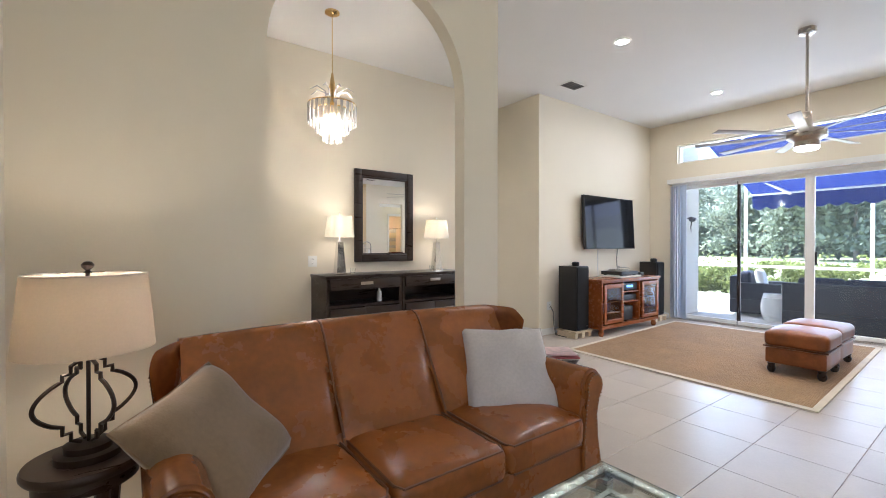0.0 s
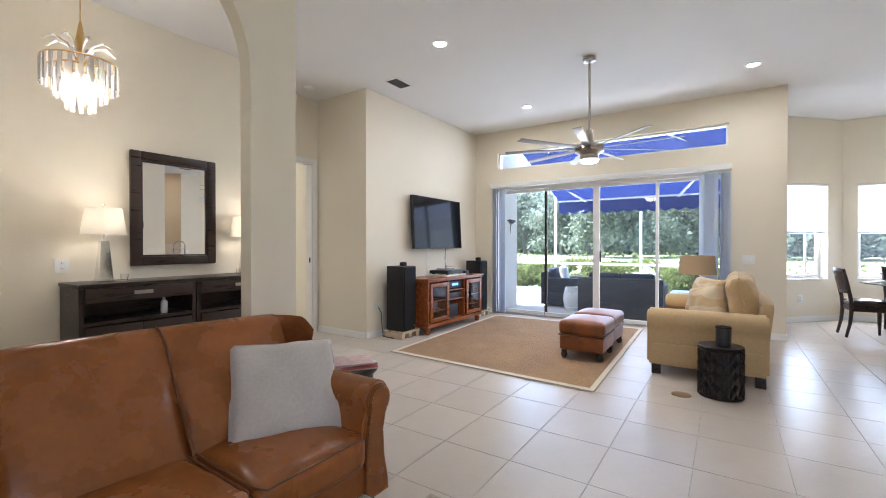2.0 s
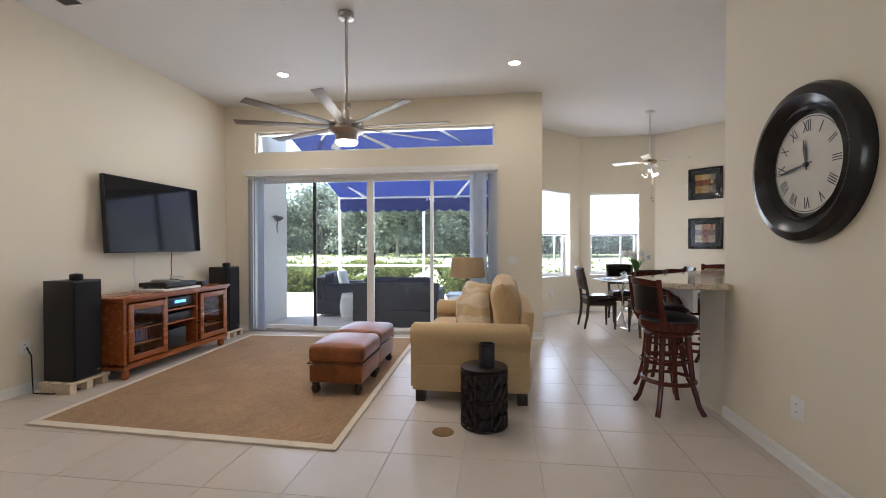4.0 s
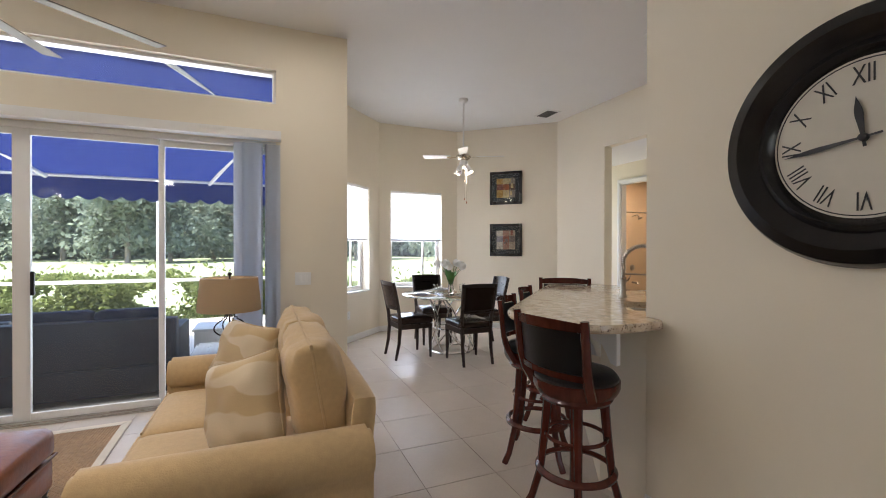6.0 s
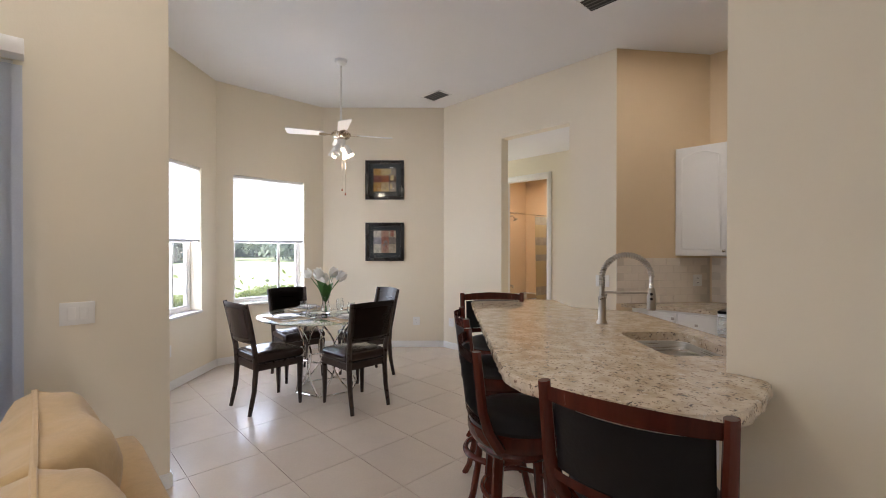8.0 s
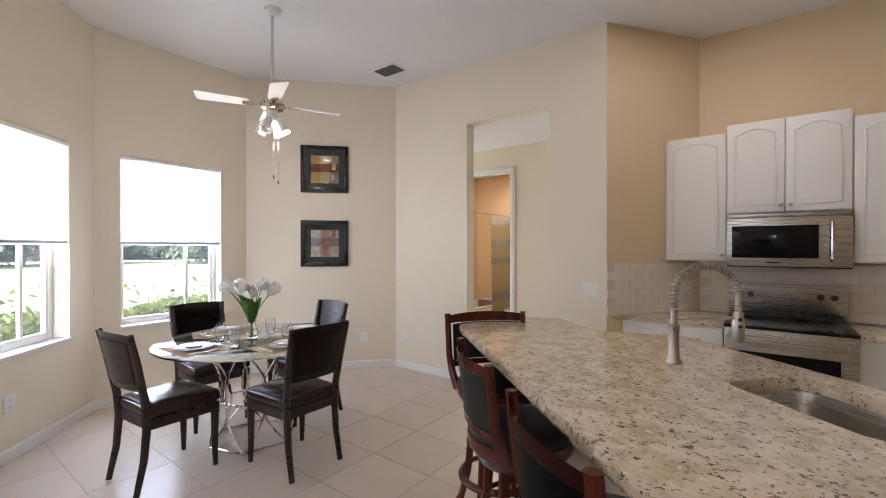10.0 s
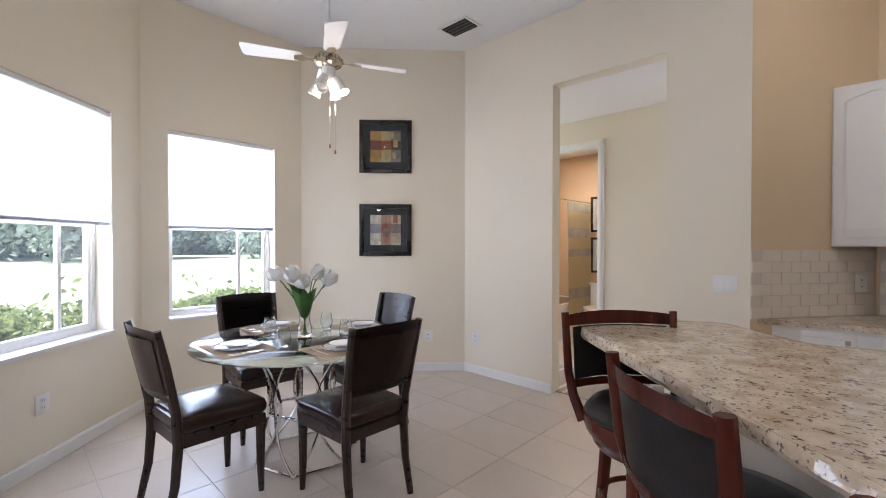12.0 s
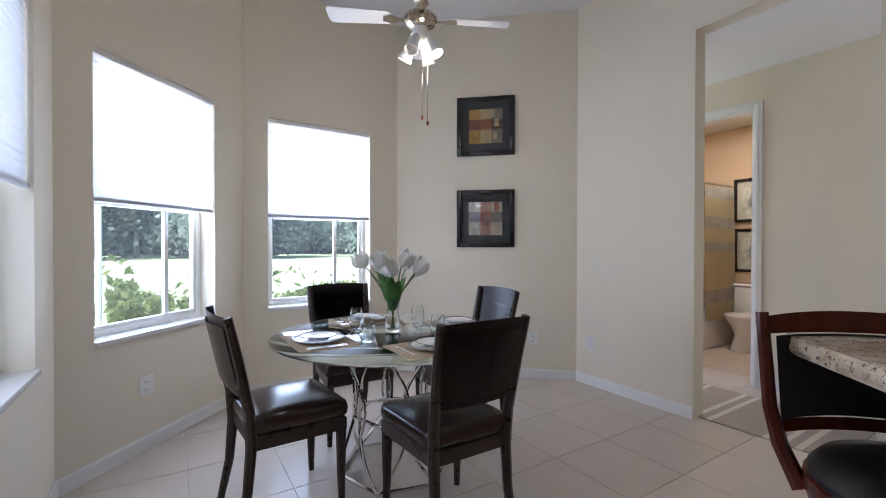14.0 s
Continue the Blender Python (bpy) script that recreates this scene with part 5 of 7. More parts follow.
def drum_table():
    t = thing("drum_table", pose(5.465, 0.138, 0), "dark pierced metal drum table with leafy fretwork", "side table")
    R, H = 0.16, 0.42
    part("tabletop", lathe([(0, H - 0.012), (R, H - 0.012), (R + 0.006, H - 0.006), (R, H), (0, H)], 40), IRON, t)
    part("inner_tube", lathe([(R - 0.03, 0.01), (R - 0.03, H - 0.012), (R - 0.034, H - 0.012), (R - 0.034, 0.01)], 32), BLACK, t)
    for z in (0.012, H - 0.025, H / 2):
        part("hoop", sweep([(R * math.cos(a), R * math.sin(a), z) for a in np.linspace(0, 2 * math.pi, 37)[:-1]], 0.008, 6, closed=True), IRON, t)
    bm = bmesh.new()
    for k in range(14):
        a0 = 2 * math.pi * k / 14
        for row in range(4):
            zc = 0.065 + row * 0.097
            for s in (-1, 1):
                pts = [(R * math.cos(a0 + s * (0.20 * math.sin(q * math.pi))), R * math.sin(a0 + s * (0.20 * math.sin(q * math.pi))), zc - 0.052 + 0.104 * q) for q in np.linspace(0, 1, 7)]
                sweep(pts, 0.006, 4, bm)
                pts = [(R * math.cos(a0 + s * 0.10 * math.sin(q * 2.2)), R * math.sin(a0 + s * 0.10 * math.sin(q * 2.2)), zc + 0.03 * math.cos(q * 3)) for q in np.linspace(0, 1, 5)]
                sweep(pts, 0.009, 4, bm)
    part("fretwork", bm, IRON, t)
    c = thing("candle_jar", pose(5.45, 0.12, H + 0.0005) @ Matrix.Scale(1.12, 4), "dark grey candle jar on the drum table", "candle")
    part("jar", lathe([(0, 0), (0.047, 0), (0.05, 0.006), (0.05, 0.135), (0.046, 0.138), (0.045, 0.11), (0, 0.11)], 28), mat("charcoal_glaze", (0.03, 0.03, 0.033), 0.35, var=0.15, scale=30), c)
    part("rim", lathe([(0.05, 0.130), (0.053, 0.132), (0.053, 0.142), (0.046, 0.142)], 28), IRON, c)


drum_table()
solid("floor_outlet_cover", lathe([(0, 0.0005), (0.075, 0.0005), (0.072, 0.004), (0, 0.005)], 32), mat("bronze_cover", (0.30, 0.19, 0.09), 0.4, 0.6, var=0.1), "round bronze outlet cover in the tiled floor", "floor outlet", m=pose(5.31, 0.411, 0))


# ---- dining room behind the arch ----
def sideboard(x0, x1, label):
    t = thing("sideboard", pose(x0, 4.18, 0), label, "sideboard", "dining sideboards")
    W, D, H = x1 - x0, 0.43, 0.945
    part("top", box(-0.01, -0.02, H - 0.03, W + 0.01, D, H, 0.004), DARKW, t)
    for q in ((0, 0, 0.10, 0.03, D, H - 0.03), (W - 0.03, 0, 0.10, W, D, H - 0.03), (0.03, D - 0.02, 0.10, W - 0.03, D, H - 0.03), (0.03, 0.005, 0.10, W - 0.03, D - 0.021, 0.13), (0.03, 0.005, 0.62, W - 0.03, D - 0.021, 0.645), (W / 2 - 0.01, 0.01, 0.131, W / 2 + 0.01, D - 0.021, 0.619)):
        part("carcass_panel", box(*q), DARKW, t)
    for k in range(2):
        a = 0.035 + k * (W - 0.07) / 2
        b = a + (W - 0.07) / 2 - 0.004
        d = part("drawer", box(a, -0.018, 0.14, b, 0.004, 0.61, 0.004), DARKW, t)
        part("handle", sweep([((a + b) / 2 - 0.05, -0.02, 0.53), ((a + b) / 2 - 0.05, -0.045, 0.53), ((a + b) / 2 + 0.05, -0.045, 0.53), ((a + b) / 2 + 0.05, -0.02, 0.53)], 0.005, 6), NICKEL, d)
    d = part("drawer", box(0.035, -0.018, 0.80, W - 0.035, 0.004, H - 0.035, 0.004), DARKW, t)
    part("handle", box(W / 2 - 0.07, -0.026, 0.845, W / 2 + 0.07, -0.018, 0.875, 0.003), NICKEL, d, "brushed nickel plate handle")
    for x in (0.03, W - 0.03):
        for y in (0.03, D - 0.03):
            part("foot", box(x - 0.025, y - 0.025, 0, x + 0.025, y + 0.025, 0.10, 0.003), DARKW, t)


sideboard(2.40, 3.255, "dark espresso sideboard with an open cubby and drawers")
sideboard(3.265, 4.12, "dark espresso sideboard standing beside its twin")
b = thing("lotion_bottle", pose(3.03, 4.28, 0.6455), "white pump bottle in the sideboard cubby", "bottle")
part("body", lathe([(0, 0), (0.025, 0), (0.027, 0.01), (0.027, 0.10), (0.012, 0.118), (0, 0.118)], 18), WHITEP, b)
part("cap", lathe([(0, 0.118), (0.011, 0.118), (0.011, 0.14), (0, 0.142)], 14), WHITEP, b)


def mirror():
    t = thing("wall_mirror", pose(3.277, 4.627, 1.59), "dark wood framed mirror on the dining wall", "mirror")
    w, h = 0.385, 0.53
    for a, b_, c, d in ((-w, -h, -w + 0.085, h), (w - 0.085, -h, w, h), (-w + 0.085, h - 0.085, w - 0.085, h), (-w + 0.085, -h, w - 0.085, -h + 0.085)):
        part("frame", joined(box(a, -0.045, b_, c, 0.0, d, 0.012)), DARKW, t)
    part("bead", moved(ring(-w + 0.085, -h + 0.085, w - 0.085, h - 0.085, -0.034, -0.012, 0.014), pose(0, 0, 0)), DARKW, t)
    part("glass", box(-w + 0.09, -0.018, -h + 0.09, w - 0.09, -0.012, h - 0.09), MIRROR, t, "silvered mirror glass")


mirror()


def column_lamp(x, label):
    t = thing("table_lamp", pose(x, 4.40, 0.9455), label, "lamp", "sideboard lamps")
    part("foot", box(-0.06, -0.06, 0, 0.06, 0.06, 0.02, 0.003), CHROME, t)
    bm = bmesh.new()
    lo = [bm.verts.new((a * 0.05, b * 0.05, 0.02)) for a, b in ((-1, -1), (1, -1), (1, 1), (-1, 1))]
    hi = [bm.verts.new((a * 0.028, b * 0.028, 0.34)) for a, b in ((-1, -1), (1, -1), (1, 1), (-1, 1))]
    for i in range(4):
        bm.faces.new((lo[i], lo[(i + 1) % 4], hi[(i + 1) % 4], hi[i]))
    bm.faces.new(lo[::-1])
    bm.faces.new(hi)
    part("column", bm, CHROME, t, "mirrored tapering column", angle=20)
    part("stem", sweep([(0, 0, 0.34), (0, 0, 0.63)], 0.005), CHROME, t)
    shade(t, 0.155, 0.125, 0.39, 0.61, SHADEW)
    part("finial", lathe([(0, 0), (0.008, 0), (0.01, 0.012), (0, 0.02)], 10, at=(0, 0, 0.63)), CHROME, t)
    part("bulb", lathe([(0, 0), (0.015, 0.01), (0.028, 0.04), (0.028, 0.055), (0.015, 0.075), (0, 0.08)], 12, at=(0, 0, 0.44)), BULB, t)
    bulb_light("sideboard_lamp_glow", (x, 4.40, 0.9455 + 0.56), 0.25, (1.0, 0.84, 0.66))


column_lamp(2.63, "lit white-shaded lamp on a mirrored column beside the mirror")
column_lamp(3.88, "lit white-shaded lamp on a mirrored column")
for x in (2.76, 3.78):
    g = thing("glass_votive", pose(x, 4.36, 0.9455), "small clear glass votive on the sideboard", "candle holder", "votives")
    part("cup", lathe([(0, 0), (0.022, 0), (0.03, 0.06), (0.027, 0.06), (0.02, 0.006), (0, 0.006)], 18), GLASSW, g)


def chandelier():
    t = thing("chandelier", pose(2.32, 3.82, 0), "lit crystal chandelier with brass stem and plumes", "chandelier")
    part("canopy", lathe([(0, CEIL - 0.035), (0.03, CEIL - 0.03), (0.065, CEIL - 0.012), (0.065, CEIL), (0, CEIL)], 24), BRASS, t)
    part("chain", sweep([(0, 0, 2.78), (0, 0, CEIL - 0.03)], 0.004, 6), BRASS, t)
    part("stem", lathe([(0.01, 2.48), (0.028, 2.50), (0.03, 2.52), (0.014, 2.56), (0.03, 2.66), (0.02, 2.72), (0.008, 2.79)], 16), BRASS, t)
    for k in range(8):
        a = k * math.pi / 4
        part("plume", sweep([(0.02 * math.cos(a), 0.02 * math.sin(a), 2.52), (0.07 * math.cos(a), 0.07 * math.sin(a), 2.62), (0.14 * math.cos(a), 0.14 * math.sin(a), 2.65), (0.20 * math.cos(a), 0.20 * math.sin(a), 2.61)], [0.008, 0.014, 0.012, 0.004], 6, flat=0.4), CRYSTAL, t)
    for r, z0, L, n in ((0.21, 2.50, 0.17, 24), (0.145, 2.46, 0.20, 16), (0.08, 2.42, 0.24, 10)):
        part("ring", sweep([(r * math.cos(x), r * math.sin(x), z0 + 0.005) for x in np.linspace(0, 2 * math.pi, 33)[:-1]], 0.006, 5, closed=True), BRASS, t)
        for k in range(n):
            a = 2 * math.pi * k / n
            part("crystal", moved(box(-0.012, -0.006, -L, 0.012, 0.006, 0, 0.004), pose(r * math.cos(a), r * math.sin(a), z0, 0, 0, math.degrees(a) + 90)), CRYSTAL, t)
    for k in range(5):
        a = 2 * math.pi * k / 5
        part("bulb", lathe([(0, 0), (0.01, 0.005), (0.014, 0.03), (0.006, 0.055), (0, 0.06)], 10, at=(0.045 * math.cos(a), 0.045 * math.sin(a), 2.36)), BULB, t)
    bulb_light("chandelier_glow", (2.32, 3.82, 2.33), 3.2, (1.0, 0.85, 0.68), 0.06)


chandelier()


# ---- ceiling fixtures ----
def downlight(x, y, e=1.5):
    t = thing("downlight", pose(x, y, CEIL), "round white recessed ceiling downlight, lit", "downlight", "ceiling downlights")
    part("trim_ring", lathe([(0.058, 0.0), (0.085, 0.0), (0.083, -0.006), (0.060, -0.010)], 28), WHITEP, t)
    part("lens", lathe([(0, -0.003), (0.058, -0.003), (0.058, -0.0005), (0, -0.0005)], 24), DOWNL, t)
    if e:
        lamp("downlight_beam", "AREA", look((x, y, CEIL - 0.02), (x, y, 0)), e, (1.0, 0.90, 0.76), shape="DISK", size=0.11)


for x, y in ((4.92, 2.58), (7.31, 2.62), (7.35, -0.14)):
    downlight(x, y)
for x, y in ((6.44, -3.75), (4.4, -3.3)):
    downlight(x, y, 0.95)


SLAT = mat("dull_vent_slat", (0.16, 0.15, 0.14), 0.6, var=0.05)


def ceiling_vent(x, y, rz, w, d, label, z=CEIL):
    t = thing("ceiling_vent", pose(x, y, z, 0, 0, rz), label, "air vent")
    part("frame", moved(ring(-w, -d, w, d, -0.009, -0.0005, 0.022, 0.002), Matrix(((1, 0, 0, 0), (0, 0, 1, 0), (0, 1, 0, 0), (0, 0, 0, 1)))), WHITEP, t)
    # black sheet in place of the shaded duct between the slats
    part("backing", box(-w + 0.02, -d + 0.02, -0.003, w - 0.02, d - 0.02, -0.001), BLACK, t)
    n = 4
    for i in range(n):
        yy = -d + 0.03 + (2 * d - 0.06) * (i + 0.5) / n
        part("slat", moved(box(-w + 0.022, -0.005, -0.001, w - 0.022, 0.005, 0.001), pose(0, yy, -0.008, 8, 0, 0)), SLAT, t)


ceiling_vent(5.51, 3.63, 0, 0.17, 0.11, "white slatted ceiling air vent")
ceiling_vent(9.49, -3.70, 0, 0.17, 0.12, "white slatted ceiling air vent over the nook")
ceiling_vent(7.02, -3.20, 0, 0.17, 0.12, "white slatted ceiling air vent near the kitchen")
sm = thing("smoke_detector", pose(4.96, 4.69, CEIL), "round white smoke detector on the ceiling", "smoke detector")
part("body", lathe([(0, -0.04), (0.035, -0.04), (0.06, -0.022), (0.065, 0), (0, 0)], 24), WHITEP, sm)


BLADE = mat("dull_nickel_blade", (0.30, 0.27, 0.24), 0.42, 0.4, var=0.06, scale=4)


def big_fan():
    t = thing("ceiling_fan", pose(6.11, 1.38, 0), "brushed nickel ceiling fan with nine long slim blades", "ceiling fan")
    part("canopy", lathe([(0, CEIL), (0.07, CEIL), (0.068, CEIL - 0.05), (0.025, CEIL - 0.065), (0, CEIL - 0.065)], 24), NICKEL, t)
    part("downrod", sweep([(0, 0, 2.420), (0, 0, CEIL - 0.05)], 0.013, 10), NICKEL, t)
    part("collar", lathe([(0.014, 2.540), (0.038, 2.530), (0.045, 2.440), (0.05, 2.380), (0, 2.380)], 20), NICKEL, t)
    part("motor", lathe([(0.05, 2.380), (0.14, 2.360), (0.155, 2.340), (0.155, 2.285), (0.13, 2.270), (0.10, 2.250), (0.10, 2.195), (0, 2.195)], 32), NICKEL, t)
    part("lens", lathe([(0, 2.165), (0.08, 2.170), (0.095, 2.185), (0.095, 2.196), (0, 2.196)], 28), DOWNL, t, "lit frosted lamp lens")
    for k in range(9):
        a = 2 * math.pi * k / 9 + 0.49
        bm = box(0.13, -0.045, -0.003, 0.93, 0.045, 0.003, 0.002)
        for v in bm.verts:
            if v.co.x < 0.3:
                v.co.y *= 0.75
        moved(bm, Matrix.Rotation(a, 4, "Z") @ Matrix.Rotation(radians(9), 4, "X"))
        moved(bm, Matrix.Translation((0, 0, 2.325)))
        part("blade", bm, BLADE, t)
    lamp("fan_light", "AREA", look((6.11, 1.38, 2.155), (6.11, 1.38, 0)), 1.4, (1.0, 0.90, 0.76), shape="DISK", size=0.16)


big_fan()


def wall_clock():
    t = thing("wall_clock", pose(4.97, YC, 1.70) @ Matrix.Scale(0.985, 4), "large round wall clock with a wide black frame and Roman numerals", "clock")
    turn = Matrix(((1, 0, 0, 0), (0, 0, 1, 0), (0, 1, 0, 0), (0, 0, 0, 1)))
    R = 0.43
    part("frame", moved(lathe([(0.265, 0.012), (0.275, 0.03), (0.29, 0.045), (0.31, 0.035), (0.325, 0.05), (0.37, 0.075), (0.415, 0.06), (R, 0.03), (R, 0.001), (0.27, 0.001)], 72), turn), mat("black_lacquer", (0.008, 0.007, 0.007), 0.22, var=0.1), t)
    part("dial", moved(lathe([(0, 0.012), (0.27, 0.012), (0.27, 0.006), (0, 0.006)], 48), turn), mat("aged_ivory_dial", (0.62, 0.58, 0.49), 0.5, var=0.06, scale=5), t, "ivory dial")
    for k, txt in enumerate(("XII", "I", "II", "III", "IIII", "V", "VI", "VII", "VIII", "IX", "X", "XI")):
        cu = bpy.data.curves.new("numeral", "FONT")
        cu.body, cu.align_x, cu.align_y, cu.size, cu.extrude = txt, "CENTER", "CENTER", 0.085, 0.0006
        cu.materials.append(BLACK)
        o = new("numeral", cu)
        o.parent = t
        a = -radians(30 * k)
        # the dial faces +y: seen from there x runs to the left
        o.matrix_basis = Matrix.Translation((-0.205 * math.sin(-a), 0.0135, 0.205 * math.cos(a))) @ pose(0, 0, 0, 90, 0, 180) @ pose(0, 0, 0, 0, 0, math.degrees(a)) @ Matrix.Diagonal((0.62, 1.05, 1, 1))
    part("minute_track", moved(lathe([(0.254, 0.0125), (0.258, 0.0125), (0.258, 0.0135), (0.254, 0.0135)], 60), turn), BLACK, t)
    def hand(L, w, deg, y):
        bm = prism([(-w * 0.4, -L * 0.22), (w * 0.4, -L * 0.22), (w * 0.35, 0), (w, L * 0.55), (w * 0.9, L * 0.70), (0, L), (-w * 0.9, L * 0.70), (-w, L * 0.55), (-w * 0.35, 0)], 0, 0.002)
        m = pose(0, y, 0, 90, 0, 180) @ pose(0, 0, 0, 0, 0, -deg)
        part("hand", moved(bm, m), BLACK, t)
    hand(0.14, 0.012, -8, 0.018)
    hand(0.23, 0.009, 262, 0.022)
    part("hub", moved(lathe([(0, 0.03), (0.012, 0.028), (0.014, 0.012), (0, 0.012)], 14), turn), BLACK, t)


wall_clock()


# ---- bar and kitchen ----
BAR_Z = 0.99
DD, NN = Vector((0.733, -0.680)), Vector((-0.680, -0.733))


def rounded(pts, r=0.05, n=5):
    """A plan outline with its corners rounded."""
    out = []
    k = len(pts)
    for i in range(k):
        p, a, b = Vector(pts[i]), Vector(pts[i - 1]), Vector(pts[(i + 1) % k])
        da, db = (a - p), (b - p)
        q = min(r, da.length * 0.45, db.length * 0.45)
        s, e = p + da.normalized() * q, p + db.normalized() * q
        for j in range(n + 1):
            t = j / n
            out.append(tuple(s * (1 - t) ** 2 + p * 2 * t * (1 - t) + e * t ** 2))
    return out


def bar():
    w = solid("wall_bar", prism([(XCE - 0.0, YC + 0.001), (6.10, YC + 0.05), (7.22, -2.36), (7.12, -2.55), (6.93, -2.42), (5.95, YC - 0.155), (XCE, YC - 0.155)], 0, BAR_Z - 0.04), WALL, "cream half wall carrying the granite bar", "wall", "structure")
    t = thing("bar_counter", pose(0, 0, 0), "speckled beige granite bar top with a rough chiselled edge", "counter")
    outer = [(5.71, YC + 0.01), (5.70, -1.42), (5.71, -1.24), (5.80, -1.13), (6.20, -1.06), (6.33, -1.10), (7.63, -2.35), (7.66, -2.45), (7.50, -2.70), (7.24, -2.86), (6.94, -2.60), (6.74, -2.66), (6.56, -2.72), (5.70, -1.98), (5.81, YC + 0.005)]
    # sink opening as a rectangle along the bar
    f = Vector((6.52, -2.165))
    c = Vector((6.06, -1.925))
    hole = [c + DD * a + NN * b for a, b in ((-0.17, -0.15), (0.27, -0.15), (0.27, 0.16), (-0.17, 0.16))]
    o = rounded(outer, 0.07, 4)
    bm = bmesh.new()
    ho = rounded([tuple(p) for p in hole], 0.06, 4)
    loops = []
    for ring_ in (o, ho):
        vs = [bm.verts.new((x, y, BAR_Z)) for x, y in ring_]
        es = [bm.edges.new((vs[i], vs[(i + 1) % len(vs)])) for i in range(len(vs))]
        loops.append((vs, es))
    bmesh.ops.triangle_fill(bm, use_beauty=True, edges=loops[0][1] + loops[1][1])
    ret = bmesh.ops.extrude_face_region(bm, geom=bm.faces[:])
    low = [g for g in ret["geom"] if isinstance(g, bmesh.types.BMVert)]
    for v in low:
        v.co.z -= 0.04
        q = noise.noise(v.co * 23)
        v.co.x += q * 0.006
        v.co.y += noise.noise(v.co * 31) * 0.006
    bmesh.ops.recalc_face_normals(bm, faces=bm.faces)
    part("slab", bm, GRANITE, t, angle=30)
    # the broken front edge: rough flakes standing a little proud of the slab
    edge = []
    for i, p in enumerate(o):
        q = Vector(o[(i + 1) % len(o)])
        p = Vector(p)
        k = max(1, int((q - p).length / 0.016))
        edge += [p.lerp(q, j / k) for j in range(k)]
    turn = sum(a.x * b.y - b.x * a.y for a, b in zip(edge, edge[1:] + edge[:1]))
    bm = bmesh.new()
    cols = []
    for i, p in enumerate(edge):
        d = (edge[(i + 1) % len(edge)] - edge[i - 1]).normalized()
        out = Vector((d.y, -d.x)) * (1 if turn > 0 else -1)
        col = []
        for z, off in ((0.0015, -0.004), (-0.004, 0.002), (-0.014, 0.005), (-0.026, 0.006), (-0.038, 0.002), (-0.041, -0.006)):
            r = off + 0.006 * noise.noise(Vector((p.x * 38, p.y * 38, z * 90))) * (z < -0.002)
            w = p + out * r
            col.append(bm.verts.new((w.x, w.y, BAR_Z + z)))
        cols.append(col)
    for a, b in zip(cols, cols[1:] + cols[:1]):
        for j in range(5):
            bm.faces.new((a[j], b[j], b[j + 1], a[j + 1]))
    bmesh.ops.recalc_face_normals(bm, faces=bm.faces)
    part("chiselled_edge", bm, GRANITE, t, "rough chiselled granite edge", angle=15)
    # sink below the slab
    s = thing("sink", pose(0, 0, 0), "stainless undermount kitchen sink set in the granite", "sink")
    m = Matrix(((DD.x, NN.x, 0, c.x), (DD.y, NN.y, 0, c.y), (0, 0, 1, 0), (0, 0, 0, 1)))
    bm = bmesh.new()
    rim = rounded([(-0.18, -0.16), (0.28, -0.16), (0.28, 0.17), (-0.18, 0.17)], 0.07, 4)
    inn = rounded([(-0.15, -0.13), (0.25, -0.13), (0.25, 0.14), (-0.15, 0.14)], 0.07, 4)
    a = [bm.verts.new((x, y, BAR_Z - 0.045)) for x, y in rim]
    b_ = [bm.verts.new((x, y, BAR_Z - 0.24)) for x, y in inn]
    for i in range(len(a)):
        bm.faces.new((a[i], a[(i + 1) % len(a)], b_[(i + 1) % len(a)], b_[i]))
    bm.faces.new(b_)
    bmesh.ops.recalc_face_normals(bm, faces=bm.faces)
    part("basin", moved(bm, m), STEEL, s)
    part("drain", moved(lathe([(0, BAR_Z - 0.236), (0.04, BAR_Z - 0.236), (0.045, BAR_Z - 0.239), (0, BAR_Z - 0.239)], 18), m), CHROME, s)
    sc = solid("sink_cabinet", prism([tuple(Vector((6.0, -1.75))), tuple(Vector((6.86, -2.44))), tuple(Vector((6.60, -2.70))), tuple(Vector((5.78, -1.99)))], 0.0, BAR_Z - 0.25), CABW, "white base cabinet under the sink", "cabinet")
    # faucet
    t2 = thing("kitchen_faucet", pose(f.x, f.y, BAR_Z + 0.0005), "brushed nickel spring-neck kitchen faucet", "faucet")
    part("base", lathe([(0, 0), (0.028, 0), (0.028, 0.008), (0.020, 0.02), (0.018, 0.10), (0.020, 0.14), (0.014, 0.145), (0.012, 0.20), (0, 0.20)], 20), NICKEL, t2)
    dirv = Vector((-0.77, -0.64, 0)).normalized()
    R = 0.125
    neck = [Vector((0, 0, 0.19 + 0.055 * i / 5)) for i in range(6)] + [dirv * (R - R * math.cos(a)) + Vector((0, 0, 0.245 + R * 0.95 * math.sin(a))) for a in np.linspace(0.15, math.pi - 0.05, 22)]
    part("hose", sweep(neck, 0.009, 8), STEEL, t2)
    spring = []
    L = len(neck) - 1
    for i in range(34 * 8):
        q = i / (34 * 8 - 1) * L
        k = min(int(q), L - 1)
        p = neck[k].lerp(neck[k + 1], q - k)
        d = (neck[k + 1] - neck[k]).normalized()
        s1 = dirv.cross(Vector((0, 0, 1)))
        s2 = d.cross(s1)
        a = 2 * math.pi * i / 8
        spring.append(p + 0.0135 * (s1 * math.cos(a) + s2 * math.sin(a)))
    part("spring", sweep(spring, 0.0036, 5), NICKEL, t2)
    e = neck[-1]
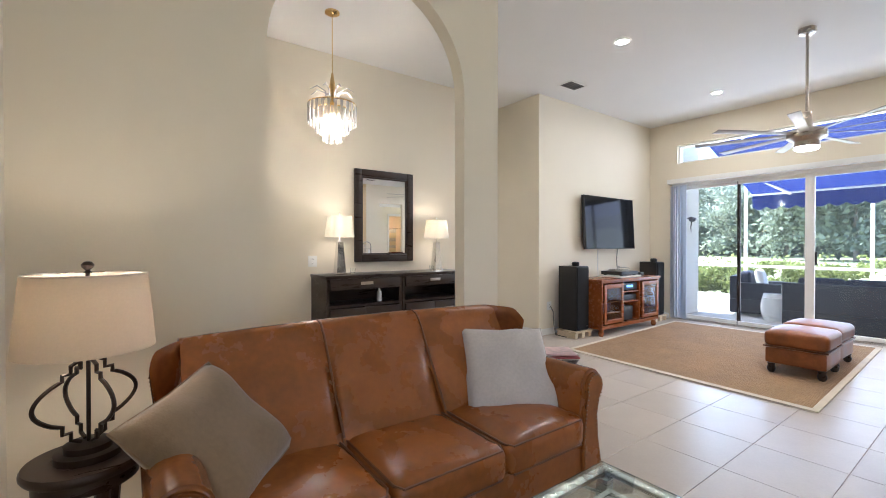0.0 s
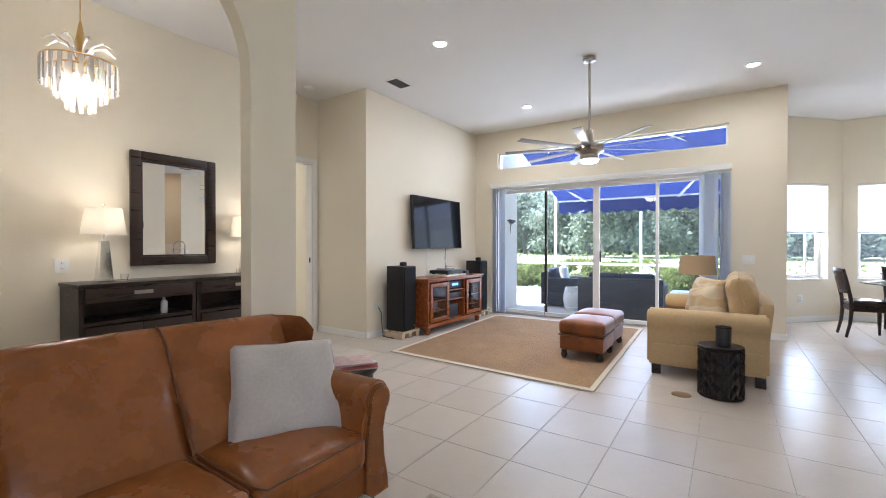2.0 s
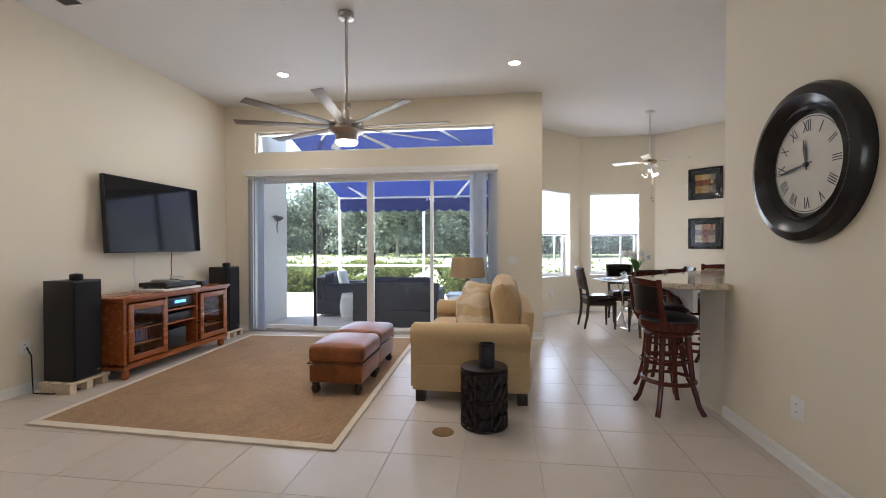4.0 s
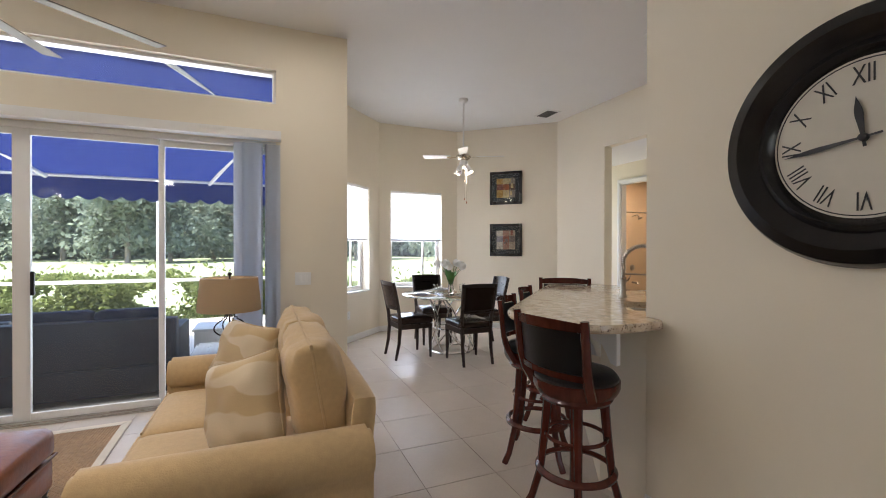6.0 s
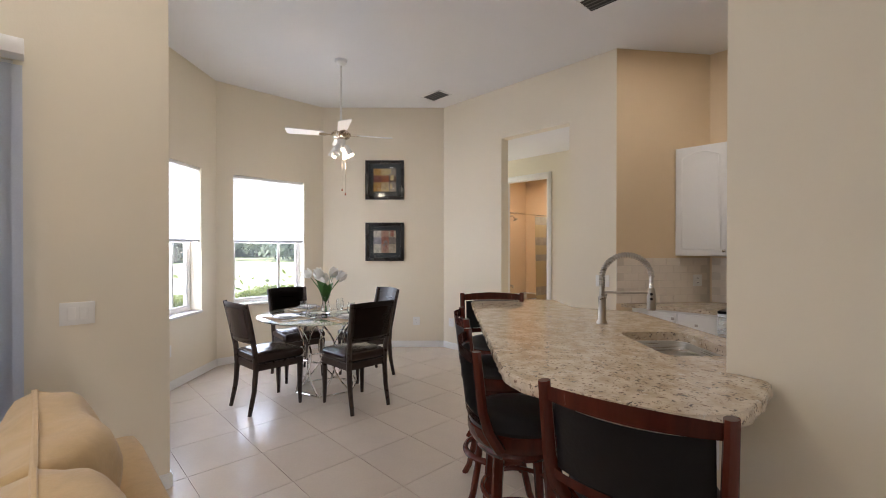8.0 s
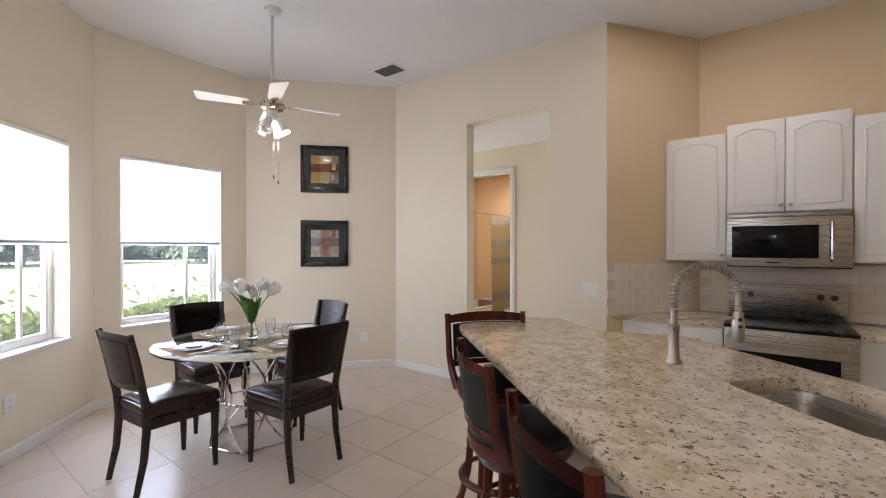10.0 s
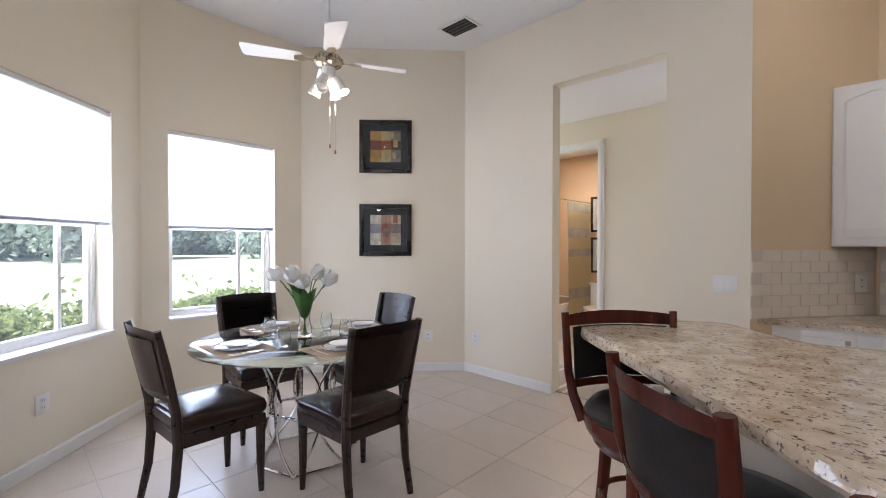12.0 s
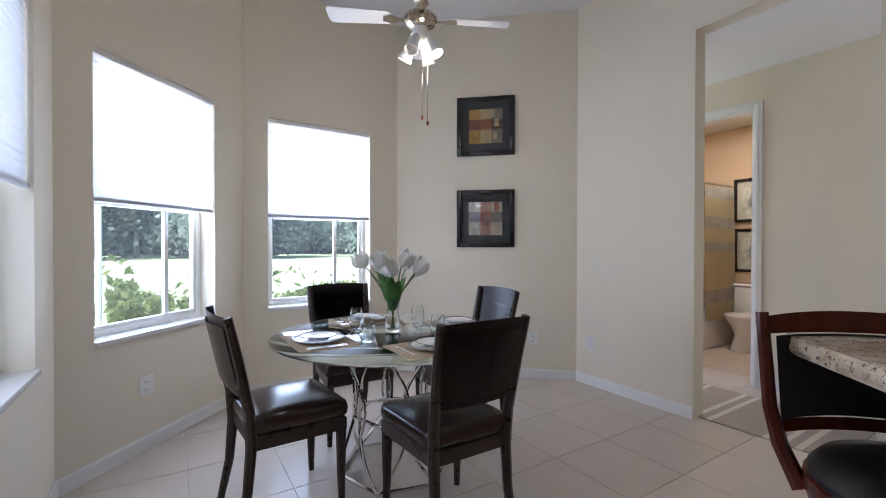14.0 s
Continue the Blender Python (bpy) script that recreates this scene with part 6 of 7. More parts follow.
    part("hose", sweep([e, e + Vector((0, 0, -0.04)), e + Vector((0, 0, -0.07))], [0.010, 0.010, 0.012], 8), STEEL, t2)
    sp = part("spray_head", lathe([(0, 0), (0.020, 0), (0.022, 0.01), (0.022, 0.06), (0.017, 0.11), (0.013, 0.115), (0, 0.115)], 16, at=(e.x, e.y, 0.075)), NICKEL, t2)
    for z in (0.135, 0.16):
        part("button", moved(lathe([(0, 0), (0.008, 0), (0.006, 0.005), (0, 0.005)], 10), Matrix.Translation((e.x, e.y, z)) @ pose(0, 0, 0, 90, 0, 200) @ Matrix.Translation((0, 0, 0.020))), BLACK, sp)
    part("support_arm", sweep([(0, 0, 0.165), dirv * 0.10 + Vector((0, 0, 0.165)), Vector((e.x, e.y, 0.165))], 0.006, 8), NICKEL, t2)
    part("lever", sweep([(0, 0, 0.10), (0.01, -0.05, 0.115), (0.015, -0.085, 0.15)], [0.008, 0.006, 0.005], 8), NICKEL, t2)
    for x, y, rz in ((5.98, -1.44, 5), (5.80, -1.40, -70)):
        b = thing("corbel", pose(x, y, BAR_Z - 0.0405, 0, 0, rz), "white scrolled wooden corbel under the bar top", "bracket", "bar corbels")
        pr = [(0, 0), (0.19, 0), (0.19, -0.02), (0.15, -0.035), (0.12, -0.07), (0.075, -0.085), (0.05, -0.13), (0.03, -0.17), (0, -0.18)]
        part("scroll", moved(prism(pr, -0.02, 0.02), Matrix(((0, 0, 1, 0), (1, 0, 0, 0), (0, 1, 0, 0), (0, 0, 0, 1)))), TRIM, b)


bar()


def bar_stool(m, label):
    """A swivel stool: round seat, curved back in front of a bent frame, four splayed legs and a foot ring; faces -y."""
    t = thing("bar_stool", m, label, "stool", "bar stools")
    zs = 0.66
    part("seat", lathe([(0, zs + 0.085), (0.12, zs + 0.082), (0.185, zs + 0.068), (0.205, zs + 0.045), (0.205, zs + 0.03), (0, zs + 0.03)], 36), BLACKL, t, "black leather seat")
    part("seat_ring", lathe([(0, zs - 0.035), (0.195, zs - 0.035), (0.205, zs - 0.02), (0.212, zs + 0.0), (0.212, zs + 0.03), (0.20, zs + 0.034), (0, zs + 0.03)], 36), STOOLW, t)
    part("swivel", lathe([(0, zs - 0.075), (0.17, zs - 0.075), (0.18, zs - 0.06), (0.17, zs - 0.042), (0, zs - 0.035)], 32), STOOLW, t)
    def curve(r, w, z0, z1, th, bow=1.0, n=14, zb=0.0):
        bm = bmesh.new()
        rows = []
        for i in range(n + 1):
            u = 2 * i / n - 1
            x = u * w / 2
            y = 0.215 - 0.055 * bow * u * u
            row = []
            for j, v in enumerate(np.linspace(0, 1, 7)):
                z = z0 + (z1 - z0) * v + zb * (1 - u * u) * (v > 0.9)
                lean = (z - 0.7) * 0.12
                row.append(bm.verts.new((x, y + lean, z)))
            rows.append(row)
        for a, b in zip(rows, rows[1:]):
            for j in range(6):
                bm.faces.new((a[j], b[j], b[j + 1], a[j + 1]))
        bmesh.ops.solidify(bm, geom=bm.faces[:], thickness=th)
        bmesh.ops.recalc_face_normals(bm, faces=bm.faces)
        es = [e for e in bm.edges if len(e.link_faces) == 2 and e.calc_face_angle(0) > 1.2]
        bmesh.ops.bevel(bm, geom=es, offset=min(abs(th) * 0.3, 0.006), segments=2, affect="EDGES")
        return bm
    part("top_rail", curve(0.2, 0.45, 0.965, 1.005, 0.03, zb=0.012), STOOLW, t)
    part("lower_rail", curve(0.2, 0.43, 0.735, 0.765, 0.026), STOOLW, t)
    part("back_pad", curve(0.2, 0.385, 0.768, 0.962, 0.035), BLACKL, t, "black leather back pad")
    for sgn in (-1, 1):
        part("back_post", sweep([(sgn * 0.185, 0.105, zs - 0.02), (sgn * 0.205, 0.150, zs + 0.06), (sgn * 0.216, 0.172, 0.80), (sgn * 0.222, 0.196, 1.018)], [0.026, 0.024, 0.021, 0.019], 8, flat=0.75), STOOLW, t)
    for k in range(4):
        a = math.pi / 4 + k * math.pi / 2
        c, s_ = math.cos(a), math.sin(a)
        part("leg", sweep([(0.135 * c, 0.135 * s_, zs - 0.06), (0.15 * c, 0.15 * s_, 0.42), (0.175 * c, 0.175 * s_, 0.20), (0.215 * c, 0.215 * s_, 0.06), (0.25 * c, 0.25 * s_, 0.0)], [0.024, 0.022, 0.019, 0.018, 0.019], 8), STOOLW, t)
    part("foot_ring", sweep([(0.185 * math.cos(x), 0.185 * math.sin(x), 0.235) for x in np.linspace(0, 2 * math.pi, 41)[:-1]], 0.014, 8, closed=True, flat=1.3), STOOLW, t)
    part("leg_ring", sweep([(0.150 * math.cos(x), 0.150 * math.sin(x), 0.40) for x in np.linspace(0, 2 * math.pi, 41)[:-1]], 0.010, 8, closed=True), STOOLW, t)
    return t


st = bar_stool(pose(5.953, -1.27, 0, 0, 0, 8.7), "dark cherry swivel bar stool with a black leather back")
for x, y, rz, tall in ((6.525, -1.44, -42.8, 1.0), (7.03, -1.92, -42.8, 1.0), (7.36, -2.31, -131.5, 1.035)):
    copy_thing(st, pose(x, y, 0, 0, 0, rz) @ Matrix.Diagonal((1, 1, tall, 1)))


def cab_door(x0, x1, z0, z1, y, parent, arch=True, knob=None):
    """A white raised-panel cabinet door facing +y."""
    d = part("door", box(x0, y - 0.02, z0, x1, y, z1, 0.004), CABW, parent)
    i = 0.055
    if arch:
        pts = [(x0 + i, z0 + i), (x1 - i, z0 + i), (x1 - i, z1 - i - 0.05)] + [(x1 - i - (x1 - x0 - 2 * i) * q, z1 - i - 0.05 + 0.05 * math.sin(math.pi * q)) for q in np.linspace(0, 1, 12)[1:-1]] + [(x0 + i, z1 - i - 0.05)]
    else:
        pts = [(x0 + i * 0.6, z0 + i * 0.6), (x1 - i * 0.6, z0 + i * 0.6), (x1 - i * 0.6, z1 - i * 0.6), (x0 + i * 0.6, z1 - i * 0.6)]
    turn = Matrix(((1, 0, 0, 0), (0, 0, 1, 0), (0, 1, 0, 0), (0, 0, 0, 1)))
    part("groove", sweep([(x, y + 0.001, z) for x, z in pts], 0.006, 6, closed=True), CABW, d)
    cx, cz = sum(p[0] for p in pts) / len(pts), sum(p[1] for p in pts) / len(pts)
    inner = [(cx + (x - cx) * 0.9, cz + (z - cz) * 0.93) for x, z in pts]
    part("panel", moved(prism(inner, y - 0.002, y + 0.005), turn), CABW, d)
    if knob:
        part("knob", box(knob[0] - 0.013, y, knob[1] - 0.013, knob[0] + 0.013, y + 0.022, knob[1] + 0.013, 0.004), NICKEL, d, "square nickel knob")
    return d


def kitchen():
    zc = 0.84
    u1 = thing("wall_cabinet", pose(0, 0, 0.03), "white arched raised-panel wall cabinet", "cabinet", "kitchen wall cabinets")
    part("body", box(6.50, YK + 0.001, 1.278, 7.02, -4.612, 2.34, 0.003), CABW, u1)
    cab_door(6.505, 6.945, 1.285, 2.333, -4.59, u1, knob=(6.53, 1.33))
    u2 = thing("wall_cabinet", pose(0, 0, 0.03), "white arched two-door wall cabinet above the microwave", "cabinet", "kitchen wall cabinets")
    part("body", box(5.74, YK + 0.001, 1.665, 6.499, -4.612, 2.40, 0.003), CABW, u2)
    cab_door(6.125, 6.494, 1.672, 2.393, -4.59, u2, knob=(6.15, 1.72))
    cab_door(5.745, 6.118, 1.672, 2.393, -4.59, u2, knob=(6.09, 1.72))
    u3 = thing("wall_cabinet", pose(0, 0, 0.03), "white arched raised-panel wall cabinet", "cabinet", "kitchen wall cabinets")
    part("body", box(5.0, YK + 0.001, 1.278, 5.739, -4.612, 2.34, 0.003), CABW, u3)
    cab_door(5.37, 5.734, 1.285, 2.333, -4.59, u3)
    cab_door(5.005, 5.363, 1.285, 2.333, -4.59, u3)
    mw = thing("microwave", pose(0, 0, 0.03), "stainless over-range microwave with a black window", "microwave")
    part("body", box(5.745, YK + 0.001, 1.235, 6.495, -4.56, 1.66, 0.004), BLACK, mw)
    part("door", box(5.745, -4.56, 1.245, 6.495, -4.535, 1.625, 0.006), STEEL, mw)
    part("window", box(5.93, -4.535, 1.31, 6.46, -4.531, 1.56, 0.001), GLOSSB, mw)
    part("vent_grille", box(5.75, -4.56, 1.628, 6.49, -4.538, 1.657, 0.004), STEEL, mw)
    part("handle", sweep([(5.86, -4.53, 1.29), (5.86, -4.49, 1.31), (5.86, -4.485, 1.44), (5.86, -4.49, 1.57), (5.86, -4.53, 1.59)], 0.012, 8), CHROME, mw)
    part("badge", box(6.15, -4.534, 1.27, 6.24, -4.5325, 1.28), IRON, mw)
    rg = thing("range", pose(0, 0, 0), "stainless electric range with a black glass cooktop", "stove")
    part("body", box(5.745, YK + 0.03, 0.02, 6.495, -4.26, zc - 0.02, 0.003), STEEL, rg)
    part("cooktop", box(5.745, YK + 0.12, zc - 0.02, 6.495, -4.235, zc + 0.004, 0.004), GLOSSB, rg, "black glass cooktop")
    part("control_panel", moved(box(-0.375, 0, 0, 0.375, 0.05, 0.22, 0.008), pose(6.12, YK + 0.07, zc + 0.005, -8, 0, 0) @ Matrix.Diagonal((1, 1, 1.3, 1))), STEEL, rg)
    part("display", box(5.98, YK + 0.113, zc + 0.15, 6.23, YK + 0.1305, zc + 0.23, 0.002), GLOSSB, rg)
    for x in (5.82, 5.90, 6.34, 6.42):
        part("dial", moved(lathe([(0, 0.025), (0.022, 0.024), (0.026, 0), (0, 0)], 18), Matrix.Translation((x, YK + 0.132, zc + 0.19)) @ pose(0, 0, 0, -82, 0, 0)), BLACK, rg)
    d = part("oven_door", box(5.75, -4.26, 0.20, 6.49, -4.22, zc - 0.05, 0.006), STEEL, rg)
    part("window", box(5.84, -4.2205, 0.30, 6.40, -4.216, zc - 0.18, 0.001), GLOSSB, d)
    part("handle", sweep([(5.80, -4.22, zc - 0.10), (5.80, -4.175, zc - 0.10), (6.44, -4.175, zc - 0.10), (6.44, -4.22, zc - 0.10)], 0.012, 8), STEEL, d)
    part("drawer", box(5.75, -4.26, 0.03, 6.49, -4.225, 0.19, 0.006), STEEL, rg)
    bc = thing("base_cabinet", pose(0, 0, 0), "white kitchen base cabinet with a door and drawers", "cabinet", "kitchen base cabinets")
    part("body", prism([(6.505, YK + 0.02), (6.72, YK + 0.02), (7.27, -4.22), (7.12, -4.27), (6.505, -4.30)], 0.09, zc - 0.04), CABW, bc)
    cab_door(6.83, 7.09, 0.13, zc - 0.06, -4.272, bc, arch=False, knob=(6.86, zc - 0.11))
    for z0, z1 in ((0.60, zc - 0.06), (0.36, 0.59), (0.12, 0.35)):
        dr = part("drawer", box(6.51, -4.30, z0, 6.82, -4.278, z1, 0.005), CABW, bc)
        part("knob", box(6.652, -4.278, (z0 + z1) / 2 - 0.012, 6.678, -4.256, (z0 + z1) / 2 + 0.012, 0.004), NICKEL, dr)
    ct = solid("countertop", prism([(6.50, YK + 0.015), (6.725, YK + 0.015), (7.305, -4.13), (7.22, -4.20), (7.05, -4.245), (6.50, -4.26)], zc - 0.038, zc, bev=0.006), GRANITE, "speckled beige granite countertop beside the range", "countertop")
    b2 = thing("base_cabinet", pose(0, 0, 0), "white kitchen base cabinet", "cabinet", "kitchen base cabinets")
    part("body", box(4.2, YK + 0.02, 0.09, 5.74, -4.30, zc - 0.04), CABW, b2)
    solid("countertop", box(4.2, YK + 0.015, zc - 0.038, 5.74, -4.26, zc, 0.006), GRANITE, "speckled beige granite kitchen countertop", "countertop")


kitchen()
plate("outlet", along((7.32, YH), (6.73, YK)) @ pose(0.86, -0.014, 1.06, 0, 0, 180), 1, "white outlet in the tiled backsplash", toggles=False)


# ---- breakfast nook ----
TX, TY, TZ = 9.30, -2.06, 0.74


def dining_table():
    t = thing("dining_table", pose(TX, TY, 0), "round glass dining table on a chrome lattice base", "table")
    part("glass_top", lathe([(0, TZ - 0.012), (0.635, TZ - 0.012), (0.645, TZ - 0.008), (0.645, TZ - 0.003), (0.64, TZ), (0, TZ)], 72), TABGL, t, "greenish clear glass top").visible_shadow = False
    R = 0.30
    n = 6
    for z, r in ((0.012, R), (TZ - 0.024, R), (0.30, 0.22)):
        part("hoop", sweep([(r * math.cos(2 * math.pi * k / n + 0.3), r * math.sin(2 * math.pi * k / n + 0.3), z) for k in range(n)], 0.010, 8, closed=True), CHROME, t)
    for k in range(n):
        for s in (-1, 1):
            pts = []
            for q in np.linspace(0, 1, 15):
                a = 2 * math.pi * k / n + 0.3 + s * 0.62 * math.sin(math.pi * q)
                r = R - 0.07 * math.sin(math.pi * q)
                pts.append((r * math.cos(a), r * math.sin(a), 0.012 + (TZ - 0.036) * q))
            part("arc", sweep(pts, 0.009, 7), CHROME, t)


dining_table()


def dining_chair(m):
    """Dark wood chair with leather seat and framed leather back; faces -y."""
    t = thing("dining_chair", m, "dark espresso wood dining chair with dark leather seat and back", "chair", "chairs round the glass table")
    bm = puff(-0.225, -0.235, 0.395, 0.225, 0.20, 0.475, 0.035, 0.018, 8)
    for v in bm.verts:
        v.co.x *= 1 - 0.10 * (v.co.y + 0.235) / 0.435
    part("seat", bm, CHAIRL, t, "dark brown leather seat")
    part("seat_frame", prism([(-0.215, -0.22), (0.215, -0.22), (0.19, 0.19), (-0.19, 0.19)], 0.34, 0.398, bev=0.004), DARKW, t)
    for sgn in (-1, 1):
        part("front_leg", sweep([(sgn * 0.195, -0.20, 0.35), (sgn * 0.195, -0.20, 0.15), (sgn * 0.197, -0.203, 0)], [0.026, 0.021, 0.015], 8, flat=1.0), DARKW, t)
        part("back_leg", sweep([(sgn * 0.182, 0.245, 0.0), (sgn * 0.18, 0.205, 0.18), (sgn * 0.18, 0.19, 0.36), (sgn * 0.185, 0.20, 0.50), (sgn * 0.198, 0.245, 0.72), (sgn * 0.207, 0.285, 0.885)], [0.017, 0.021, 0.024, 0.023, 0.021, 0.018], 8), DARKW, t)
    def shell(w0, w1, z0, z1, y_off, th, crown=0.0):
        bm = bmesh.new()
        rows = []
        for i in range(13):
            u = i / 6 - 1
            row = []
            for v in np.linspace(0, 1, 6):
                z = z0 + (z1 - z0) * v + crown * (1 - u * u) * v
                w = w0 + (w1 - w0) * v
                y = 0.195 + 0.30 * max(0, z - 0.5) * 0.75 + 0.03 * (1 - u * u) + y_off
                row.append(bm.verts.new((u * w / 2, y, z)))
            rows.append(row)
        for a, b in zip(rows, rows[1:]):
            for j in range(5):
                bm.faces.new((a[j], b[j], b[j + 1], a[j + 1]))
        bmesh.ops.solidify(bm, geom=bm.faces[:], thickness=th)
        bmesh.ops.recalc_face_normals(bm, faces=bm.faces)
        es = [e for e in bm.edges if len(e.link_faces) == 2 and e.calc_face_angle(0) > 1.2]
        bmesh.ops.bevel(bm, geom=es, offset=abs(th) * 0.3, segments=2, affect="EDGES")
        return bm
    part("back_frame", shell(0.40, 0.43, 0.565, 0.885, 0.012, 0.022, 0.008), DARKW, t)
    part("back_pad", shell(0.345, 0.365, 0.605, 0.845, 0.026, 0.045, 0.004), CHAIRL, t, "dark leather back panel")
    return t


ch = dining_chair(pose(9.294, -1.475, 0, 0, 0, 5) @ Matrix.Diagonal((1, 1, 1.05, 1)))
for x, y, rz in ((8.765, -2.05, 90), (9.91, -2.03, -92), (9.40, -2.57, 176)):
    copy_thing(ch, pose(x, y, 0, 0, 0, rz))


def place_setting(a, r=0.42):
    """Mat, two plates, cutlery and a stemless glass at the angle a round the table."""
    m = pose(TX, TY, TZ + 0.0005, 0, 0, a)
    pm = thing("placemat", m, "tan woven placemat on the glass table", "placemat", "placemats")
    part("mat", box(r - 0.15, -0.20, 0, r + 0.14, 0.20, 0.003), mat("tan_placemat", (0.40, 0.30, 0.19), 0.9, var=0.1, scale=60, bump=0.4, bscale=200) if not bpy.data.materials.get("tan_placemat") else bpy.data.materials["tan_placemat"], pm)
    for i, (rad, z) in enumerate(((0.125, 0.0035), (0.095, 0.0175))):
        p = thing("dinner_plate", m @ pose(r, 0, z), "white plate with a dark rim" if i == 0 else "small white plate with a dark rim stacked on a larger one", "plate", "plates")
        part("dish", lathe([(0, 0), (rad * 0.62, 0), (rad * 0.7, 0.004), (rad, 0.014), (rad, 0.016), (rad * 0.68, 0.007), (0, 0.005)], 40), CERAMIC, p)
        part("rim_band", lathe([(rad * 0.90, 0.0135), (rad * 0.985, 0.0162), (rad * 0.985, 0.0168), (rad * 0.90, 0.0142)], 40), IRON, p, "dark rim band")
    for k, off in enumerate((-0.155, 0.15, 0.172)):
        c = thing("knife" if k == 0 else "fork", m @ pose(r, off, 0.0035), "polished steel cutlery beside the plate", "cutlery", "cutlery")
        part("handle", box(0.0, -0.005, 0, 0.10, 0.005, 0.004, 0.001), CHROME, c)
        part("blade" if k == 0 else "tines", box(-0.09, -0.008, 0.001, 0.0, 0.008, 0.003, 0.001), CHROME, c)
    g = thing("wine_tumbler", m @ pose(r - 0.20, 0.14, 0), "clear stemless wine glass on the table", "glass", "stemless glasses")
    part("bowl", lathe([(0, 0.001), (0.027, 0.001), (0.038, 0.025), (0.041, 0.05), (0.036, 0.09), (0.030, 0.115), (0.029, 0.115), (0.034, 0.09), (0.039, 0.05), (0.036, 0.026), (0.025, 0.006), (0, 0.006)], 28), GLASSW, g)


for a in (90, 180, 0, 270):
    place_setting(a)


def tulips():
    v = thing("vase", pose(TX + 0.03, TY + 0.0, TZ + 0.0005), "clear glass vase holding white tulips", "vase")
    part("glass", lathe([(0, 0), (0.035, 0), (0.045, 0.02), (0.042, 0.06), (0.030, 0.11), (0.038, 0.16), (0.046, 0.18), (0.044, 0.18), (0.035, 0.158), (0.027, 0.11), (0.039, 0.06), (0.041, 0.022), (0, 0.006)], 28), GLASSW, v)
    b = thing("tulip_bunch", pose(TX + 0.03, TY + 0.0, TZ + 0.0005), "bunch of white tulips with green leaves", "flowers")
    rnd = random.Random(12)
    for k in range(9):
        a = 2 * math.pi * k / 9 + rnd.uniform(-0.3, 0.3)
        lean = rnd.uniform(0.05, 0.17)
        h = rnd.uniform(0.30, 0.38)
        tip = Vector((math.cos(a) * lean, math.sin(a) * lean, h))
        part("stem", sweep([(math.cos(a) * -0.012, math.sin(a) * -0.012, 0.012), (math.cos(a) * 0.012, math.sin(a) * 0.012, 0.16), tip * 0.85 + Vector((0, 0, 0.03)), tip], 0.0035, 6), GREENL, b)
        out = Vector((math.cos(a) * 0.7, math.sin(a) * 0.7, 1)).normalized()
        q = out.to_track_quat("Z", "Y").to_matrix().to_4x4()
        for i in range(6):
            bm = bmesh.new()
            w = []
            th = i * math.pi / 3
            for s in range(7):
                f = s / 6
                rr = 0.034 * math.sin(min(1, f * 1.25 + 0.12) * math.pi * 0.62) * (0.9 if i % 2 else 1.0)
                hw = 0.027 * math.sin(math.pi * min(0.97, f * 0.9 + 0.08))
                c, s_ = math.cos(th), math.sin(th)
                w.append([bm.verts.new((rr * c - d * s_ * hw, rr * s_ + d * c * hw, f * 0.078)) for d in (-1, 0, 1)])
            for x, y in zip(w, w[1:]):
                for j in range(2):
                    bm.faces.new((x[j], x[j + 1], y[j + 1], y[j]))
            part("petal", moved(bm, Matrix.Translation(tip) @ q @ Matrix.Scale(1.2, 4)), PETAL, b, "white tulip petal")
    for k in range(11):
        a = rnd.uniform(0, 6.28)
        L = rnd.uniform(0.15, 0.22)
        bm = bmesh.new()
        rows = []
        for s in range(9):
            f = s / 8
            r = 0.02 + 0.10 * f ** 1.4
            z = 0.12 + L * math.sin(f * 1.35)
            w = 0.029 * math.sin(math.pi * min(0.98, f * 0.86 + 0.14))
            c, s_ = math.cos(a), math.sin(a)
            rows.append([bm.verts.new((r * c - d * s_ * w, r * s_ + d * c * w, z - 0.006 * (1 - abs(d)))) for d in (-1, 0, 1)])
        for x, y in zip(rows, rows[1:]):
            for j in range(2):
                bm.faces.new((x[j], x[j + 1], y[j + 1], y[j]))
        part("leaf", bm, GREENL, b)


tulips()


FANM = mat("antique_brass_chrome", (0.60, 0.53, 0.42), 0.16, 1.0, var=0.05)


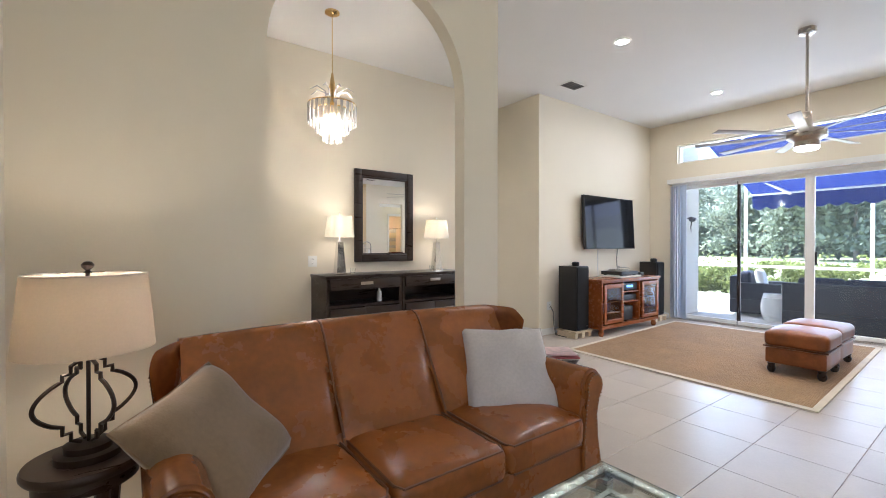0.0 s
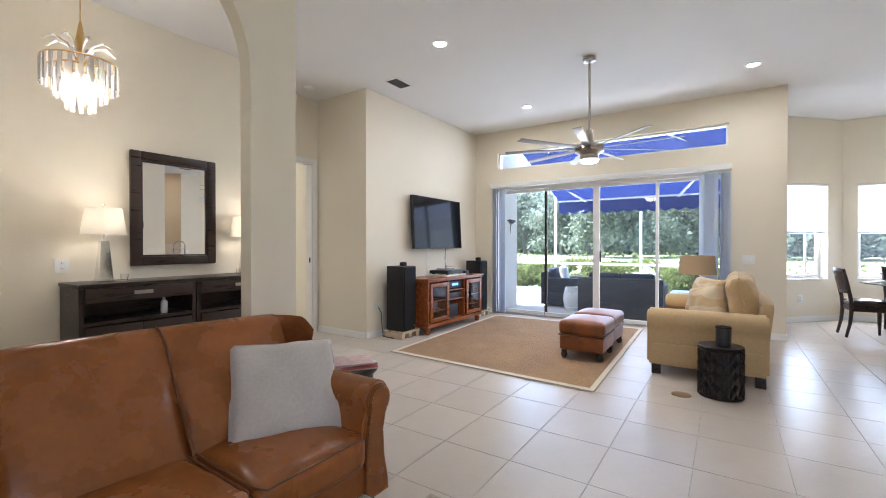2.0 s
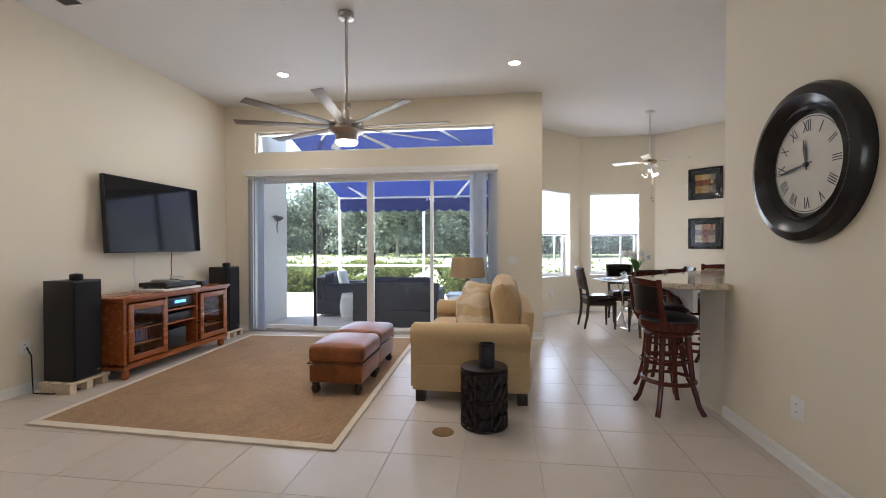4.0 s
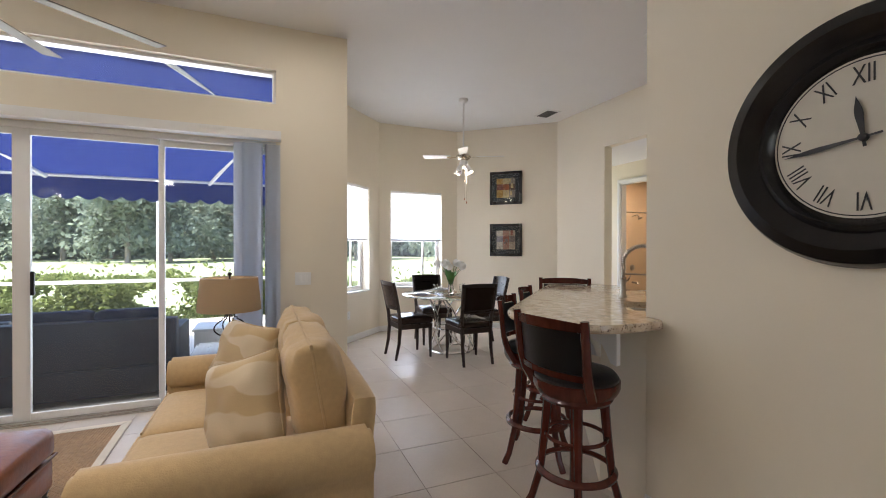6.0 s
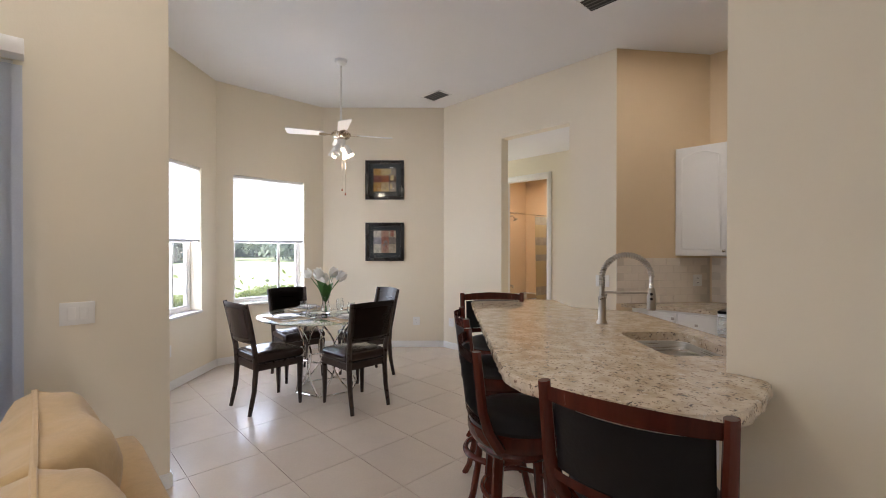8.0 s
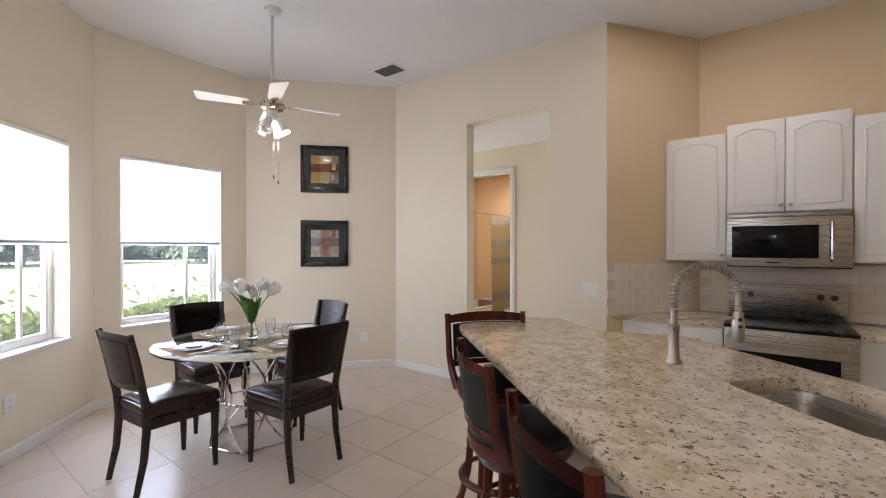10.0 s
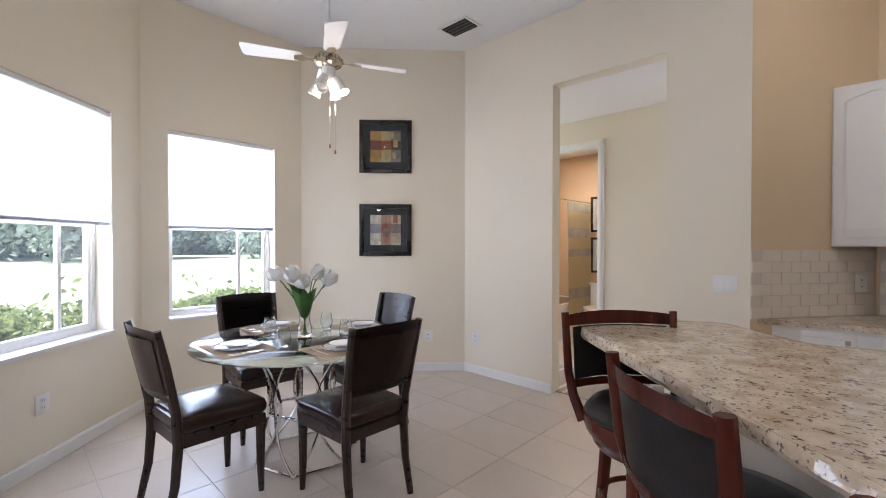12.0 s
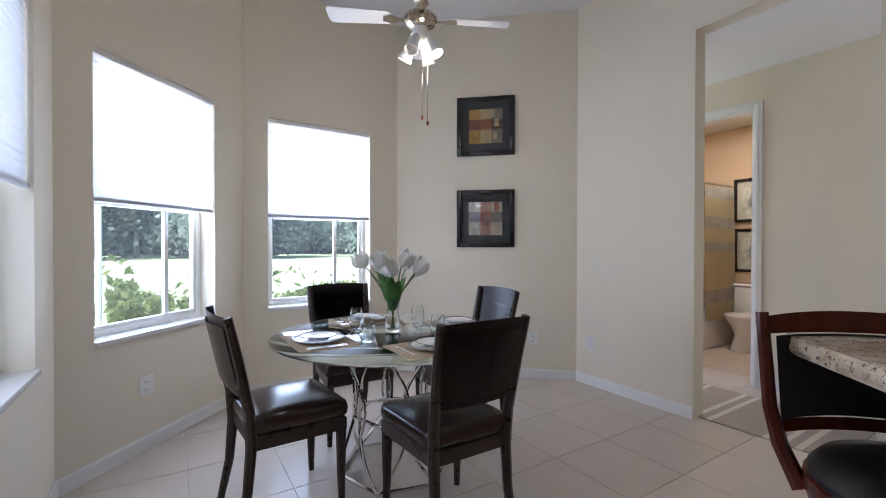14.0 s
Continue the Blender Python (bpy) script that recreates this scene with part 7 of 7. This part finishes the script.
def nook_fan():
    t = thing("ceiling_fan", pose(9.41, -2.28, 0), "white four-blade ceiling fan with brass fittings and spot lamps", "ceiling fan")
    zf = 2.56
    part("canopy", lathe([(0, CEIL), (0.065, CEIL), (0.06, CEIL - 0.03), (0.02, CEIL - 0.06), (0, CEIL - 0.06)], 24), WHITEP, t)
    part("downrod", sweep([(0, 0, zf + 0.03), (0, 0, CEIL - 0.05)], 0.012, 10), WHITEP, t)
    part("motor", lathe([(0, zf + 0.06), (0.03, zf + 0.055), (0.08, zf + 0.03), (0.095, zf), (0.085, zf - 0.03), (0.05, zf - 0.05), (0, zf - 0.05)], 28), FANM, t)
    bm = bmesh.new()
    for k in range(20):
        a = 2 * math.pi * k / 20
        moved_box = box(0.06, -0.004, -0.004, 0.10, 0.004, 0.02, 0.001)
        moved(moved_box, Matrix.Translation((0, 0, zf - 0.005)) @ Matrix.Rotation(a, 4, "Z"))
        me = bpy.data.meshes.new("t")
        moved_box.to_mesh(me)
        moved_box.free()
        bm.from_mesh(me)
        bpy.data.meshes.remove(me)
    part("filigree", bm, FANM, t)
    for k in range(4):
        a = 2 * math.pi * k / 4 + radians(64)
        b = part("blade", moved(prism(rounded([(0.17, -0.05), (0.53, -0.065), (0.55, 0.065), (0.17, 0.05)], 0.03, 3), -0.004, 0.004), Matrix.Translation((0, 0, zf + 0.005)) @ Matrix.Rotation(a, 4, "Z") @ Matrix.Rotation(radians(11), 4, "X")), WHITEP, t)
        part("bracket", moved(prism([(0.08, -0.015), (0.13, -0.012), (0.17, -0.035), (0.22, -0.02), (0.22, 0.02), (0.17, 0.035), (0.13, 0.012), (0.08, 0.015)], -0.010, -0.006), Matrix.Translation((0, 0, zf + 0.003)) @ Matrix.Rotation(a, 4, "Z") @ Matrix.Rotation(radians(11), 4, "X")), FANM, t)
    part("light_hub", lathe([(0, zf - 0.05), (0.045, zf - 0.05), (0.045, zf - 0.13), (0.03, zf - 0.15), (0, zf - 0.15)], 20), WHITEP, t)
    for k in range(4):
        a = 2 * math.pi * k / 4 + 0.55
        q = Matrix.Translation((0.055 * math.cos(a), 0.055 * math.sin(a), zf - 0.12)) @ Matrix.Rotation(a, 4, "Z") @ Matrix.Rotation(radians(-28), 4, "Y")
        s = part("spot_shade", moved(lathe([(0, 0), (0.025, 0), (0.030, -0.02), (0.034, -0.08), (0.042, -0.115), (0.039, -0.115), (0.030, -0.08), (0, -0.03)], 20), q), WHITEP, t)
        part("bulb", moved(lathe([(0, -0.105), (0.030, -0.100), (0.028, -0.08), (0, -0.07)], 16), q), BULB if k % 2 == 0 else mat("unlit_bulb", (0.12, 0.11, 0.10), 0.3, var=0), s)
    for x, L in ((0.03, 0.42), (-0.035, 0.47)):
        c = part("pull_chain", sweep([(x, -0.03, zf - 0.13), (x, -0.03, zf - 0.13 - L)], 0.0018, 5), FANM, t)
        part("fob", lathe([(0, 0), (0.007, 0.004), (0.008, 0.018), (0.003, 0.03), (0, 0.03)], 10, at=(x, -0.03, zf - 0.16 - L)), CHERRY, c)
    bulb_light("nook_fan_glow", (9.41, -2.28, zf - 0.31), 1.6, (1.0, 0.84, 0.62), 0.08)


nook_fan()


def art(m, w, h, seed, label, name="framed_picture", mat_c=(0.035, 0.037, 0.042), cols=None, fw=0.045):
    """A framed picture hanging on a wall frame m, at its centre; local -y faces the room."""
    t = thing(name, m, label, "picture", "framed pictures")
    a, b = w / 2, h / 2
    for x0, z0, x1, z1 in ((-a, -b, -a + fw, b), (a - fw, -b, a, b), (-a + fw, b - fw, a - fw, b), (-a + fw, -b, a - fw, -b + fw)):
        part("frame", box(x0, -0.03, z0, x1, -0.002, z1, 0.006), mat("black_picture_frame", (0.012, 0.010, 0.009), 0.28, var=0.1) if not bpy.data.materials.get("black_picture_frame") else bpy.data.materials["black_picture_frame"], t)
    part("mount", box(-a + fw, -0.012, -b + fw, a - fw, -0.004, b - fw), mat("picture_mount", mat_c, 0.7, var=0.05), t)
    rnd = random.Random(seed)
    iw, ih = w * 0.29, h * 0.29
    cols = cols or [(0.30, 0.09, 0.03), (0.45, 0.24, 0.06), (0.10, 0.05, 0.03), (0.50, 0.36, 0.18), (0.20, 0.06, 0.04), (0.26, 0.20, 0.16)]
    xs, zs = [-iw, -iw * 0.3, iw * 0.35, iw], [-ih, -ih * 0.2, ih * 0.4, ih]
    for i in range(3):
        for j in range(3):
            c = cols[(i * 2 + j * 3 + seed) % len(cols)]
            jx, jz = rnd.uniform(-0.01, 0.01), rnd.uniform(-0.01, 0.01)
            part("print_patch", box(xs[i], -0.0135, zs[j], xs[i + 1] + 0.0, -0.0121, zs[j + 1]), mat("print_paint", c, 0.6, var=0.35, scale=22), t)
    for k in range(4):
        x, z = rnd.uniform(-iw * 0.8, iw * 0.6), rnd.uniform(-ih * 0.8, ih * 0.6)
        part("print_patch", box(x, -0.0145, z, x + iw * rnd.uniform(0.2, 0.45), -0.0136, z + ih * rnd.uniform(0.2, 0.6)), mat("print_paint", cols[rnd.randrange(len(cols))], 0.6, var=0.4, scale=30), t)
    g = part("glass", box(-a + fw, -0.0185, -b + fw, a - fw, -0.0175, b - fw), PANE, t)
    g.visible_shadow = False
    return t


PW = along(D_, E_)
art(PW @ pose(0.86, 0, 2.325), 0.537, 0.545, 1, "abstract ochre and red print in a black frame")
art(PW @ pose(0.86, 0, 1.466), 0.537, 0.535, 2, "abstract cream and red print in a black frame", cols=[(0.50, 0.38, 0.28), (0.34, 0.12, 0.08), (0.58, 0.50, 0.42), (0.22, 0.16, 0.14), (0.42, 0.22, 0.16), (0.30, 0.27, 0.30)])


# ---- hall and bath ----
def hall_rug():
    t = thing("runner_rug", pose(0, 0, 0.002), "taupe runner rug with pale stripes in the hall", "rug")
    m1 = mat("taupe_rug", (0.30, 0.25, 0.20), 0.95, var=0.1, scale=30, bump=0.5, bscale=200)
    m2 = mat("pale_rug_stripe", (0.52, 0.46, 0.38), 0.95, var=0.1, scale=30, bump=0.5, bscale=200)
    x, k = 8.0, 0
    for w, c in ((0.16, 0), (0.035, 1), (0.05, 0), (0.035, 1), (0.05, 0), (0.035, 1), (0.30, 0), (0.035, 1), (0.05, 0), (0.035, 1), (0.24, 0), (0.03, 1), (0.10, 0)):
        part("stripe" if c else "field", box(x, -4.95, 0, x + w, -4.17, 0.008), m2 if c else m1, t)
        x += w


hall_rug()


def bathroom():
    t = thing("toilet", pose(9.48, -6.64, 0, 0, 0, 176), "white ceramic toilet with its lid down", "toilet")
    part("bowl", joined(lathe([(0, 0), (0.13, 0), (0.12, 0.06), (0.09, 0.18), (0.13, 0.28), (0.18, 0.36), (0.19, 0.39), (0, 0.39)], 28, sx=0.95, sy=1.2)), CERAMIC, t)
    part("seat", lathe([(0, 0.39), (0.19, 0.39), (0.195, 0.405), (0.19, 0.42), (0, 0.425)], 28, sx=0.95, sy=1.22), CERAMIC, t)
    part("tank", box(-0.21, 0.19, 0.38, 0.21, 0.36, 0.72, 0.02), CERAMIC, t)
    part("tank_lid", box(-0.22, 0.18, 0.72, 0.22, 0.365, 0.755, 0.01), CERAMIC, t)
    part("flush_lever", sweep([(0.14, 0.185, 0.66), (0.14, 0.165, 0.66), (0.19, 0.16, 0.65)], 0.006, 6), CHROME, t)
    tb = thing("bathtub", pose(0, 0, 0), "white bathtub along the tiled bathroom wall", "bathtub")
    part("apron", box(9.72, -7.04, 0, 9.76, -5.39, 0.47, 0.01), CERAMIC, tb)
    part("rim", moved(ring(9.72, -7.04, 10.49, -5.39, 0.47, 0.50, 0.07, 0.008), Matrix(((1, 0, 0, 0), (0, 0, 1, 0), (0, 1, 0, 0), (0, 0, 0, 1)))), CERAMIC, tb)
    part("basin", box(9.79, -6.97, 0.10, 10.42, -5.46, 0.13), CERAMIC, tb)
    part("wall_side", joined(box(9.76, -6.97, 0.1, 9.79, -5.46, 0.47), box(10.42, -6.97, 0.1, 10.45, -5.46, 0.47)), CERAMIC, tb)
    r = thing("shower_rail", pose(0, 0, 0), "steel shower curtain rail over the bathtub", "rail")
    part("bar", sweep([(9.75, -7.04, 1.95), (9.75, -5.38, 1.95)], 0.012), CHROME, r)
    c = thing("shower_curtain", pose(0, 0, 0), "tan shower curtain with blue-grey bands drawn aside", "curtain")
    bands = [(0.35, 0.55, 0), (0.55, 0.70, 1), (0.70, 1.15, 0), (1.15, 1.26, 1), (1.26, 1.42, 0), (1.42, 1.56, 1), (1.56, 1.78, 0), (1.78, 1.92, 1)]
    blue = mat("blue_grey_band", (0.33, 0.31, 0.25), 0.8, var=0.2, scale=8)
    for z0, z1, k in bands:
        bm = bmesh.new()
        rows = [[bm.verts.new((9.73 + 0.035 * math.sin(j * 1.25) - 0.02 * (1.9 - z), -6.95 + 0.72 * j / 40, z)) for j in range(41)] for z in (z0, z1)]
        for j in range(40):
            bm.faces.new((rows[0][j], rows[0][j + 1], rows[1][j + 1], rows[1][j]))
        part("band" if k else "cloth", bm, blue if k else CURT, c, angle=80)
    for j in range(9):
        part("ring", sweep([(9.75 + 0.02 * math.cos(a), -6.93 + j * 0.08, 1.94 + 0.025 * math.sin(a)) for a in np.linspace(0, 6.28, 13)[:-1]], 0.002, 4, closed=True), CHROME, c)
    sh = thing("shower_fixture", pose(10.43, -6.45, 0), "bronze shower head on the tiled wall", "shower")
    part("arm", sweep([(0.06, 0, 1.95), (-0.06, 0, 1.98), (-0.12, 0, 1.92)], 0.009), NICKEL, sh)
    part("head", moved(lathe([(0, 0.03), (0.015, 0.03), (0.045, 0), (0, -0.004)], 16), pose(-0.13, 0, 1.90, 0, 30, 0)), NICKEL, sh)
    part("valve", moved(lathe([(0, 0.03), (0.02, 0.03), (0.06, 0.008), (0.06, 0), (0, 0)], 20), pose(0.06, 0, 0.95, 0, -90, 0)), NICKEL, sh)
    part("tub_spout", sweep([(0.06, 0, 0.66), (-0.06, 0, 0.66), (-0.08, 0, 0.63)], 0.02), NICKEL, sh)
    for z in (1.78, 1.16):
        art(pose(9.55, -7.05, z, 0, 0, 180), 0.42, 0.54, 5, "botanical print in a black frame above the toilet", mat_c=(0.60, 0.55, 0.46), cols=[(0.62, 0.58, 0.50), (0.58, 0.54, 0.46), (0.48, 0.45, 0.40), (0.64, 0.60, 0.52)], fw=0.035)
    d = thing("downlight", pose(9.55, -6.1, 2.70), "round white recessed bathroom downlight, lit", "downlight", "ceiling downlights")
    part("lens", lathe([(0, -0.004), (0.06, -0.004), (0.06, -0.001), (0, -0.001)], 24), DOWNL, d)
    part("trim_ring", lathe([(0.06, -0.001), (0.085, -0.001), (0.083, -0.007), (0.062, -0.010)], 24), WHITEP, d)
    lamp("bath_downlight_beam", "AREA", look((9.55, -6.1, 2.68), (9.5, -6.1, 0)), 4.0, (1.0, 0.80, 0.56), shape="DISK", size=0.12)


bathroom()


# ---- bedroom seen through the door ----
def bedroom():
    t = thing("dresser", pose(7.15, 8.9, 0.0, 0, 0, 0), "dark wood bedroom dresser with three drawers", "dresser")
    part("body", box(-0.55, -0.30, 0.06, 0.55, 0.25, 0.64, 0.006), DARKW, t)
    part("top", box(-0.57, -0.32, 0.64, 0.57, 0.26, 0.67, 0.006), DARKW, t)
    for z in (0.09, 0.27, 0.45):
        d = part("drawer", box(-0.51, -0.318, z, 0.51, -0.299, z + 0.16, 0.005), DARKW, t)
        part("handle", box(-0.06, -0.33, z + 0.09, 0.06, -0.318, z + 0.11, 0.003), NICKEL, d)
    for x in (-0.5, 0.5):
        part("foot", box(x - 0.04, -0.28, 0.008, x + 0.04, 0.22, 0.06, 0.004), DARKW, t)
    l = thing("table_lamp", pose(7.12, 8.85, 0.6705), "lamp with a black ring base and a cream shade", "lamp")
    part("foot", box(-0.08, -0.05, 0, 0.08, 0.05, 0.025, 0.004), BLACK, l)
    part("ring_base", sweep([(0.125 * math.cos(a), 0, 0.165 + 0.135 * math.sin(a)) for a in np.linspace(0, 6.28, 33)[:-1]], 0.02, 10, closed=True), BLACK, l)
    part("stem", sweep([(0, 0, 0.29), (0, 0, 0.36)], 0.008), NICKEL, l)
    shade(l, 0.20, 0.17, 0.34, 0.58, SHADEW)
    part("finial", lathe([(0, 0), (0.01, 0), (0.012, 0.015), (0, 0.025)], 10, at=(0, 0, 0.58)), BLACK, l)
    w = thing("window_5", pose(0, 0, 0), "white-framed bedroom window over the garden", "window", kind="structure")
    part("window_frame", ring(5.90, 0.75, 7.10, 2.25, 9.24, 9.30, 0.05), TRIM, w)
    part("mullion", box(5.93, 9.25, 1.48, 7.07, 9.29, 1.52), TRIM, w)
    part("pane", box(5.94, 9.268, 0.79, 7.06, 9.272, 2.21), PANE, w).visible_shadow = False


bedroom()
# added fill under the bedroom ceiling, with no fitting of its own
lamp("bedroom_fill", "AREA", look((5.0, 7.6, 2.72), (5.0, 7.6, 0)), 2.5, (1.0, 0.92, 0.80), shape="DISK", size=0.3)


# ---- patio furniture ----
def patio_seat(name, m, w, label):
    t = thing(name, m, label, "patio sofa", "patio seats")
    part("frame", joined(box(-w / 2, -0.38, 0.05, w / 2, 0.38, 0.30, 0.01), box(-w / 2, 0.24, 0.30, w / 2, 0.38, 0.72, 0.02)), WICKER, t)
    for s in (-1, 1):
        part("arm", box(s * w / 2 - (0.14 if s > 0 else 0), -0.38, 0.30, s * w / 2 + (0 if s > 0 else 0.14), 0.24, 0.60, 0.02), WICKER, t)
    n = max(1, round((w - 0.28) / 0.6))
    for i in range(n):
        a = -w / 2 + 0.145 + (w - 0.29) * i / n
        b = a + (w - 0.29) / n - 0.005
        part("seat_cushion", puff(a, -0.37, 0.30, b, 0.22, 0.44, 0.04, 0.015, 6), NAVY, t)
        part("back_cushion", puff(a, 0.08, 0.44, b, 0.25, 0.80, 0.05, 0.0, 6), NAVY, t)


patio_seat("patio_sofa", pose(9.2, 1.62, -0.03, 0, 0, 90), 1.35, "dark navy cushioned wicker patio sofa backing the sliding doors")
patio_seat("patio_armchair", pose(10.3, 3.05, -0.03, 0, 0, 10), 0.85, "dark navy cushioned wicker patio armchair with a white cushion")
s = thing("garden_stool", pose(9.65, 2.62, -0.03), "white ceramic barrel garden stool on the patio", "stool")
part("barrel", lathe([(0, 0), (0.15, 0), (0.155, 0.02), (0.185, 0.14), (0.195, 0.23), (0.185, 0.32), (0.155, 0.44), (0.15, 0.46), (0, 0.465)], 28), CERAMIC, s)
for z in (0.07, 0.39):
    part("stud_band", lathe([(0.170, z - 0.01), (0.178, z), (0.170, z + 0.01)], 28), CERAMIC, s)
s = thing("garden_stool", pose(9.40, 0.40, -0.03), "white pierced ceramic garden stool near the sliding doors", "stool")
part("barrel", lathe([(0, 0), (0.13, 0), (0.135, 0.02), (0.165, 0.14), (0.17, 0.23), (0.165, 0.32), (0.135, 0.42), (0.13, 0.44), (0, 0.445)], 28), CERAMIC, s)
tb = thing("patio_cabinet", pose(9.95, 0.62, -0.03), "white low patio storage cabinet", "cabinet")
part("body", box(-0.25, -0.3, 0.0, 0.25, 0.3, 0.42, 0.01), TRIM, tb)
part("top", box(-0.27, -0.32, 0.42, 0.27, 0.32, 0.45, 0.006), TRIM, tb)
tc = throw_pillow("throw_pillow", pose(10.3, 3.0, 0.62, 75, 0, 10), 0.4, mat("white_outdoor_cushion", (0.75, 0.74, 0.72), 0.85, var=0.03), "white cushion on the patio armchair", 44)


def wall_bird():
    """A dark metal bird with spread wings and a long tail, on the stucco beside the doors."""
    t = thing("wall_ornament", pose(9.36, 3.86, 1.72), "dark metal bird ornament hung on the white stucco wall", "ornament")
    part("body", sweep([(-0.10, -0.05, -0.01), (0.0, -0.06, 0.0), (0.10, -0.05, 0.02), (0.16, -0.05, 0.05)], [0.012, 0.035, 0.026, 0.008], 8), IRON, t)
    for sgn in (-1, 1):
        part("wing", moved(sweep([(0, 0, 0), (0.09, 0, 0.035), (0.22, 0, 0.02)], [0.03, 0.034, 0.006], 8, flat=0.25), pose(0, -0.05, 0.01, 0, 0, 0 if sgn > 0 else 180)), IRON, t)
    part("tail", sweep([(-0.02, -0.05, -0.02), (-0.03, -0.04, -0.12), (-0.01, -0.04, -0.24)], [0.012, 0.009, 0.004], 6), IRON, t)
    part("hook", sweep([(0, -0.04, 0), (0, -0.001, 0)], 0.008, 6), IRON, t)


wall_bird()
solid("blind_cord_cleat", box(XS - 0.022, 0.035, 0.54, XS - 0.001, 0.065, 0.65, 0.005), BRASS, "small brass blind cord holder on the wall", "cord holder")


# ---- floor tiles, each a piece of its own near the walk ----
def floor_tiles():
    floor = bpy.data.objects["floor"]
    sx, sy, j = 0.488, 0.446, 0.004
    ox, oy = 4.98 + sx / 2, -0.197 + sy / 2
    me = bpy.data.meshes.new("tile")
    bm = box(-(sx - j) / 2, -(sy - j) / 2, -0.006, (sx - j) / 2, (sy - j) / 2, 0.0, 0.0012)
    bm.to_mesh(me)
    bm.free()
    me.materials.append(TILE)
    def inside(x, y):
        if 0.4 < x < 8.5 and -1.55 < y < 2.5: return True
        if 0.4 < x < 5.45 and 2.4 < y < 5.2: return True
        if 5.3 < x < 8.5 and 2.4 < y < 4.15: return True
        if 5.7 < x < 11.0 and -4.3 < y < -0.4 and x - y < 14.2 and x + y < 9.7: return True
        if 2.2 < x < 5.8 and -5.0 < y < -1.5: return True
        if 7.6 < x < 10.7 and -6.95 < y < -4.1: return True
        return 5.7 < x < 7.8 and -5.0 < y < -4.0
    pieces, rest = 0, []
    spots = [(ox + a * sx, oy + b * sy) for a in range(-11, 14) for b in range(-17, 14)]
    spots = [p for p in spots if inside(*p)]
    spots.sort(key=lambda p: abs(p[1] + 0.2) + 0.5 * abs(p[0] - 6.0))
    for x, y in spots[:300]:
        t = new("tile", me)
        t.parent = floor
        t.location = (x, y, 0)
    bm = bmesh.new()
    for x, y in spots[300:]:
        bm_box(bm, x - (sx - j) / 2, y - (sy - j) / 2, -0.006, x + (sx - j) / 2, y + (sy - j) / 2, 0.0)
    ob = part("tile_field", bm, TILE, floor)
    ob["kind"] = "stuff"


floor_tiles()


def backsplash():
    """White subway tiles behind the range and on the angled wall, laid in running bond."""
    w_, h_ = 0.15, 0.074
    m_t = mat("white_subway_tile", (0.78, 0.70, 0.60), 0.22, var=0.02, scale=8, random_tone=0.02)
    m_g = mat("pale_tile_grout", (0.66, 0.59, 0.50), 0.85, var=0.05)
    me = bpy.data.meshes.new("wall_tile")
    bm = box(0.0015, -0.012, 0.0015, w_ - 0.0015, -0.004, h_ - 0.0015, 0.0015)
    bm.to_mesh(me)
    bm.free()
    me.materials.append(m_t)
    for name, m, u0, u1 in (("backsplash_diagonal", along((7.32, YH), (6.73, YK)), 0.0, 1.005), ("backsplash_range", along((6.73, YK), (2.2, YK)), 0.02, 1.75)):
        t = thing(name, m, "white subway tile backsplash", "backsplash", kind="structure")
        part("grout", box(u0, -0.006, 0.841, u1, -0.0005, 1.286), m_g, t)
        r = 0
        z = 0.842
        while z + h_ < 1.29:
            u = u0 + (w_ / 2 if r % 2 else 0)
            while u + w_ <= u1 + 0.001:
                o = new("wall_tile", me)
                o.parent = t
                o.location = (u, 0, z)
                u += w_
            z += h_
            r += 1


backsplash()
